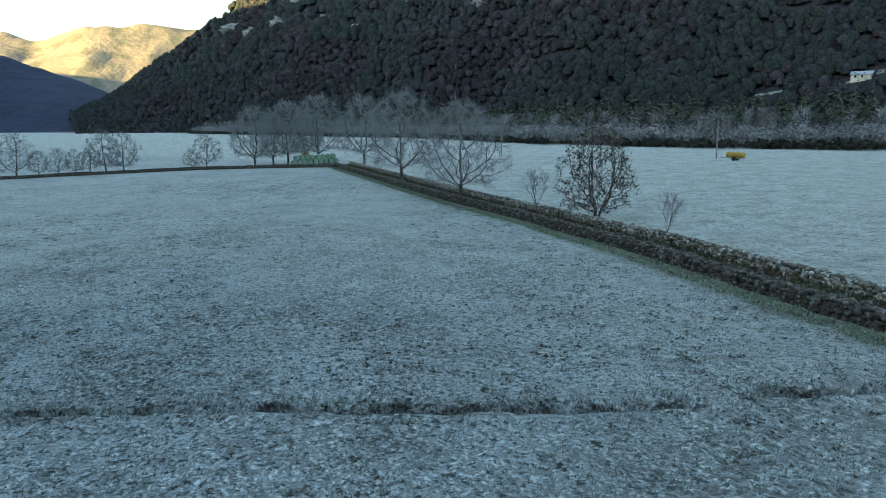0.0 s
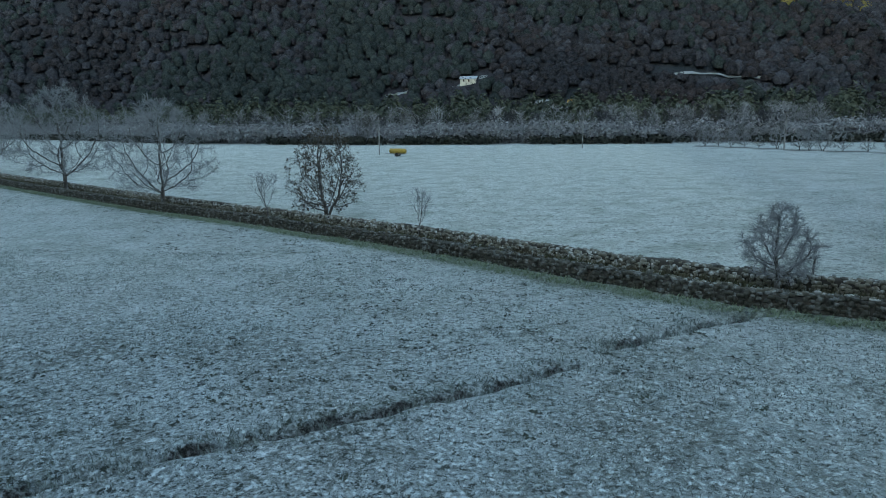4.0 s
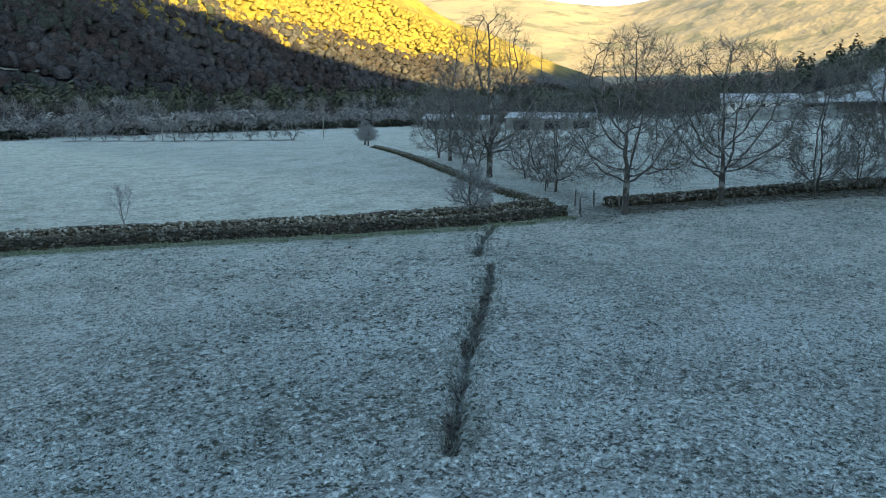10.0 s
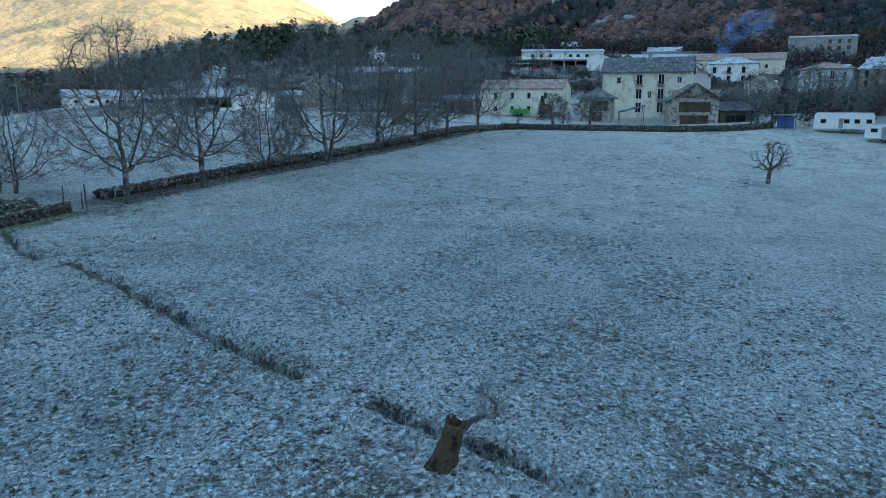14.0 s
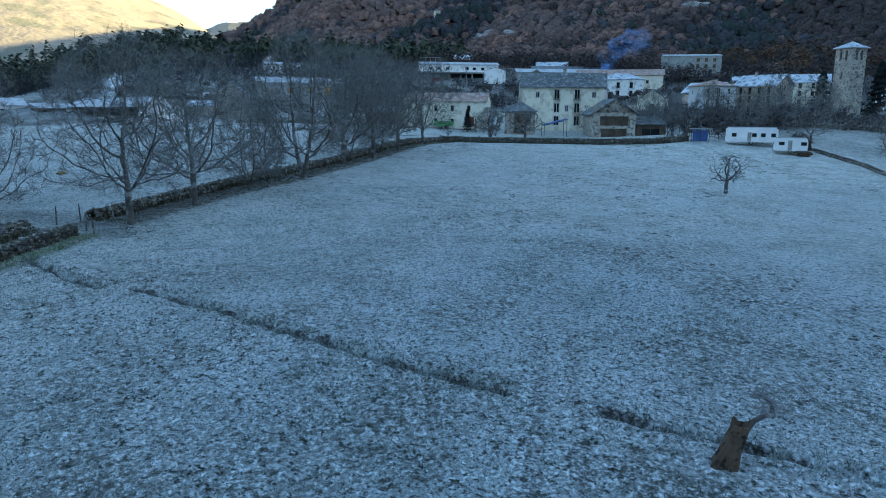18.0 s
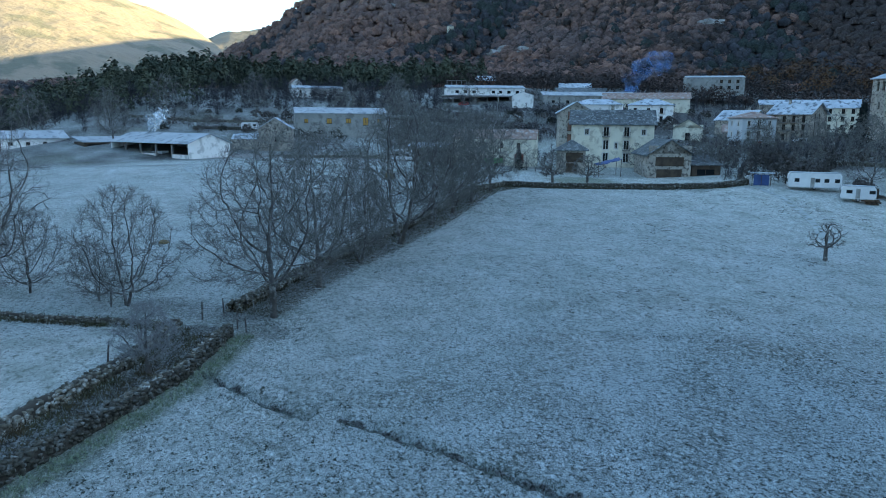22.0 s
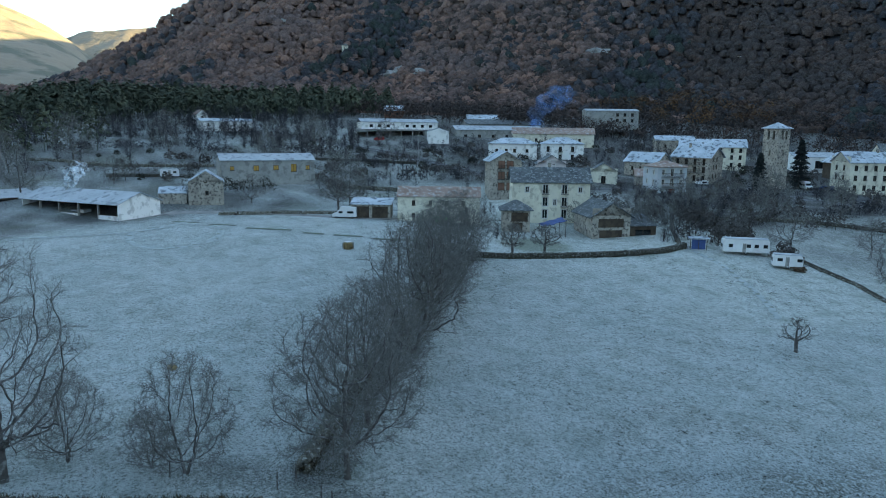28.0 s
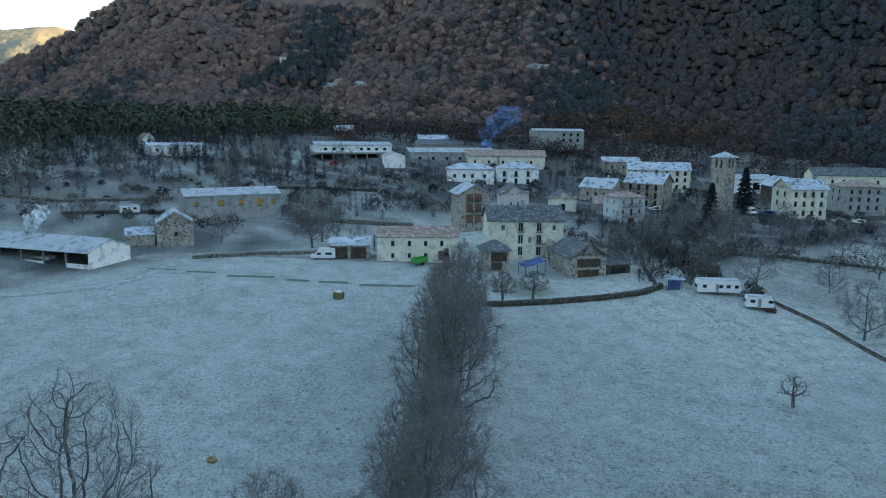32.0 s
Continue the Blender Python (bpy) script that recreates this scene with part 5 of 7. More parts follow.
house("manor_house", "three-storey cream plastered house with a stone-slate roof", 115.2, -41.0, V, 17.8, 9.5, 8.6, 2.9, "plaster_cream", "slate", z=7.6, trim=1,
      wins=[(3.4, 6.1, 0.9, 1.3)] + grid_wins((7.6, 12.0), (0.1, 2.9, 5.8), 1.2, 2.1) + [(15.6, 6.1, 0.9, 1.3), (9.8, 3.1, 0.7, 1.4)], left=grid_wins((3, 6.5), (3, 6)), balconies=((12.0, 5.8, 1.7), (12.0, 2.9, 1.7), (7.6, 5.8, 1.7)), chimneys=((9, 5.5),), over=0.55)
house("tall_brick_house", "tall stone house with brick balconies under a frosted gable roof", 145.9, -53.9, -113, 8.6, 11.5, 9.3, 2.5, "rubble", "slate_frost", "front", z=10.0,
      wins=grid_wins((3.0, 5.4), (1.2, 4.2, 7.2), 1.9, 2.1), left=grid_wins((2.5, 4.0, 8), (4.0, 6.8), 0.8, 1.4), pane="brick", balconies=((4.3, 4.1, 5.0), (4.3, 7.1, 5.0)), over=0.7)
house("pink_house", "pale pink gabled house with white window trims", 154.9, -75.8, -122, 8.6, 12, 6.6, 2.6, "plaster_pink", "slate", "front", z=11.0, trim=1,
      wins=grid_wins((3.4, 4.9), (6.3,), 0.9, 1.4) + grid_wins((3.2, 5.2), (2.6,), 0.8, 1.6), left=grid_wins((3, 6, 9), (4,)), over=0.5)
house("stone_barn_long", "long grey stone barn with a frosted roof and ochre shutters", 178.6, 12.5, -93.5, 26, 10, 6.3, 1.6, "plaster_grey", "sheet_frost", z=12.2,
      wins=[(3, 3.6, 1.1, 1.1), (9.5, 3.4, 1.5, 1.5), (15, 3.6, 1.5, 1.3), (20, 3.0, 1.6, 2.2), (24, 3.6, 1.2, 1.2)], left=grid_wins((5,), (3.0,)), pane="ochre", over=0.3, category="barn")
house("stone_cottage", "small rubble-stone gabled cottage", 158.5, 24.0, -100, 8.2, 8.5, 5.8, 2.6, "rubble", "slate_frost", "front", z=8.6, wins=[(4.3, 2.6, 0.8, 1.0), (4.0, 5.6, 0.6, 0.6)], over=0.25)
house("stone_lean_to", "low rubble-stone lean-to beside a cottage", 160.6, 30.6, -100, 6.4, 5, 2.8, 1.3, "rubble", "slate_frost", "mono", z=8.8, over=0.1, category="outbuilding")
house("white_villa", "square pale-blue villa with white trims, balconies and a hipped red roof", 127.2, -97.5, -104, 9.2, 8.0, 8.2, 1.6, "plaster_blue", "tile", "hip", z=9.6, trim=1,
      wins=grid_wins((1.8, 7.4), (3.4, 6.2), 0.8, 1.4) + grid_wins((4.6,), (2.9, 5.7), 1.0, 2.1) + grid_wins((1.8, 7.4), (0.5,), 0.8, 1.2), left=grid_wins((2.2, 5.8), (3.4, 6.2), 0.8, 1.3), balconies=((4.6, 5.6, 7.0), (4.6, 2.8, 7.0)), doors=((4.6, 0, 1.9, 2.2, "wood_door"),), over=0.5)
house("stone_apartments", "stone apartment house with dormers under a frosted roof", 156, -132, -160, 13, 11, 9.0, 3.2, "rubble", "slate_frost", z=10.6,
      wins=grid_wins((2, 5, 8, 11), (1.0, 3.8, 6.4), 1.0, 1.9), right=grid_wins((3.2, 5.8), (2.0, 5.0, 7.6), 0.9, 1.4), left=grid_wins((4, 8), (4, 7)), balconies=((6.5, 3.8, 8.0), (6.5, 6.4, 8.0)), over=0.7, chimneys=((4, 5),))
house("gabled_stone_house", "stone house with skylights and a frosted slate roof", 166.0, -120.0, -160, 12, 10, 6.6, 3.0, "rubble", "slate_frost", z=11.0, wins=grid_wins((3, 6, 9), (1.0, 3.8)), right=grid_wins((3, 6), (3.8,)), chimneys=((8, 6),))
house("long_apartments", "long pale apartment block with a frosted roof", 180, -160, -135, 24, 11, 8.6, 2.8, "plaster_cream", "slate_frost", z=13.5, wins=grid_wins((3, 7, 11, 15, 19, 22), (1.2, 4.0, 6.6), 1.0, 1.6), right=grid_wins((3, 7), (4, 6.6)), left=grid_wins((3, 7), (4, 6.6)))
house("cream_cottage", "cream stone cottage with a slate gable roof", 156.0, -97.0, -128, 8.5, 9.5, 5.4, 2.6, "plaster_cream", "slate", "front", z=9.6, wins=[(4.2, 1.8, 1.4, 2.2), (4.2, 5.6, 0.7, 0.8)], right=grid_wins((3, 6.5), (2.4,)))
house("stone_cottage", "stone cottage with a reddish tiled roof", 146.0, -107.0, -128, 11, 8.5, 4.6, 2.0, "rubble", "tile", z=9.4, wins=grid_wins((3, 6, 9), (2.2,), 0.7, 1.0))
house("white_house", "long white house with a hipped slate roof", 201.0, -86.5, -124, 17.5, 10, 7.4, 2.0, "plaster_white", "slate_frost", "hip", z=15.2, wins=grid_wins((3, 6.5, 9.5, 14), (1.4, 4.4), 1.0, 1.2), left=grid_wins((3, 7), (4.4,)))
house("white_house", "tall white house with dark shutters and a hipped frosted roof", 196.0, -106.4, -124, 15.5, 11, 9.2, 2.3, "plaster_white", "slate_frost", "hip", z=13.4, wins=grid_wins((2.5, 7, 11.5), (0.6, 3.5, 6.4), 1.1, 1.9), left=grid_wins((2, 4.3, 6.6, 9), (3.4, 6.4), 0.8, 1.7), balconies=((7, 6.4, 2.0), (11.5, 3.5, 2.0)))
house("brown_roofed_house", "long house with a wide brown tiled roof", 232, -117, -124, 34, 11, 6.6, 2.4, "plaster_cream", "tile", z=19.5, wins=grid_wins((4, 10, 16, 22, 28), (3.4,), 1.0, 1.2), right=grid_wins((4, 7), (3.5,)))
house("farm_shed", "long grey livestock shed with small square windows", 241, -95, -106, 38, 12, 6.4, 1.6, "plaster_grey", "sheet_frost", z=21.0, wins=grid_wins((4, 10, 16, 22, 28, 34), (3.2,), 1.3, 1.2), left=grid_wins((4, 8), (3.2,)), category="shed")
house("blue_roofed_hall", "low hall with a dark blue-grey roof", 262, -112, -106, 30, 12, 6.0, 1.8, "plaster_grey", "slate", z=24.0, wins=grid_wins((5, 12, 19), (3,)))
house("white_store", "plain white gabled store without windows", 228.0, -75.5, -113, 8.0, 11, 7.0, 1.3, "plaster_white", "sheet_frost", "front", z=19.6, left=grid_wins((3, 7), (3,), 0.9, 1.6), over=0.15, category="store")
house("grey_hall", "large grey hall on the slope behind the village", 251, -171, -120, 25, 12, 6.4, 1.0, "plaster_grey", "sheet_frost", z=30.5, wins=grid_wins((15, 18.5, 22), (1.2, 3.9), 1.3, 1.5), right=grid_wins((3, 7), (3.5,)), over=0.2, category="hall")
house("tan_house", "three-storey tan stone house with a frosted hip roof", 112.6, -161.8, -117, 13.0, 10.5, 9.4, 3.0, "plaster_cream", "slate_frost", z=9.8, wins=grid_wins((2.0, 5.0, 8.0, 11.0), (0.8, 3.8, 6.8), 1.1, 1.6), left=grid_wins((3.2, 7.2), (3.8, 6.8, 9.6), 1.1, 1.5), over=0.5, chimneys=((11, 5),))
house("grey_house", "grey three-storey house with a hipped pinkish roof", 108, -187, -125, 14, 11, 8.8, 2.2, "plaster_grey", "tile", "hip", z=10.5, wins=grid_wins((2.2, 5, 8, 11), (1.2, 4.0, 6.6), 0.9, 1.4), left=grid_wins((3, 7), (4.0, 6.6)))
house("terraced_house", "long house with a dark slate roof", 131, -208, -132, 26, 10, 7.6, 2.6, "plaster_cream", "slate", z=14.0, wins=grid_wins((3, 7, 11, 15, 19, 23), (1.2, 4.4), 1.0, 1.5))
house("chalet", "house with dark timber gable and frosted roof", 136, -191, -120, 10, 10, 6.8, 3.0, "timber", "slate_frost", "front", z=11.0, wins=grid_wins((3, 7), (1.2, 4.2), 1.2, 1.4), balconies=((5, 4.0, 8.0),), over=0.9)
house("white_shed", "low white shed with a frosted roof", 156.0, -196.0, -120, 16, 12, 5.2, 1.6, "plaster_white", "sheet_frost", z=13.5, wins=[(9, 1.0, 3.0, 2.8)], category="shed")
house("blue_roofed_house", "small house with a blue-grey slate roof", 172.0, -168.0, -120, 10, 10, 6.0, 3.2, "rubble", "slate", "front", z=12.5, wins=grid_wins((5,), (2.0, 5.0)))
house("red_roofed_cabin", "white cabin with a red roof among pines", 285.0, 2.0, -80, 4.6, 5, 3.4, 1.7, "plaster_white", "tile", "front", z=29.0, wins=grid_wins((2.3,), (1.5,)), category="cabin")
house("woodland_house", "low white house among bare trees", 270.0, 3.0, -90, 20, 8, 3.6, 1.0, "plaster_white", "slate_frost", z=26.0, wins=grid_wins((3, 8, 13, 17), (1.5,)))
house("brick_house", "brick house with a grey roof at the wood's edge", 296.0, -86.0, -110, 9, 8, 6.0, 2.2, "brick", "slate_frost", z=30.0, wins=grid_wins((2.5, 6), (1.5, 3.8)))
house("stone_cottage", "stone cottage at the upper edge of the village", 272.0, -118.0, -115, 14, 9, 4.8, 2.0, "rubble", "slate_frost", z=27.5, wins=grid_wins((3, 7, 11), (2.2,)))
house("stone_cottage", "stone cottage on the slope behind the church", 205.0, -172.0, -125, 16, 9, 5.0, 1.8, "rubble", "slate_frost", z=19.0, wins=grid_wins((4, 9, 13), (2.0,)))
house("hill_chapel", "small pale ruined tower on the mountainside", 524, -146, -110, 5, 5, 7, 1.6, "plaster_cream", "slate", "hip", z=84.0, wins=[(2.5, 4, 0.8, 1.4)], category="chapel")
house("hill_house", "small pale house high on the mountainside", 394.0, -326.0, -120, 13, 8, 4.5, 1.6, "plaster_cream", "slate_frost", z=94.0, wins=grid_wins((3, 6, 9), (1.5,)))


def tower():
    root = new("church_tower")
    x, y, z, s, H = 124.8, -144.0, 10.6, 5.4, 18.4
    root.matrix_basis = Matrix.Translation((x, y, z)) @ Matrix.Rotation(radians(-89), 4, 'Z')
    tagged(root, "tall square stone church tower with a shallow hipped roof", "tower")
    bm = bmesh.new()
    ops = [(s / 2 - 1.3, H - 3.2, s / 2 - 0.5, H - 0.7), (s / 2 + 0.5, H - 3.2, s / 2 + 1.3, H - 0.7), (s / 2 - 0.25, H - 8.2, s / 2 + 0.25, H - 6.4)]
    for o, u in (((0, 0, 0), (1, 0)), ((s, 0, 0), (0, 1)), ((s, s, 0), (-1, 0)), ((0, s, 0), (0, -1))):
        facade(bm, o, u[0], u[1], s, H, ops, 0.6)
    add_box(bm, 0, 0, -3, s, s, 0)
    part("wall", bm, "rubble", root)
    # solid dark block behind the openings, standing for the unlit inside
    box_part("belfry_chamber", "wallcore", root, (0.62, 0.62, 0.2, s - 0.62, s - 0.62, H - 0.2))
    bm = bmesh.new()
    e = 0.6
    c = [bm.verts.new(p) for p in ((-e, -e, H), (s + e, -e, H), (s + e, s + e, H), (-e, s + e, H))]
    c2 = [bm.verts.new((v.co.x, v.co.y, H + 0.2)) for v in c]
    top = bm.verts.new((s / 2, s / 2, H + 2.0))
    bm.faces.new(c[::-1])
    for i in range(4):
        bm.faces.new([c[i], c[(i + 1) % 4], c2[(i + 1) % 4], c2[i]])
        bm.faces.new([c2[i], c2[(i + 1) % 4], top])
    part("roof", bm, "slate_frost", root)


tower()


def open_barn():
    """A long barn with one open side between concrete posts."""
    root = new("open_barn")
    root.matrix_basis = Matrix.Translation((143.6, 40.4, 7.4)) @ Matrix.Rotation(radians(-51), 4, 'Z')
    tagged(root, "long white open-sided barn with a grey sheet roof", "barn")
    w, d, h, r = 11.8, 30.0, 3.7, 2.1
    for y0, y1 in ((0.0, 0.3), (d - 0.3, d)):
        bm = bmesh.new()
        v = [bm.verts.new((x, y, z)) for y in (y0, y1) for x, z in ((0, -1), (w, -1), (w, h), (w / 2, h + r), (0, h))]
        bm.faces.new(v[:5][::-1])
        bm.faces.new(v[5:])
        for i in range(5):
            bm.faces.new([v[i], v[(i + 1) % 5], v[5 + (i + 1) % 5], v[5 + i]])
        part("gable_wall", bm, "plaster_white", root)
    box_part("back_wall", "plaster_grey", root, (w - 0.3, 0.302, -1, w, d - 0.302, h - 0.05))
    for k, (a, b) in enumerate(((0.302, 6.0), (12.3, 17.7))):
        box_part("parapet", "plaster_white", root, (0.0, a, -1, 0.25, b, 1.1))
    for i in range(1, 5):
        box_part("post", "concrete", root, (0.0, i * 6.0 + 0.01, -1, 0.4, i * 6.0 + 0.29, h - 0.1))
    bm = bmesh.new()
    for sx in (0, 1):
        e, x0, k = 0.6, (-0.6 if sx == 0 else w + 0.6), h - 0.2
        pts = [(x0, -0.4, k), (w / 2, -0.4, h + r), (w / 2, d + 0.4, h + r), (x0, d + 0.4, k)]
        a, b = [bm.verts.new(p) for p in pts], [bm.verts.new((p[0], p[1], p[2] + 0.12)) for p in pts]
        bm.faces.new(a), bm.faces.new(b)
        for i in range(4):
            bm.faces.new([a[i], a[(i + 1) % 4], b[(i + 1) % 4], b[i]])
    part("roof", bm, "sheet_frost", root)
    bal = new("silage_wrap_stack")
    bal.matrix_basis = root.matrix_basis.copy()
    tagged(bal, "stack of pale blue wrapped bundles inside the barn", "stack")
    box_part("bundle", "plaster_blue", bal, (2.2, 13.0, -0.2, 4.2, 15.0, 1.6))
    box_part("bundle", "plaster_blue", bal, (2.2, 15.1, -0.2, 4.2, 17.0, 1.4))


open_barn()
house("cow_shed", "long low white cow shed with a frosted roof", 178.3, 91.0, -65, 20.5, 9, 3.2, 1.8, "plaster_white", "sheet_frost", z=8.2, wins=grid_wins((3, 7, 11, 15, 18.5), (1.4,), 1.0, 0.8), over=0.5, category="shed")
house("open_lean_to", "low dark open lean-to between barns", 171.0, 66.0, -65, 11, 8, 2.6, 1.2, "timber", "sheet_frost", "mono", z=8.0, wins=[(2.8, 0.2, 4.0, 2.0), (8.2, 0.2, 4.0, 2.0)], over=0.5, category="shed")
house("field_shed", "long low open shed beyond the eastern pasture", 141.0, 176.0, -66, 24, 9, 3.6, 1.4, "plaster_grey", "sheet_frost", z=1.5, wins=[(4, 0.2, 5, 2.8), (10.5, 0.2, 5, 2.8), (17, 0.2, 5, 2.8)], over=0.5, category="shed")
house("field_barn", "long low barn with a frosted roof beyond the trees", 152.0, 149.0, -66, 27, 10, 3.8, 1.6, "plaster_grey", "sheet_frost", z=2.0, wins=[(5, 0.2, 5, 2.8), (15, 0.2, 5, 2.8), (24, 0.2, 5, 2.8)], over=0.5, category="barn")


def factory():
    root = new("unfinished_factory")
    root.matrix_basis = Matrix.Translation((252, -57, 20.0)) @ Matrix.Rotation(radians(-102), 4, 'Z')
    tagged(root, "long white workshop over an open concrete frame with a frosted roof", "factory")
    bm = bmesh.new()
    holes = [(u - 0.7, 0.8, u + 0.7, 1.9) for u in (4, 7.5, 11, 19, 22, 25.5, 29)]
    o = (0, 0, 7.2)
    facade(bm, o, 1, 0, 32, 2.9, holes)
    facade(bm, (32, 0, 7.2), 0, 1, 12, 2.9, [])
    facade(bm, (32, 12, 7.2), -1, 0, 32, 2.9, [])
    facade(bm, (0, 12, 7.2), 0, -1, 12, 2.9, [])
    part("wall", bm, "plaster_white", root)
    for u in (4, 7.5, 11, 19, 22, 25.5, 29):
        box_part("window", "glass", root, (u - 0.7, 0.2, 8.0, u + 0.7, 0.24, 9.1))
    box_part("upper_floor", "concrete", root, (-3, -2.0, 6.6, 32, 12, 7.1))
    box_part("lower_floor", "concrete", root, (-3, -2.0, 3.2, 26, 12, 3.9))
    box_part("plinth", "concrete", root, (-2.9, 3.0, -3, 32, 12, 3.1))
    box_part("stair_block", "plaster_grey", root, (26.2, -1.6, -1, 33, 3, 6.5))
    for i in range(7):
        box_part("column", "concrete", root, (-2.8 + i * 4.7, -1.9, -2, -2.4 + i * 4.7, -1.5, 6.5))
    bm = bmesh.new()
    for y0, y1, z0, z1 in ((-0.5, 6, 10.05, 11.4), (6, 12.5, 11.4, 10.05)):
        a = [bm.verts.new(p) for p in ((-0.5, y0, z0), (32.5, y0, z0), (32.5, y1, z1), (-0.5, y1, z1))]
        b = [bm.verts.new((v.co.x, v.co.y, v.co.z + 0.15)) for v in a]
        bm.faces.new(a[::-1]), bm.faces.new(b)
        for i in range(4):
            bm.faces.new([a[i], a[(i + 1) % 4], b[(i + 1) % 4], b[i]])
    part("roof", bm, "sheet_frost", root)
    for i in range(5):
        box_part("steel_frame", "steel", root, (0.5 + i * 2.0, 7, 11.3, 0.65 + i * 2.0, 7.15, 13.4), (0.5, 7, 13.3 + 0.002 * i, 8.6, 7.15, 13.45 + 0.002 * i))


factory()


def hay_shed():
    """The gabled shed with a timber loft and the roofed stone hut before the manor."""
    h = house("timber_barn", "stone barn with a timber loft front and a slate roof", 93.0, -46.3, -109, 8.4, 11.0, 5.2, 2.7, "rubble", "slate", "front", z=5.2, wins=[(4.2, 5.6, 0.9, 1.2), (4.2, 2.9, 5.6, 1.7), (4.2, 0.3, 5.0, 1.9)], pane="timber", over=0.7, category="barn")
    house("lean_to", "slate-roofed timber lean-to beside a barn", 90.4, -54.6, -109, 5.6, 8.0, 3.2, 1.6, "timber", "slate", "mono", z=5.0, wins=[(2.8, 0.6, 3.6, 1.9)], over=0.4, category="shed")
    t = new("blue_tarpaulin")
    t.matrix_basis = Matrix.Translation((97.0, -43.2, 5.6)) @ Matrix.Rotation(radians(-109), 4, 'Z')
    tagged(t, "sagging blue tarpaulin roof on poles beside a barn", "tarpaulin")
    n = 9
    v = [(i * 0.62 - 5.0, j * 0.62, 2.3 + 0.16 * i + 0.12 * math.sin(i * 1.7 + j) - 0.1 * math.sin(j * 0.8)) for i in range(n) for j in range(n)]
    ob = mesh_obj("sheet", v, grid_faces(n, n), M["tarp"], t, smooth=True)
    so = ob.modifiers.new("thick", 'SOLIDIFY')
    so.thickness = 0.03
    for px, py in ((-4.9, 0.2), (-4.9, 4.6), (-0.4, 0.2), (-0.4, 4.6)):
        box_part("pole", "timber", t, (px, py, -1.5, px + 0.1, py + 0.1, 2.4 + 0.16 * (px + 5) / 0.62))
    house("stone_hut", "small open stone hut with a steep slate hip roof", 108.0, -33.9, V, 6.0, 5.4, 4.3, 2.0, "rubble", "slate", "hip", z=6.2, wins=[(3.7, 2.0, 3.6, 1.9), (3.2, 0.0, 2.4, 1.7)], pane="timber", over=0.7, category="hut")
    house("cart_shed", "open-fronted cart shed with a frosted lean-to roof", 131.2, -7.6, V, 9.0, 6, 3.0, 0.9, "rubble", "slate_frost", "mono", z=7.5, wins=[(2.3, 0.1, 3.6, 2.5), (6.6, 0.1, 3.6, 2.5)], over=0.35, pane="timber", category="shed")


hay_shed()

# ---- loose things ----
def lathe(bm, prof, seg=16, axis_y=False, off=(0, 0, 0)):
    """Turns a profile of (radius, height) round the z axis (or the y axis)."""
    rings = []
    for r, h in prof:
        ring = []
        for i in range(seg):
            a = 2 * math.pi * i / seg
            p = (r * math.cos(a), h, r * math.sin(a)) if axis_y else (r * math.cos(a), r * math.sin(a), h)
            ring.append(bm.verts.new((p[0] + off[0], p[1] + off[1], p[2] + off[2])))
        rings.append(ring)
    for a, b in zip(rings, rings[1:]):
        for i in range(seg):
            bm.faces.new([a[i], a[(i + 1) % seg], b[(i + 1) % seg], b[i]])
    bm.faces.new(rings[0][::-1])
    bm.faces.new(rings[-1])


def root_at(name, label, category, x, y, rz=0.0, dz=0.0, group=""):
    r = new(name)
    r.matrix_basis = Matrix.Translation((x, y, gz(x, y) + dz)) @ Matrix.Rotation(radians(rz), 4, 'Z')
    return tagged(r, label, category, group)


def shell(bm, prof, w):
    """A body from a side profile of (x, z), w wide, slightly drawn in at the top."""
    zt = max(p[1] for p in prof)
    zb = min(p[1] for p in prof)
    a = [bm.verts.new((x, -w / 2 * (1 - 0.07 * (z - zb) / (zt - zb)), z)) for x, z in prof]
    b = [bm.verts.new((x, w / 2 * (1 - 0.07 * (z - zb) / (zt - zb)), z)) for x, z in prof]
    bm.faces.new(a)
    bm.faces.new(b[::-1])
    n = len(prof)
    for i in range(n):
        bm.faces.new([a[i], b[i], b[(i + 1) % n], a[(i + 1) % n]])
    bmesh.ops.bevel(bm, geom=bm.edges[:], offset=0.06, segments=2, affect='EDGES')


def wheel(parent, x, y, r=0.32, w=0.2):
    bm = bmesh.new()
    lathe(bm, ((r * 0.6, -w / 2), (r * 0.95, -w / 2), (r, -w / 3), (r, w / 3), (r * 0.95, w / 2), (r * 0.6, w / 2)), 18, True, (x, y, r))
    wh = part("wheel", bm, "rubber", parent)
    bm = bmesh.new()
    lathe(bm, ((r * 0.58, -w / 2 - 0.01), (r * 0.3, -w / 2 - 0.03), (r * 0.3, w / 2 + 0.03), (r * 0.58, w / 2 + 0.01)), 14, True, (x, y, r))
    part("rim", bm, "steel", wh)


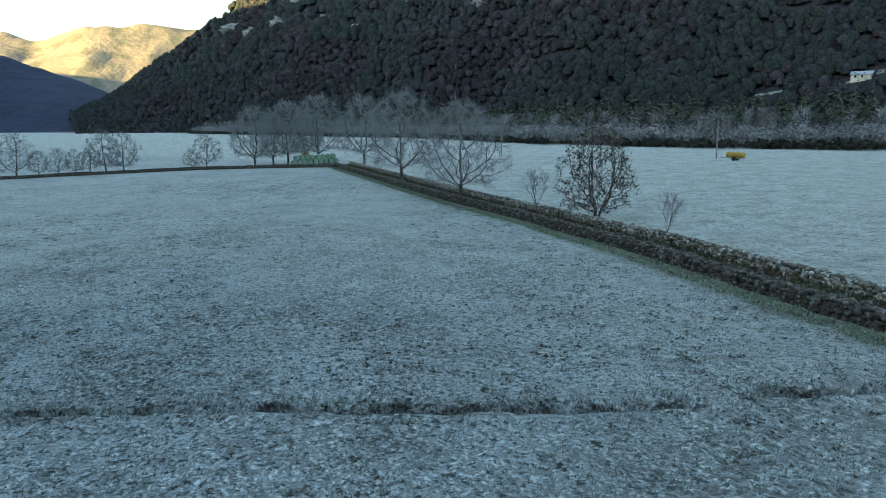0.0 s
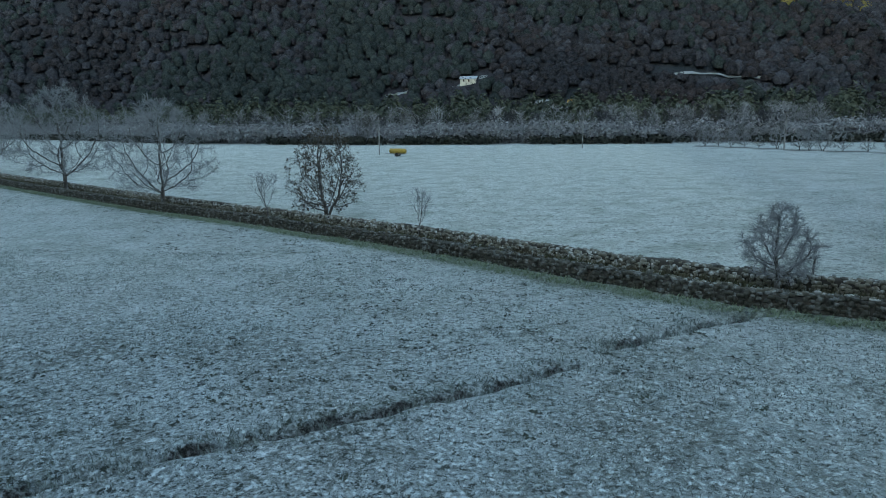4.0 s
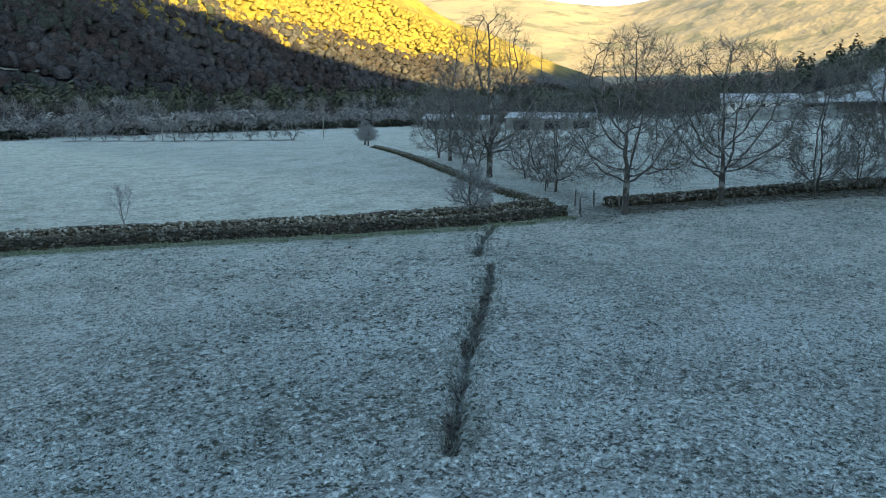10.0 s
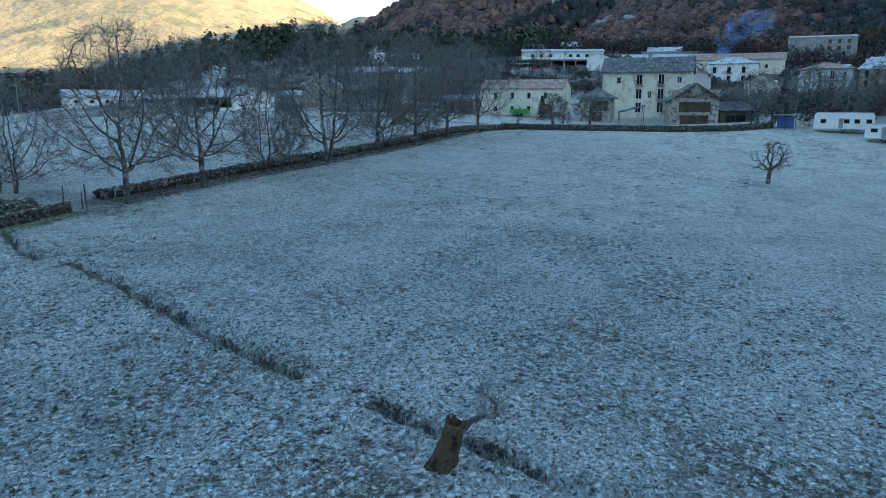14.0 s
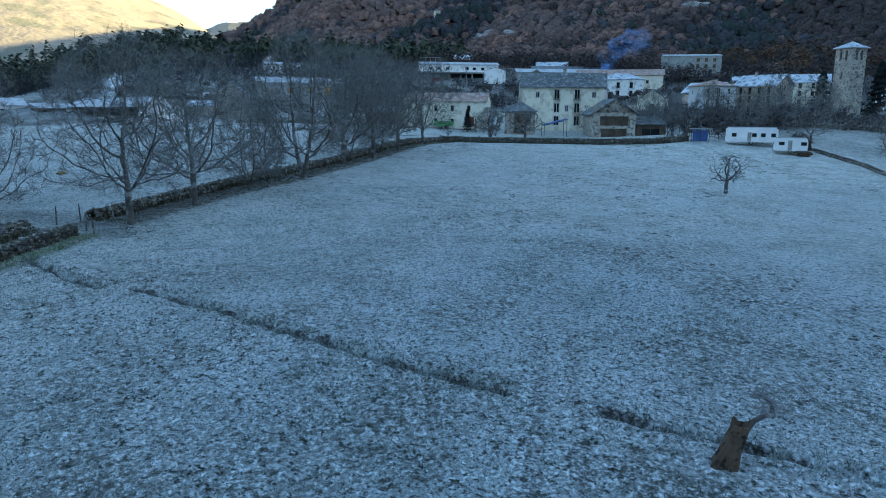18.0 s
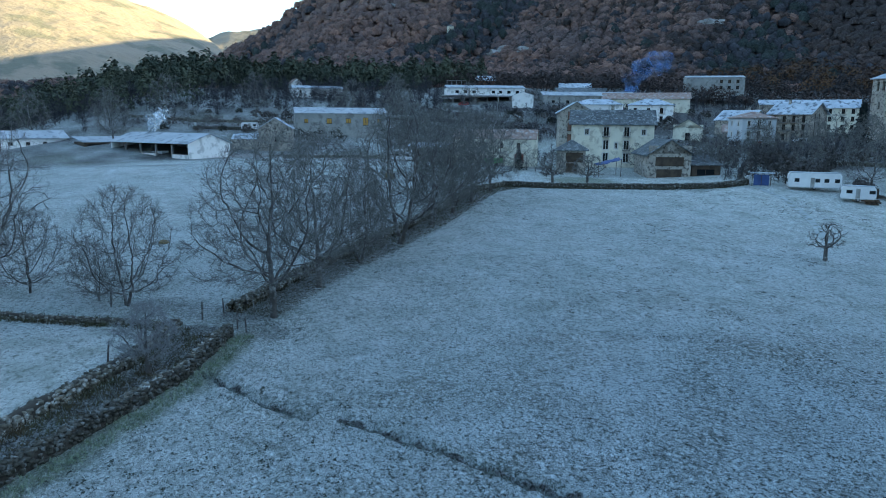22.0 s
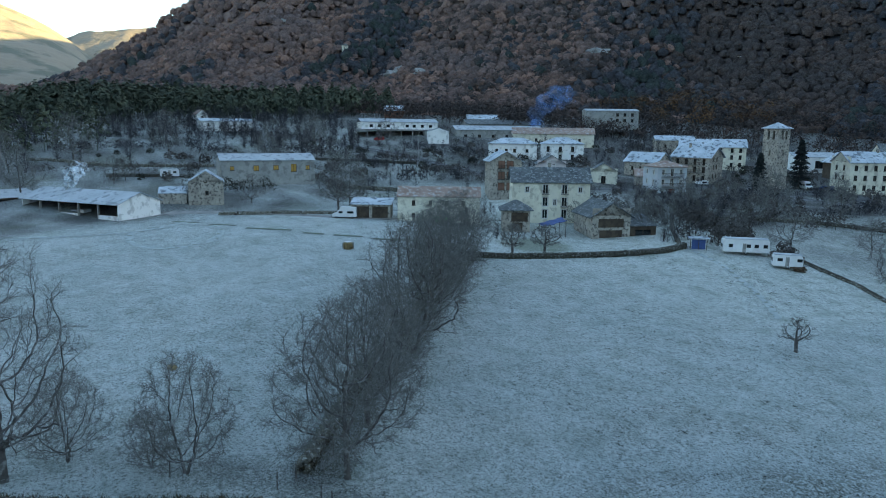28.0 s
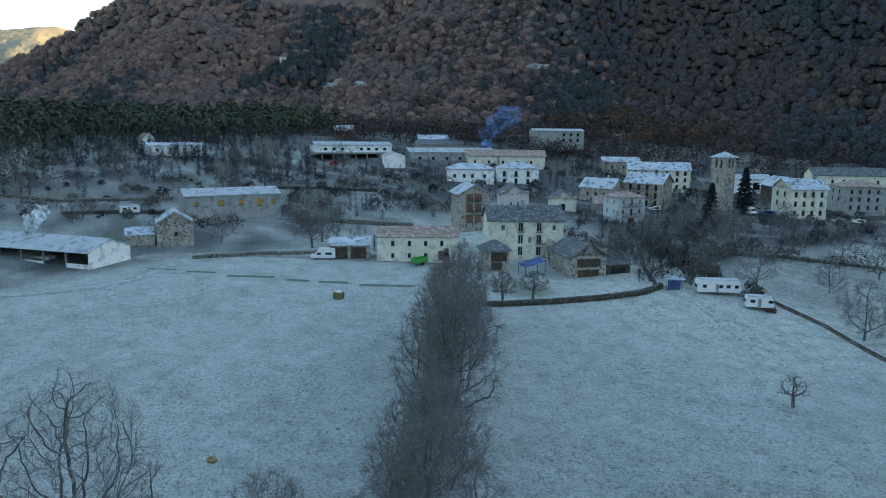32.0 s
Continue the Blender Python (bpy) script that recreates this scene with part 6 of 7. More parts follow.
def caravan(name, label, x, y, rz, L, W, H, wins, skirt=False):
    r = root_at(name, label, "caravan", x, y, rz)
    bm = bmesh.new()
    b = 0.45
    shell(bm, ((0.1, b), (L - 0.1, b), (L, b + 0.5), (L - 0.12, H - 0.25), (L - 0.45, H), (0.45, H), (0.12, H - 0.25), (0, b + 0.5)), W)
    part("body", bm, "white_paint", r)
    box_part("roof", "sheet_frost", r, (0.25, -W / 2 * 0.93, H + 0.004, L - 0.25, W / 2 * 0.93, H + 0.08))
    for u, w, z, h in wins:
        for s in (-1, 1):
            k = W / 2 * 0.985
            fr = box_part("window", "steel", r, (u - w / 2, s * k - 0.03, z, u + w / 2, s * k + 0.03, z + h))
            box_part("pane", "glass", fr, (u - w / 2 + 0.05, s * k - 0.04, z + 0.05, u + w / 2 - 0.05, s * k + 0.04, z + h - 0.05))
    for s, xx in ((-1, 0.03), (1, L - 0.03)):
        e = box_part("window", "steel", r, (xx - 0.05, -W * 0.33, 1.2, xx + 0.05, W * 0.33, 1.85))
        box_part("pane", "glass", e, (xx - 0.08, -W * 0.3, 1.25, xx + 0.08, W * 0.3, 1.8))
    k = W / 2
    box_part("door", "plaster_grey", r, (L * 0.42, -k - 0.012, 0.55, L * 0.42 + 0.62, -k + 0.05, 2.1))
    for s in (-1, 1):
        wheel(r, L * 0.5, s * (W / 2 - 0.25))
    box_part("drawbar", "steel", r, (L, -0.06, 0.42, L + 1.1, 0.06, 0.52), (L, -0.5, 0.44, L + 0.1, 0.5, 0.5))
    for xx in (0.4, L - 0.4):
        box_part("corner_leg", "steel", r, (xx, -W / 2 + 0.2, 0, xx + 0.08, -W / 2 + 0.28, 0.5))
    return r


caravan("mobile_home", "long white mobile home with a frosted roof beside the hedge", 71.8, -60.4, -128, 8.4, 2.6, 2.9, ((1.4, 0.8, 1.3, 0.7), (4.6, 0.8, 1.3, 0.7), (6.0, 0.8, 1.3, 0.7), (7.6, 0.8, 1.3, 0.7)))
caravan("touring_caravan", "small white touring caravan at the pasture edge", 61.6, -61.6, -135, 5.0, 2.2, 2.45, ((1.2, 0.9, 1.3, 0.6), (4.4, 0.9, 1.3, 0.6)))
caravan("touring_caravan", "white caravan parked in a frosted meadow", 189.2, 27.0, -95, 5.0, 2.2, 2.4, ((1.2, 0.9, 1.3, 0.6), (3.8, 0.9, 1.3, 0.6)))
aw = root_at("caravan_awning", "blue-grey awning porch beside a mobile home", "awning", 75.6, -56.2, -128)
for i in range(3):
    box_part("post", "timber", aw, (i * 1.5, 0, 0, i * 1.5 + 0.1, 0.1, 2.3))
box_part("sheet", "tarp", aw, (0.3, 0.15, 0.2, 2.8, 0.2, 2.1))
box_part("roof", "slate_frost", aw, (-0.3, -0.5, 2.3, 3.6, 2.3, 2.4))
wp = root_at("firewood_pile", "pile of split logs and boards beside a caravan", "wood pile", 58.2, -64.6, -60)
RW = random.Random(9)
for i in range(26):
    bm = bmesh.new()
    lathe(bm, ((0.13, -0.7), (0.14, 0.7)), 8, True)
    lg = part("log", bm, "heartwood", wp)
    lg.matrix_basis = Matrix.Translation((RW.uniform(-1.4, 1.4), RW.gauss(0, 0.25), 0.14 + 0.22 * (i // 9))) @ Euler((RW.gauss(0, 0.1), RW.gauss(0, 0.1), RW.gauss(0, 0.3))).to_matrix().to_4x4()
for i in range(2):
    bd = box_part("board", "timber", wp, (1.6 + 0.3 * i, -0.6, 0, 1.66 + 0.3 * i, 0.4, 1.7))
    bd.matrix_basis = Matrix.Rotation(-0.5, 4, 'Y')


def van(name, label, x, y, rz, L=5.6, W=2.0, H=2.6, body="white_paint", category="van"):
    r = root_at(name, label, category, x, y, rz)
    bm = bmesh.new()
    shell(bm, ((0, 0.35), (L, 0.35), (L, 1.0), (L - 0.9, 1.25), (L - 1.6, 1.95 if H > 2 else H), (L - 1.9, H), (0.1, H), (0, 1.2)), W)
    part("body", bm, body, r)
    k = W / 2 * 0.97
    hw = min(H - 0.75, 1.15)
    for s in (-1, 1):
        box_part("side_window", "glass", r, (L - 2.4, s * k - 0.03, hw, L - 1.5, s * k + 0.03, hw + 0.5))
        box_part("side_window", "glass", r, (0.7, s * k - 0.03, hw, 2.2, s * k + 0.03, hw + 0.5))
        for xx in (0.95, L - 0.95):
            wheel(r, xx, s * (W / 2 - 0.12))
        box_part("headlight", "glass", r, (L - 0.06, s * 0.65 - 0.15, 0.72, L + 0.02, s * 0.65 + 0.15, 0.9))
    bm = bmesh.new()
    zt = min(1.9, H - 0.1)
    v = [bm.verts.new(p) for p in ((L - 0.86, -0.8, 1.3), (L - 0.86, 0.8, 1.3), (L - 1.52, 0.76, zt), (L - 1.52, -0.76, zt), (L - 0.80, -0.8, 1.33), (L - 0.80, 0.8, 1.33), (L - 1.46, 0.76, zt + 0.03), (L - 1.46, -0.76, zt + 0.03))]
    for f in ((0, 1, 2, 3), (7, 6, 5, 4), (0, 4, 5, 1), (1, 5, 6, 2), (2, 6, 7, 3), (3, 7, 4, 0)):
        bm.faces.new([v[i] for i in f])
    part("windscreen", bm, "glass", r)
    box_part("bumper", "rubber", r, (L - 0.05, -W / 2 + 0.1, 0.36, L + 0.08, W / 2 - 0.1, 0.58))
    return r


van("camper_van", "white camper van parked before the cart shed", 130.6, -8.8, 60)
van("white_van", "white van parked beside the church tower", 124.0, -156.0, 150, 5.4, 2.0, 2.5)
for x, y, rz, c, lab in ((146, -128, 60, "plaster_grey", "grey car parked in the village"), (142, -134, 75, "white_paint", "white car parked in the village"), (118, -163, 20, "tarp", "blue car parked before a stone house"), (96, -178, 30, "white_paint", "white car on the village square"), (90, -184, 30, "plaster_grey", "silver car on the village square"), (100, -173, 30, "plaster_grey", "grey car on the village square")):
    van("car", lab, x, y, rz, 4.1, 1.75, 1.5, c, "car")
van("red_car", "small red vehicle before the factory", 240.5, -62, 75, 4.0, 1.75, 1.6, "red_paint", "car")


def trailer(name, label, x, y, rz, paint, tank=False):
    r = root_at(name, label, "trailer", x, y, rz)
    if tank:
        bm = bmesh.new()
        lathe(bm, ((0.32, -1.9), (0.53, -1.75), (0.56, 0), (0.53, 1.75), (0.32, 1.9)), 18, True, (0, 0, 1.2))
        part("tank", bm, paint, r)
    else:
        box_part("hopper", paint, r, (-0.9, -1.9, 0.75, 0.9, 1.9, 0.85), (-0.95, -1.9, 0.85, -0.87, 1.9, 1.75), (0.87, -1.9, 0.85, 0.95, 1.9, 1.75), (-0.87, -1.95, 0.85, 0.87, -1.87, 1.75), (-0.87, 1.87, 0.85, 0.87, 1.95, 1.75))
    box_part("chassis", "steel", r, (-0.5, -1.8, 0.5, -0.4, 2.9, 0.62), (0.4, -1.8, 0.5, 0.5, 2.9, 0.62), (-0.5, 2.8, 0.5, 0.5, 2.9, 0.62))
    for s in (-1, 1):
        w = new("wheel_mount")
        w.parent = r
        bm = bmesh.new()
        lathe(bm, ((0.2, s * 0.85 - 0.12), (0.42, s * 0.85 - 0.12), (0.45, s * 0.85), (0.42, s * 0.85 + 0.12), (0.2, s * 0.85 + 0.12)), 16, False)
        wh = part("wheel", bm, "rubber", r)
        wh.matrix_basis = Matrix.Translation((0, 0, 0.45)) @ Matrix.Rotation(math.pi / 2, 4, 'Y')
        bpy.data.objects.remove(w)
    return r


trailer("green_trailer", "bright green farm trailer before the long farmhouse", 117.6, -23.5, 20, "green_paint")
trailer("slurry_tanker", "yellow slurry tanker in the frosted pasture", -32.5, 153.5, 85, "yellow_paint", True)
trailer("yellow_machine", "yellow farm machine behind wrapped bundles", -130.7, 122.9, 70, "yellow_paint", True)

bale = root_at("hay_feeder", "round straw bundle in a dark feeder ring", "hay feeder", 102.2, 3.8)
bm = bmesh.new()
lathe(bm, ((0.85, 0), (0.9, 0.5), (0.88, 1.15), (0.6, 1.3)), 18)
part("straw_bale", bm, "straw", bale)
for i in range(12):
    a = i * math.pi / 6
    box_part("bar", "timber", bale, (1.0 * math.cos(a) - 0.03, 1.0 * math.sin(a) - 0.03, 0, 1.0 * math.cos(a) + 0.03, 1.0 * math.sin(a) + 0.03, 1.2))
box_part("lid", "white_paint", bale, (-0.7, -0.5, 1.32, 0.6, 0.5, 1.42))
M["wrap"] = rough_mat("pale_green_film", (0.13, 0.23, 0.15), (0.25, 0.37, 0.28), 1.0, 5, 0.35, bump_d=0.02)
bm = bmesh.new()
lathe(bm, ((0.35, -0.6), (0.56, -0.55), (0.62, -0.3), (0.62, 0.3), (0.56, 0.55), (0.35, 0.6)), 16, True)
me = bpy.data.meshes.new("wrapped_bale")
bm.to_mesh(me)
bm.free()
me.materials.append(M["wrap"])
for cx, cy, ux, uy, n in ((-108.8, 114.3, -0.28, -0.96, 9), (-392, 176, -0.9, 0.4, 8)):
    for row in range(2):
        for i in range(n - row):
            x, y = cx + ux * 1.25 * (i + row * 0.5) * 1.0, cy + uy * 1.25 * (i + row * 0.5)
            ob = new("wrapped_bale", me)
            ob.matrix_basis = Matrix.Translation((x + RW.gauss(0, 0.05), y + RW.gauss(0, 0.05), gz(x, y) + 0.62 + 1.05 * row)) @ Matrix.Rotation(math.atan2(uy, ux) + RW.gauss(0, 0.08), 4, 'Z')
            tagged(ob, "pale green film-wrapped bale in a stack by the wall", "bale", "stacked wrapped bales")


def stump():
    """A leaning broken trunk with a ragged rim and one crooked living limb."""
    r = root_at("tree_stump", "leaning broken old trunk with one crooked frosted limb", "stump", -15.6, 10.7)
    bm = bmesh.new()
    seg = 28
    lean = Vector((-0.10, -0.30, 0))
    rings = []
    for k, (rad, h) in enumerate(((0.46, -0.2), (0.40, 0.08), (0.34, 0.3), (0.30, 0.6), (0.285, 0.9), (0.28, 1.15), (0.285, 1.34))):
        ring = []
        for i in range(seg):
            a = 2 * math.pi * i / seg
            w = rad * (1 + 0.13 * math.sin(4 * a + 1) * (1.5 - 0.17 * k) + 0.06 * math.sin(9 * a + k) + 0.05 * math.sin(15 * a + 2 * k))
            top = 0.12 * math.sin(2 * a) + 0.08 * math.sin(5 * a + 2) + 0.05 * math.sin(11 * a) if k == 6 else 0
            ring.append(bm.verts.new((w * math.cos(a) + lean.x * h, w * math.sin(a) + lean.y * h, h + top)))
        rings.append(ring)
    for rad, h in ((0.22, 1.30), (0.18, 1.18), (0.10, 1.1)):
        rings.append([bm.verts.new((rad * math.cos(2 * math.pi * i / seg) + lean.x * h, rad * math.sin(2 * math.pi * i / seg) + lean.y * h, h)) for i in range(seg)])
    for a, b in zip(rings, rings[1:]):
        for i in range(seg):
            bm.faces.new([a[i], a[(i + 1) % seg], b[(i + 1) % seg], b[i]])
    bm.faces.new(rings[-1])
    part("trunk", bm, "heartwood", r)
    rng = random.Random(4)
    pts = [Vector((-0.12, -0.55, 1.05)), Vector((-0.18, -0.80, 1.38)), Vector((-0.22, -1.15, 1.52)), Vector((-0.18, -1.45, 1.46)), Vector((-0.05, -1.50, 1.75)), Vector((0.05, -1.25, 2.0)), Vector((0.10, -0.95, 2.1))]
    rad = (0.10, 0.08, 0.075, 0.085, 0.045, 0.03, 0.018)
    v, f = tubes([(*p, *q, a, b) for p, q, a, b in zip(pts, pts[1:], rad, rad[1:])], 8)
    mesh_obj("limb", v, f, M["bark"], r, smooth=True)
    thin = []
    for i in range(60):
        p = pts[rng.randrange(2, 7)].lerp(pts[rng.randrange(3, 7)], 0.5 * rng.random())
        d = Vector((rng.gauss(0, 0.7), rng.gauss(0, 0.8), rng.gauss(0.35, 0.6))).normalized() * rng.uniform(0.3, 0.75)
        m_ = p + d * 0.5 + Vector((rng.gauss(0, 0.05), rng.gauss(0, 0.05), 0.06))
        thin += [(*p, *m_, 0.012, 0.009), (*m_, *(p + d), 0.009, 0.004)]
        for _ in range(3):
            e = m_ + Vector((rng.gauss(0, 1), rng.gauss(0, 1), rng.gauss(0.3, 0.8))).normalized() * rng.uniform(0.12, 0.3)
            thin.append((*m_, *e, 0.007, 0.003))
    v, f = tubes(thin, 3)
    mesh_obj("spray", v, f, M["twig_frost"], r, label="frosted crooked twigs")


stump()
pl = root_at("dead_stick", "frosted pale stick lying in the grass", "stick", -18.3, 8.6, -35)
v, f = tubes([(-0.8, 0, 0.06, 0.1, 0.05, 0.09, 0.03, 0.028), (0.1, 0.05, 0.09, 0.9, -0.03, 0.07, 0.028, 0.015)], 6)
mesh_obj("stem", v, f, M["twig_frost"], pl)

# fence posts by the gateway
for x, y, h in ((25.3, 34.0, 1.3), (24.6, 33.4, 1.1), (28.7, 34.9, 1.4), (29.0, 32.6, 1.2), (28.2, 36.5, 1.4), (31.4, 31.0, 1.2), (20.5, 42.2, 1.5), (24.8, 40.6, 1.3), (33.2, 43.5, 1.2), (47.5, 18.0, 1.3), (66.5, 3.2, 1.3)):
    fp = root_at("fence_post", "weathered grey fence post by the stone wall", "post", x, y, RW.uniform(0, 90), group="gateway posts")
    bm = bmesh.new()
    lathe(bm, ((0.065, -0.3), (0.06, h * 0.6), (0.05, h), (0.02, h + 0.06)), 8)
    part("stake", bm, "bark", fp)
    fp.rotation_euler.x += RW.gauss(0, 0.08)

hay = root_at("hay_heap", "small yellow heap of old hay in the frost", "hay", 54.3, 40.7)
bm = bmesh.new()
bmesh.ops.create_icosphere(bm, subdivisions=3, radius=1)
for v in bm.verts:
    k = 1 + 0.35 * noise.noise(v.co * 2.0)
    v.co = Vector((v.co.x * 0.7 * k, v.co.y * 0.5 * k, v.co.z * 0.32 * k))
part("heap", bm, "straw", hay)

# power line behind the north pasture
POLES = ((-175, 195), (-88, 150), (-38.7, 160), (6.7, 184), (50.2, 171), (88, 158), (140, 128), (190, 108))


def power_pole(x, y, h=8.5):
    p = root_at("power_pole", "tall grey timber power pole with a crossarm", "power pole", x, y, 10, group="power line")
    bm = bmesh.new()
    lathe(bm, ((0.16, -0.5), (0.14, h * 0.5), (0.10, h)), 8)
    part("pole", bm, "concrete", p)
    box_part("crossarm", "timber", p, (-0.9, -0.06, h - 0.5, 0.9, 0.06, h - 0.36))
    for o in (-0.8, 0, 0.8):
        bm = bmesh.new()
        lathe(bm, ((0.05, h - 0.36), (0.07, h - 0.25), (0.04, h - 0.12)), 8, off=(o, 0, 0))
        part("insulator", bm, "white_paint", p)
    return p


for x, y in POLES:
    power_pole(x, y)
for x, y in ((244, 42), (212, 66), (222, -30), (205, -60)):
    power_pole(x, y, 9.5)
for o in (-0.8, 0.8):
    segs = []
    for (ax, ay), (bx, by) in zip(POLES, POLES[1:]):
        za, zb = gz(ax, ay) + 8.4, gz(bx, by) + 8.4
        pts = [(ax + (bx - ax) * f, ay + (by - ay) * f + o, za + (zb - za) * f - 4.0 * f * (1 - f) * 0.9) for f in np.linspace(0, 1, 9)]
        segs += [(*p, *q, 0.018, 0.018) for p, q in zip(pts, pts[1:])]
    v, f = tubes(segs, 3)
    tagged(mesh_obj("power_cable", v, f, M["rubber"]), "sagging dark cable between power poles", "cable", "power line")


# roads and yards
def strip(name, label, pts, width, material, lift=0.06, kind="structure"):
    v, f = [], []
    pl = along(pts, 2.0) + [(*pts[-1], along(pts, 2.0)[-1][2])]
    for x, y, a in pl:
        for k in (-0.5, -0.17, 0.17, 0.5):
            px, py = x - math.sin(a) * k * width, y + math.cos(a) * k * width
            v.append((px, py, gz(px, py) + lift))
    for i in range(len(pl) - 1):
        for j in range(3):
            f.append((i * 4 + j, (i + 1) * 4 + j, (i + 1) * 4 + j + 1, i * 4 + j + 1))
    return tagged(mesh_obj(name, v, f, M[material], smooth=True), label, "road", kind=kind)


strip("road_upper", "grey frosted village road", ((262, -20), (240, -42), (222, -53), (200, -61), (177, -68), (162, -78), (142, -88), (136, -104), (140, -122), (132, -138), (108, -136), (84, -142), (60, -160)), 5.0, "asphalt")
strip("road_square", "dark frosted yard beside the church", ((118, -150), (100, -156), (84, -166)), 14, "asphalt", 0.1)
strip("track_barn", "bare farm track beside the barns", ((150, 38), (152, 28), (150, 17), (140, 2), (133, -6), (122, -22), (112, -34)), 3.2, "concrete", 0.05)
rail = root_at("guard_rail", "galvanised guard rail beside the road", "guard rail", 222, -50.5)
for i in range(23):
    k = i / 22
    x, y = 222 - 46 * k - 222, -50.5 - 14.5 * k + 50.5
    z = gz(222 + x, -50.5 + y) - gz(222, -50.5)
    box_part("post", "steel", rail, (x - 0.06, y - 0.06, z - 0.2, x + 0.06, y + 0.06, z + 0.75))
    if i < 22:
        x2, y2 = -46 * (i + 1) / 22, -14.5 * (i + 1) / 22
        z2 = gz(222 + x2, -50.5 + y2) - gz(222, -50.5)
        v, f = tubes([(x, y, z + 0.62, x2, y2, z2 + 0.62, 0.16, 0.16)], 4)
        mesh_obj("beam", v, f, M["steel"], rail)
for i, (nm, pts, hh) in enumerate((("wall_terrace_a", ((146, 19), (143.5, 6), (137, -12)), 0.9), ("wall_terrace_b", ((192, 40), (190, 22), (186, 14)), 1.0), ("wall_terrace_c", ((172, -16), (166, -32), (158, -46)), 1.3), ("wall_terrace_d", ((212, -20), (208, -40), (198, -56)), 1.0), ("wall_orchard", ((222, 60), (205, 40), (203, 10)), 0.9), ("wall_lane_village", ((79, -57), (90, -66), (108, -84), (122, -96)), 0.5), ("wall_meadow", ((92, -82), (80, -100), (62, -122)), 0.9))):
    dry_wall(nm, "grey dry-stone terrace wall in the village", pts, hh, 0.6, 80 + i, 0, 0.6)

# sunken grassy pits in a row, the ring worn by animals, and tracks in the frost
M["worn_frost"] = rough_mat("worn_frosted_grass", (0.27, 0.315, 0.305), (0.40, 0.445, 0.44), 0.6, 3.0, c3=(0.19, 0.21, 0.18), c3_scale=0.9, bump_d=0.03)
M["pit_edge"] = rough_mat("pit_rim", (0.06, 0.07, 0.06), (0.22, 0.25, 0.24), 0.7, 4.0, c3=(0.07, 0.08, 0.06), c3_scale=1.1, bump_d=0.04)
M["pit_grass"] = rough_mat("pit_grass", (0.07, 0.10, 0.055), (0.17, 0.22, 0.16), 0.8, 5.0, bump_d=0.05)
for p, q in (((139.2, 30.1), (135.3, 25.3)), ((132.6, 23.8), (128.7, 18.9)), ((124.6, 17.8), (120.3, 9.4)), ((117.5, 8.0), (115.1, 4.2)), ((114.0, 2.6), (111.0, -2.5)), ((108.8, -3.8), (103.7, -13.9))):
    strip("pit_edge", "bare edge of a grassy pit in the pasture", (p, q), 1.35, "pit_edge", 0.05)
    a_ = math.atan2(q[1] - p[1], q[0] - p[0])
    ex, ey = math.cos(a_) * 0.35, math.sin(a_) * 0.35
    strip("pit_grass", "green grass in a shallow pit", ((p[0] + ex + 0.25, p[1] + ey), (q[0] - ex + 0.25, q[1] - ey)), 0.75, "pit_grass", 0.07)
ring = [(122.5 + 10.6 * math.cos(a) - 2.5 * math.sin(a), 31.5 + 8.6 * math.sin(a)) for a in np.linspace(0, 6.283, 33)]
strip("worn_ring", "ring trodden into the frosted pasture", ring, 1.3, "worn_frost", 0.05)
strip("barn_track", "trodden track past the open barn", ((128.6, 60), (126.2, 46.2), (126.8, 38.6), (131.9, 32.7), (140.1, 25.8), (150, 16)), 2.0, "worn_frost", 0.055)
strip("caravan_track", "trodden track towards the caravans", ((78, -58), (75.1, -56.6), (65.5, -53.7), (55.4, -48.0), (47.9, -43.1), (42, -38)), 1.1, "worn_frost", 0.05)

M["clearing"] = rough_mat("frosted_clearing", (0.18, 0.20, 0.20), (0.32, 0.35, 0.35), 0.05, 0.8, c3=(0.14, 0.16, 0.12), c3_scale=0.15, bump_d=0.1)
# clearings and cabins on the northern slope
for nm, (x, y, w, d) in zip(("clearing_a", "clearing_b", "clearing_c", "clearing_d", "clearing_e"), CLEARINGS):
    v = []
    for i in range(13):
        for j in range(5):
            px, py = x + (i / 12 - 0.5) * w, y + (i / 12 - 0.5) * w * 0.25 + (j / 4 - 0.5) * d * (1 + 0.35 * math.sin(i * 1.3 + x))
            v.append((px, py, surf(NORTH, px, py) + 0.5))
    tagged(mesh_obj(nm, v, grid_faces(13, 5), M["clearing"], smooth=True), "frosted forest clearing on the slope", "clearing", kind="structure")
house("hillside_cabin", "pale cabin in a frosted clearing", -66, 409, 0, 9, 6, 2.8, 1.4, "plaster_cream", "slate_frost", z=surf(NORTH, -62, 411) - 0.5, wins=grid_wins((2, 5), (1.2,)), category="cabin")
house("yellow_cabin", "small yellow cabin in a frosted clearing", -4, 385.0, 0, 4.5, 4, 2.6, 1.2, "ochre", "ochre", z=surf(NORTH, -2, 386) - 0.3, wins=grid_wins((2,), (1.0,)), category="cabin")


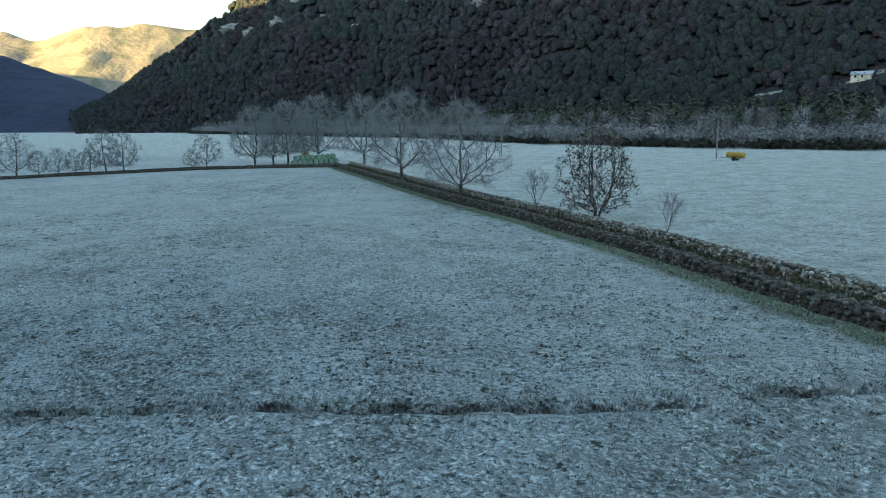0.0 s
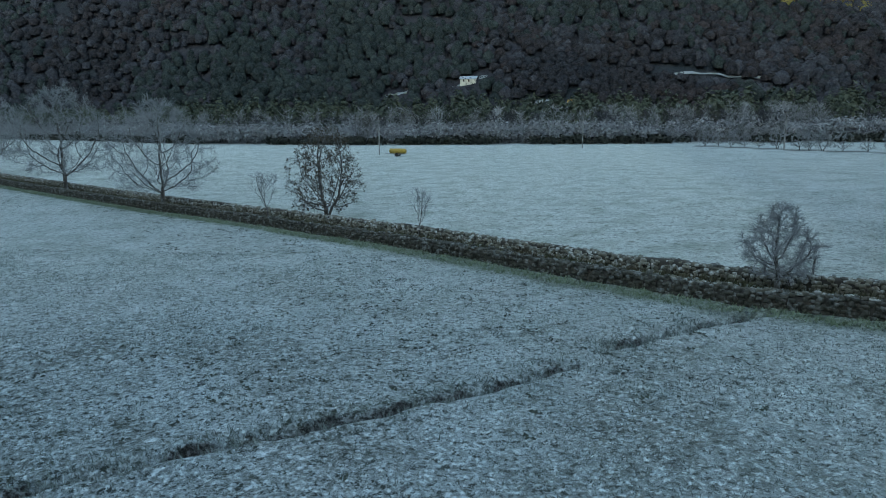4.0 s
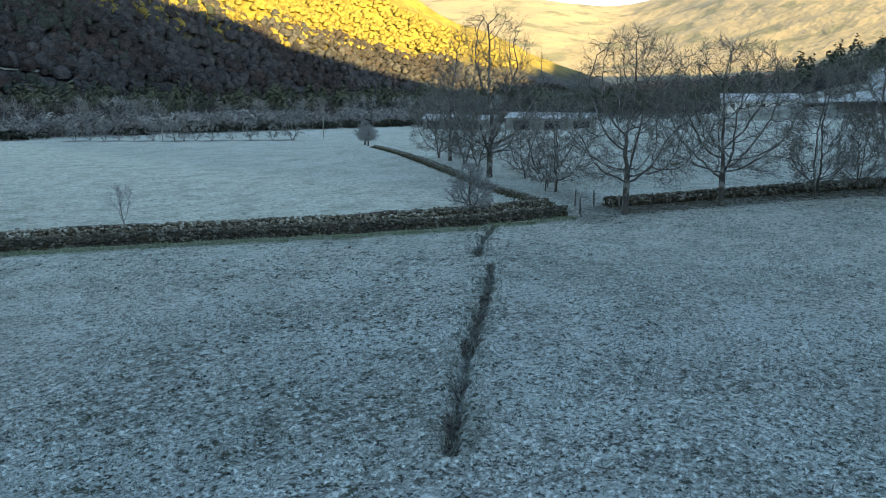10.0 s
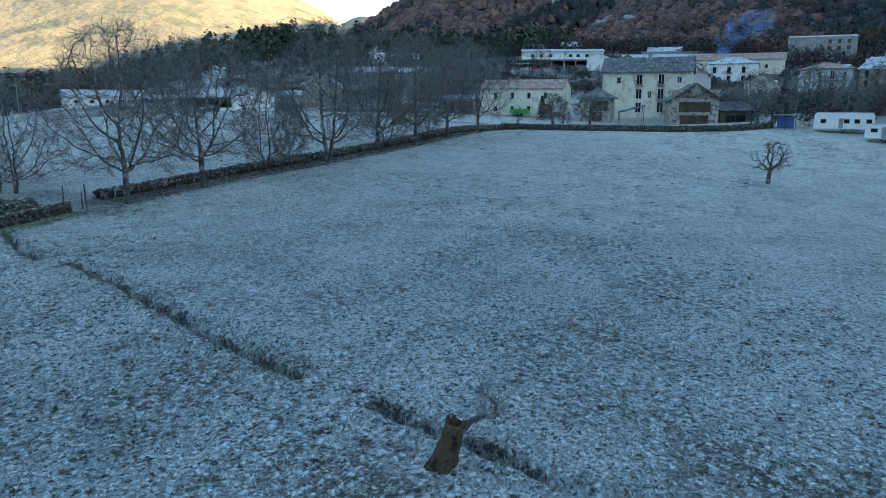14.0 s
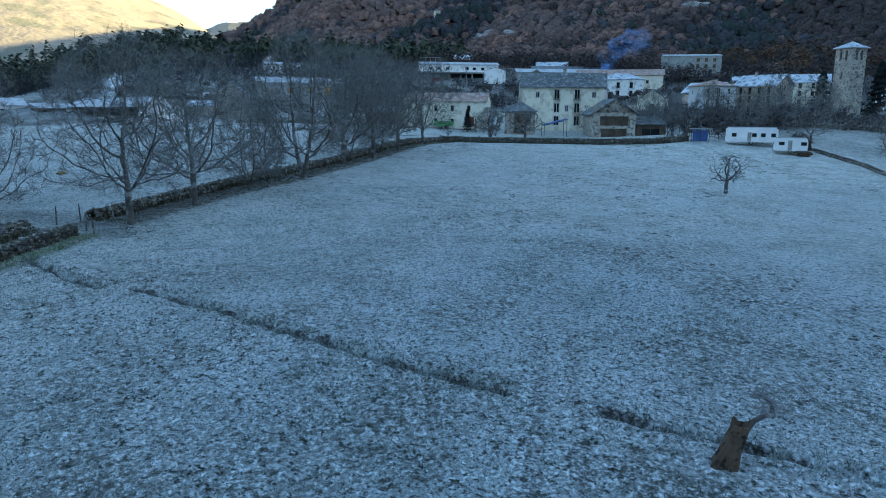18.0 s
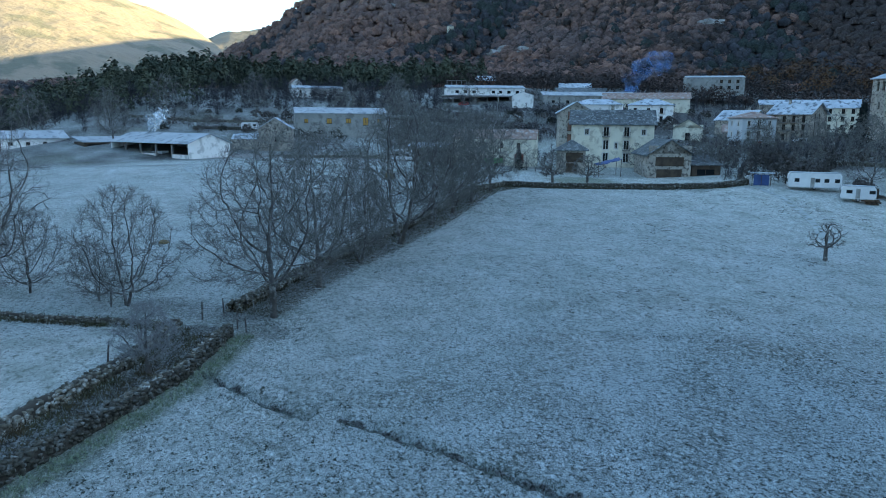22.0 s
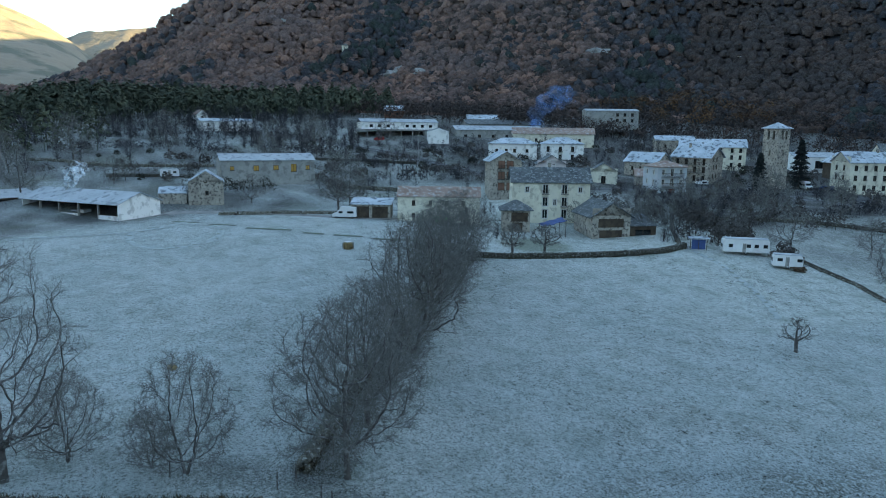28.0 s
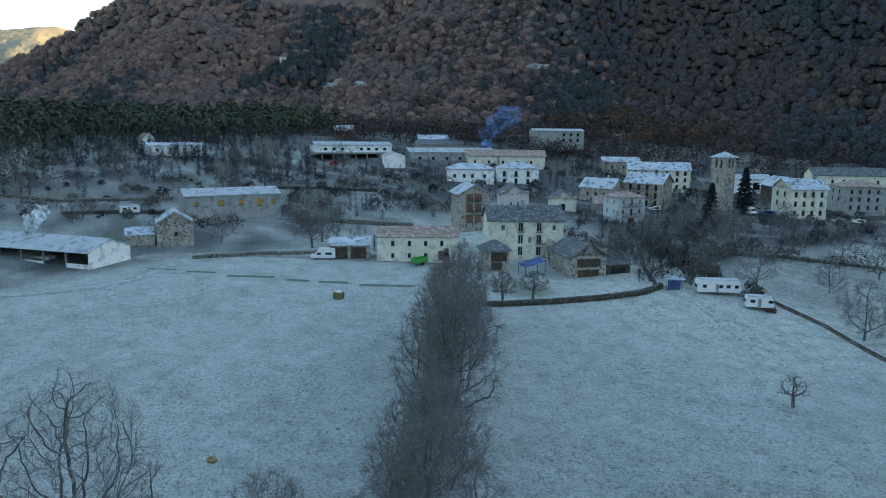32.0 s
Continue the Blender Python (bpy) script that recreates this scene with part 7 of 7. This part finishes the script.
# chimney smoke
def smoke(name, label, x, y, z, colour, lean, size, thick=0.3):
    m = bpy.data.materials.new(name)
    m.use_nodes = True
    nt = m.node_tree
    b = nt.nodes["Principled BSDF"]
    b.inputs["Base Color"].default_value = (*colour, 1)
    b.inputs["Roughness"].default_value = 1
    nz = noise_fac(nt, coords(nt), 2.2 / size, 5, 0.42, 0.75)
    k = nt.nodes.new("ShaderNodeMath")
    k.operation = 'MULTIPLY'
    k.inputs[1].default_value = thick
    nt.links.new(nz, k.inputs[0])
    nt.links.new(k.outputs[0], b.inputs["Alpha"])
    r = new(name)
    r.matrix_basis = Matrix.Translation((x, y, z))
    tagged(r, label, "smoke")
    rg = random.Random(int(x))
    for q in range(11):
        f = q / 10
        bm = bmesh.new()
        bmesh.ops.create_icosphere(bm, subdivisions=3, radius=1)
        rad = size * (0.16 + 0.42 * f) * rg.uniform(0.8, 1.15)
        for v in bm.verts:
            v.co *= 1 + 0.55 * noise.noise(v.co * 1.6 + Vector((q * 3.1, x, 0))) + 0.25 * noise.noise(v.co * 3.7 + Vector((q, x, 2)))
            v.co = Vector((v.co.x * rad, v.co.y * rad, v.co.z * rad * 0.7))
        me = bpy.data.meshes.new("puff")
        bm.to_mesh(me)
        bm.free()
        me.materials.append(m)
        ob = new("puff", me)
        ob.parent = r
        ob.location = (lean[0] * f * f * size * 0.8 + rg.gauss(0, 0.2) * size * f, lean[1] * f * f * size * 0.8 + rg.gauss(0, 0.2) * size * f, size * (-0.9 + 1.7 * f ** 0.8) + rg.gauss(0, 0.1) * size)


smoke("blue_smoke", "thin blue wood smoke rising from a chimney", 249.5, -140, 35.0, (0.24, 0.44, 0.84), (0.5, -1.6), 12.5, 0.26)
smoke("pale_smoke", "pale smoke rising from the barn roof", 163.5, 50.0, 14.4, (0.80, 0.86, 0.90), (0.5, -0.9), 3.8, 0.7)

M["verge"] = island_mat("frosted_verge", (0.10, 0.14, 0.07), (0.30, 0.36, 0.28), big=0.35, c3=(0.18, 0.23, 0.15))
# ---- grass tufts, brambles, shrubs ----
def tufts(name, label, x, y, h, material, blades, seed, spread=0.10, lean=0.6, width=0.02):
    rng = np.random.RandomState(seed)
    n = len(x)
    z = carve(x, y, base_h(x, y)) - 0.02
    c = np.stack([x, y, z], 1)[:, None] + np.concatenate([rng.normal(0, spread, (n, blades, 2)), np.zeros((n, blades, 1))], 2)
    a = rng.uniform(0, 6.283, (n, blades))
    tip = np.stack([np.cos(a) * lean, np.sin(a) * lean, np.ones_like(a)], 2) * (h[:, None] * rng.uniform(0.5, 1.2, (n, blades)))[:, :, None]
    s = np.stack([-np.sin(a), np.cos(a), np.zeros_like(a)], 2) * (width * (0.7 + 0.6 * rng.rand(n, blades)))[:, :, None]
    v = np.stack([c - s, c + s, c + tip], 2).reshape(-1, 3)
    ob = mesh_obj(name, v, np.arange(len(v)).reshape(-1, 3), M[material])
    return tagged(ob, label, "grass", kind="stuff")


G = np.random.RandomState(8)
n = 75000
tx, ty = G.uniform(-44, 42, n), G.uniform(-2, 50, n)
dens = 0.5 + 0.5 * wavy(tx, ty, 3.2, 2) + 0.35 * wavy(tx, ty, 0.9, 7)
keep = (G.rand(n) < np.clip(dens, 0.12, 1)) & (ty < np.interp(tx, [p[0] for p in LANE_S[::-1]], [p[1] for p in LANE_S[::-1]]) - 0.5) & (seg_dist(tx, ty, TRACK_L) > 0.3) & (seg_dist(tx, ty, TRACK_R) > 0.3)
tufts("frosted_grass", "frosted grass tufts of the near pasture", tx[keep], ty[keep], G.uniform(0.05, 0.14, keep.sum()), "blade", 4, 81, 0.11, 0.7, 0.022)
# dark clods and droppings in loose swarms
n = 34000
cx, cy = G.uniform(-100, 84, n), G.uniform(-55, 92, n)
k = (wavy(cx, cy, 11, 4.1) + 0.5 * wavy(cx, cy, 3, 2.2) + G.normal(0, 0.3, n) > 0.22) & (cy < np.interp(cx, [p[0] for p in LANE_S[::-1]], [p[1] for p in LANE_S[::-1]]) - 1.5)
tufts("dark_clods", "dark hoof-torn clods and droppings in the pasture", cx[k], cy[k], G.uniform(0.03, 0.08, k.sum()), "dark_grass", 8, 82, 0.17, 2.1, 0.10)
for nm, pts, off, num, sd in (("ditch_grass", DITCH_A, 0.75, 420, 83), ("ditch_grass", DITCH_B, 0.75, 200, 84), ("ditch_grass", DITCH_C, 0.75, 200, 85)):
    pos = along(pts, 0.03)
    pk = [pos[i] for i in G.randint(0, len(pos), num)]
    o = G.normal(0, off * 0.6, num)
    x = np.array([p[0] - math.sin(p[2]) * q for p, q in zip(pk, o)])
    y = np.array([p[1] + math.cos(p[2]) * q for p, q in zip(pk, o)])
    tufts(nm, "long pale grass hanging over a ditch", x, y, G.uniform(0.15, 0.32, num), "blade", 5, sd, 0.08, 0.8, 0.02)
for nm, pts, lo, hi, num, hgt, mm, sd in (("lane_grass", LANE_S, 0.5, 3.2, 5200, 0.22, "bramble", 94), ("verge_grass", LANE_S, -1.9, -0.5, 4200, 0.20, "verge", 86), ("wall_brambles", LANE_S, 0.3, 1.2, 2200, 0.35, "bramble", 87), ("wall_brambles", LANE_N, -1.1, 0.7, 3600, 0.40, "bramble", 88),
                                  ("leaf_litter", ROW_WALL, -3.8, 0.9, 9000, 0.09, "bramble", 89), ("wall_brambles", ROW_WALL, -0.7, 0.7, 1600, 0.45, "bramble", 90), ("wall_brambles", CROSS_WALL, -0.9, 0.9, 2600, 0.34, "bramble", 91), ("wall_brambles", WEST_WALL, -1.0, 1.0, 1800, 0.6, "bramble", 92), ("wall_brambles", GARDEN_WALL, -0.8, 0.8, 900, 0.5, "bramble", 93)):
    pos = along(pts, 0.05)
    pk = [pos[i] for i in G.randint(0, len(pos), num)]
    o = G.uniform(min(lo, hi), max(lo, hi), num)
    # the lane runs westward: its left side faces the pasture
    sgn = -1 if pts in (LANE_S, LANE_N) else 1
    x = np.array([p[0] - math.sin(p[2]) * q * sgn for p, q in zip(pk, o)])
    y = np.array([p[1] + math.cos(p[2]) * q * sgn for p, q in zip(pk, o)])
    tufts(nm, "dry grass and brambles along a stone wall" if nm not in ("leaf_litter", "lane_grass") else "brown leaf litter beneath the tree row" if nm == "leaf_litter" else "rank brown grass growing in the walled lane", x, y, G.uniform(0.5, 1.2, num) * hgt, mm, 6, sd, 0.14, 0.9, 0.03)

# garden and village shrubs
hx = np.array([o.matrix_basis.translation.x for o in scene.objects if o.parent is None and o.get("category") in ("house", "barn", "shed", "tower", "hut", "hall", "factory", "store")])
hy = np.array([o.matrix_basis.translation.y for o in scene.objects if o.parent is None and o.get("category") in ("house", "barn", "shed", "tower", "hut", "hall", "factory", "store")])


def off_houses(x, y, r=9.0):
    """Keeps clear of the houses, whose feet lie some metres from their first corner."""
    return np.min(np.hypot(x[:, None] - hx[None] - 1.5, y[:, None] - hy[None] + 5.0), axis=1) > r


def hedge_row(material, pts, seed):
    """A ragged line of leafless shrubs along a field border."""
    rng = np.random.RandomState(seed)
    pos = along(pts, 0.9)
    x = np.array([p[0] for p in pos]) + rng.normal(0, 1.3, len(pos))
    y = np.array([p[1] for p in pos]) + rng.normal(0, 1.3, len(pos))
    k = off_houses(x, y, 6.5) & (rng.rand(len(x)) < 0.8)
    p = np.stack([x, y, base_h(x, y) - 0.2], 1)[k]
    label = {"brown": "brown leafless hedge along a village meadow", "grey": "grey leafless shrubs along a village path", "hedge": "dark evergreen hedge in the village"}[material]
    crowns("hedgerow", label, p, rng.uniform(1.6, 4.4, len(p)), material, 70, seed, 0.95, 0.075)


for i_, (mm, pts) in enumerate((
        ("brown", ((209, -50), (188, -57), (169, -63), (154, -67))),
        ("grey", ((179, -34), (175, -48), (171, -61))),
        ("brown", ((177, 13), (188, -4), (180, -18), (156, -15))),
        ("grey", ((229, 53), (230, 35), (235, 12), (219, 2))),
        ("brown", ((198, 54), (197, 42), (194, 28), (192, 16))),
        ("hedge", ((179, 18), (170, 10), (171, -1))),
        ("grey", ((234, -11), (224, -22), (213, -36), (199, -42))),
        ("grey", ((249, 42), (256, 18), (259, -14), (240, -43))),
        ("brown", ((122, -72), (101, -67), (83, -62), (74, -65))),
        ("grey", ((101, -81), (101, -92), (114, -122), (118, -138))),
        ("brown", ((83, -78), (86, -94), (76, -102), (64, -119))),
        ("grey", ((124, -91), (111, -88), (92, -78))),
        ("hedge", ((164, -168), (157, -179), (122, -156))),
        ("grey", ((110, -137), (113, -170), (103, -181))),
        ("brown", ((213, -161), (192, -169), (178, -175))),
        ("grey", ((222, -62), (210, -75), (194, -82))),
        ("grey", ((85, -112), (84, -134), (75, -145))),
        ("hedge", ((234, -81), (222, -87))),
        ("brown", ((308, -88), (267, -91), (243, -94))),
        )):
    hedge_row(mm, pts, 200 + i_)


valley_woods("garden_shrubs", "leafless garden shrubs and fruit trees in the village", "grey", (86, 230, -170, -20), 420, (2.2, 5.5), 71, 90, 1.0, 0.15, lambda x, y: off_houses(x, y) & ((x > 100) | (y < -70)) & (x > 92 + 0.1 * y))
valley_woods("frosted_shrubs", "frosted shrubs in the village gardens", "mauve", (80, 240, -200, 10), 260, (1.8, 4.0), 72, 80, 0.9, 0.16, lambda x, y: off_houses(x, y) & ((x > 180) | (y < -72)))
valley_woods("field_hedge", "dark leafless hedge along the southern meadow", "brown", (58, 120, -150, -62), 150, (2.5, 6.0), 73, 90, 1.0, 0.15, lambda x, y: off_houses(x, y) & (np.abs(y + 66 + 0.9 * (x - 60) * -1.0 + 0) < 200) & (np.abs((y + 62) + 1.0 * (x - 76)) < 16))


valley_woods("orange_oaks", "oaks holding orange-brown leaves above the village", "orange", (225, 345, -290, -225), 90, (6.0, 9.5), 74, 150, 0.95, 0.075, lambda x, y: np.hypot(x, y - 30) > 355, bare=False)
valley_woods("rust_shrubs", "brown leafless shrubs between the houses", "brown", (76, 215, -210, 40), 300, (1.8, 4.2), 75, 110, 0.85, 0.12, lambda x, y: off_houses(x, y) & ((x > 182) | (y < -70)), bare=False)
valley_woods("dark_shrubs", "dark evergreen shrubs in the village gardens", "hedge", (84, 240, -210, 60), 170, (1.4, 3.6), 76, 110, 0.85, 0.11, lambda x, y: off_houses(x, y) & ((x > 176) | (y < -74)), bare=False)

valley_woods("lane_shrubs", "dark leafless shrubs along the village lane", "grey", (80, 128, -112, -56), 150, (2.0, 4.6), 77, 120, 0.95, 0.13, lambda x, y: off_houses(x, y, 6.0) & (np.abs((y + 58) + 0.9 * (x - 80)) < 11))

valley_woods("hedge_by_caravans", "dark leafless hedge behind the caravans", "brown", (62, 100, -84, -64), 110, (1.8, 3.6), 78, 120, 0.9, 0.12, lambda x, y: (np.abs(y + 70 + 0.28 * (x - 72)) < 3.5) & (off_houses(x, y, 6.0)), bare=False)


def conifer(name, label, x, y, h, seed):
    """A dark spruce: stem with tiers of drooping sprays."""
    rng = np.random.RandomState(seed)
    r = root_at(name, label, "tree", x, y)
    bm = bmesh.new()
    lathe(bm, ((0.28, -0.3), (0.16, h * 0.5), (0.03, h)), 8)
    part("trunk", bm, "bark", r)
    v = []
    for i in range(2600):
        f = rng.rand() ** 0.75
        rad = h * 0.28 * (1 - f) ** 0.85 * (0.8 + 0.35 * math.sin(f * 60))
        a, q = rng.uniform(0, 6.283), rng.uniform(0.15, 1.0) ** 0.6
        c = np.array([math.cos(a) * rad * q, math.sin(a) * rad * q, h * (0.08 + 0.9 * f) - 0.35 * rad * q])
        d = np.array([math.cos(a), math.sin(a), -0.45]) * h * 0.055 * rng.uniform(0.6, 1.3)
        s = np.array([-math.sin(a), math.cos(a), rng.normal(0, 0.3)]) * h * 0.02
        v += [c - s, c + s, c + d]
    mesh_obj("needles", v, np.arange(len(v)).reshape(-1, 3), M["pine"], r)
    return r


conifer("spruce", "dark green spruce beside the church tower", 117.2, -127.0, 12.5, 1)
conifer("spruce", "tall dark green cedar behind the church tower", 124.5, -155.0, 15.5, 2)
conifer("spruce", "young spruce before the long farmhouse", 112.0, -27.0, 5, 3)
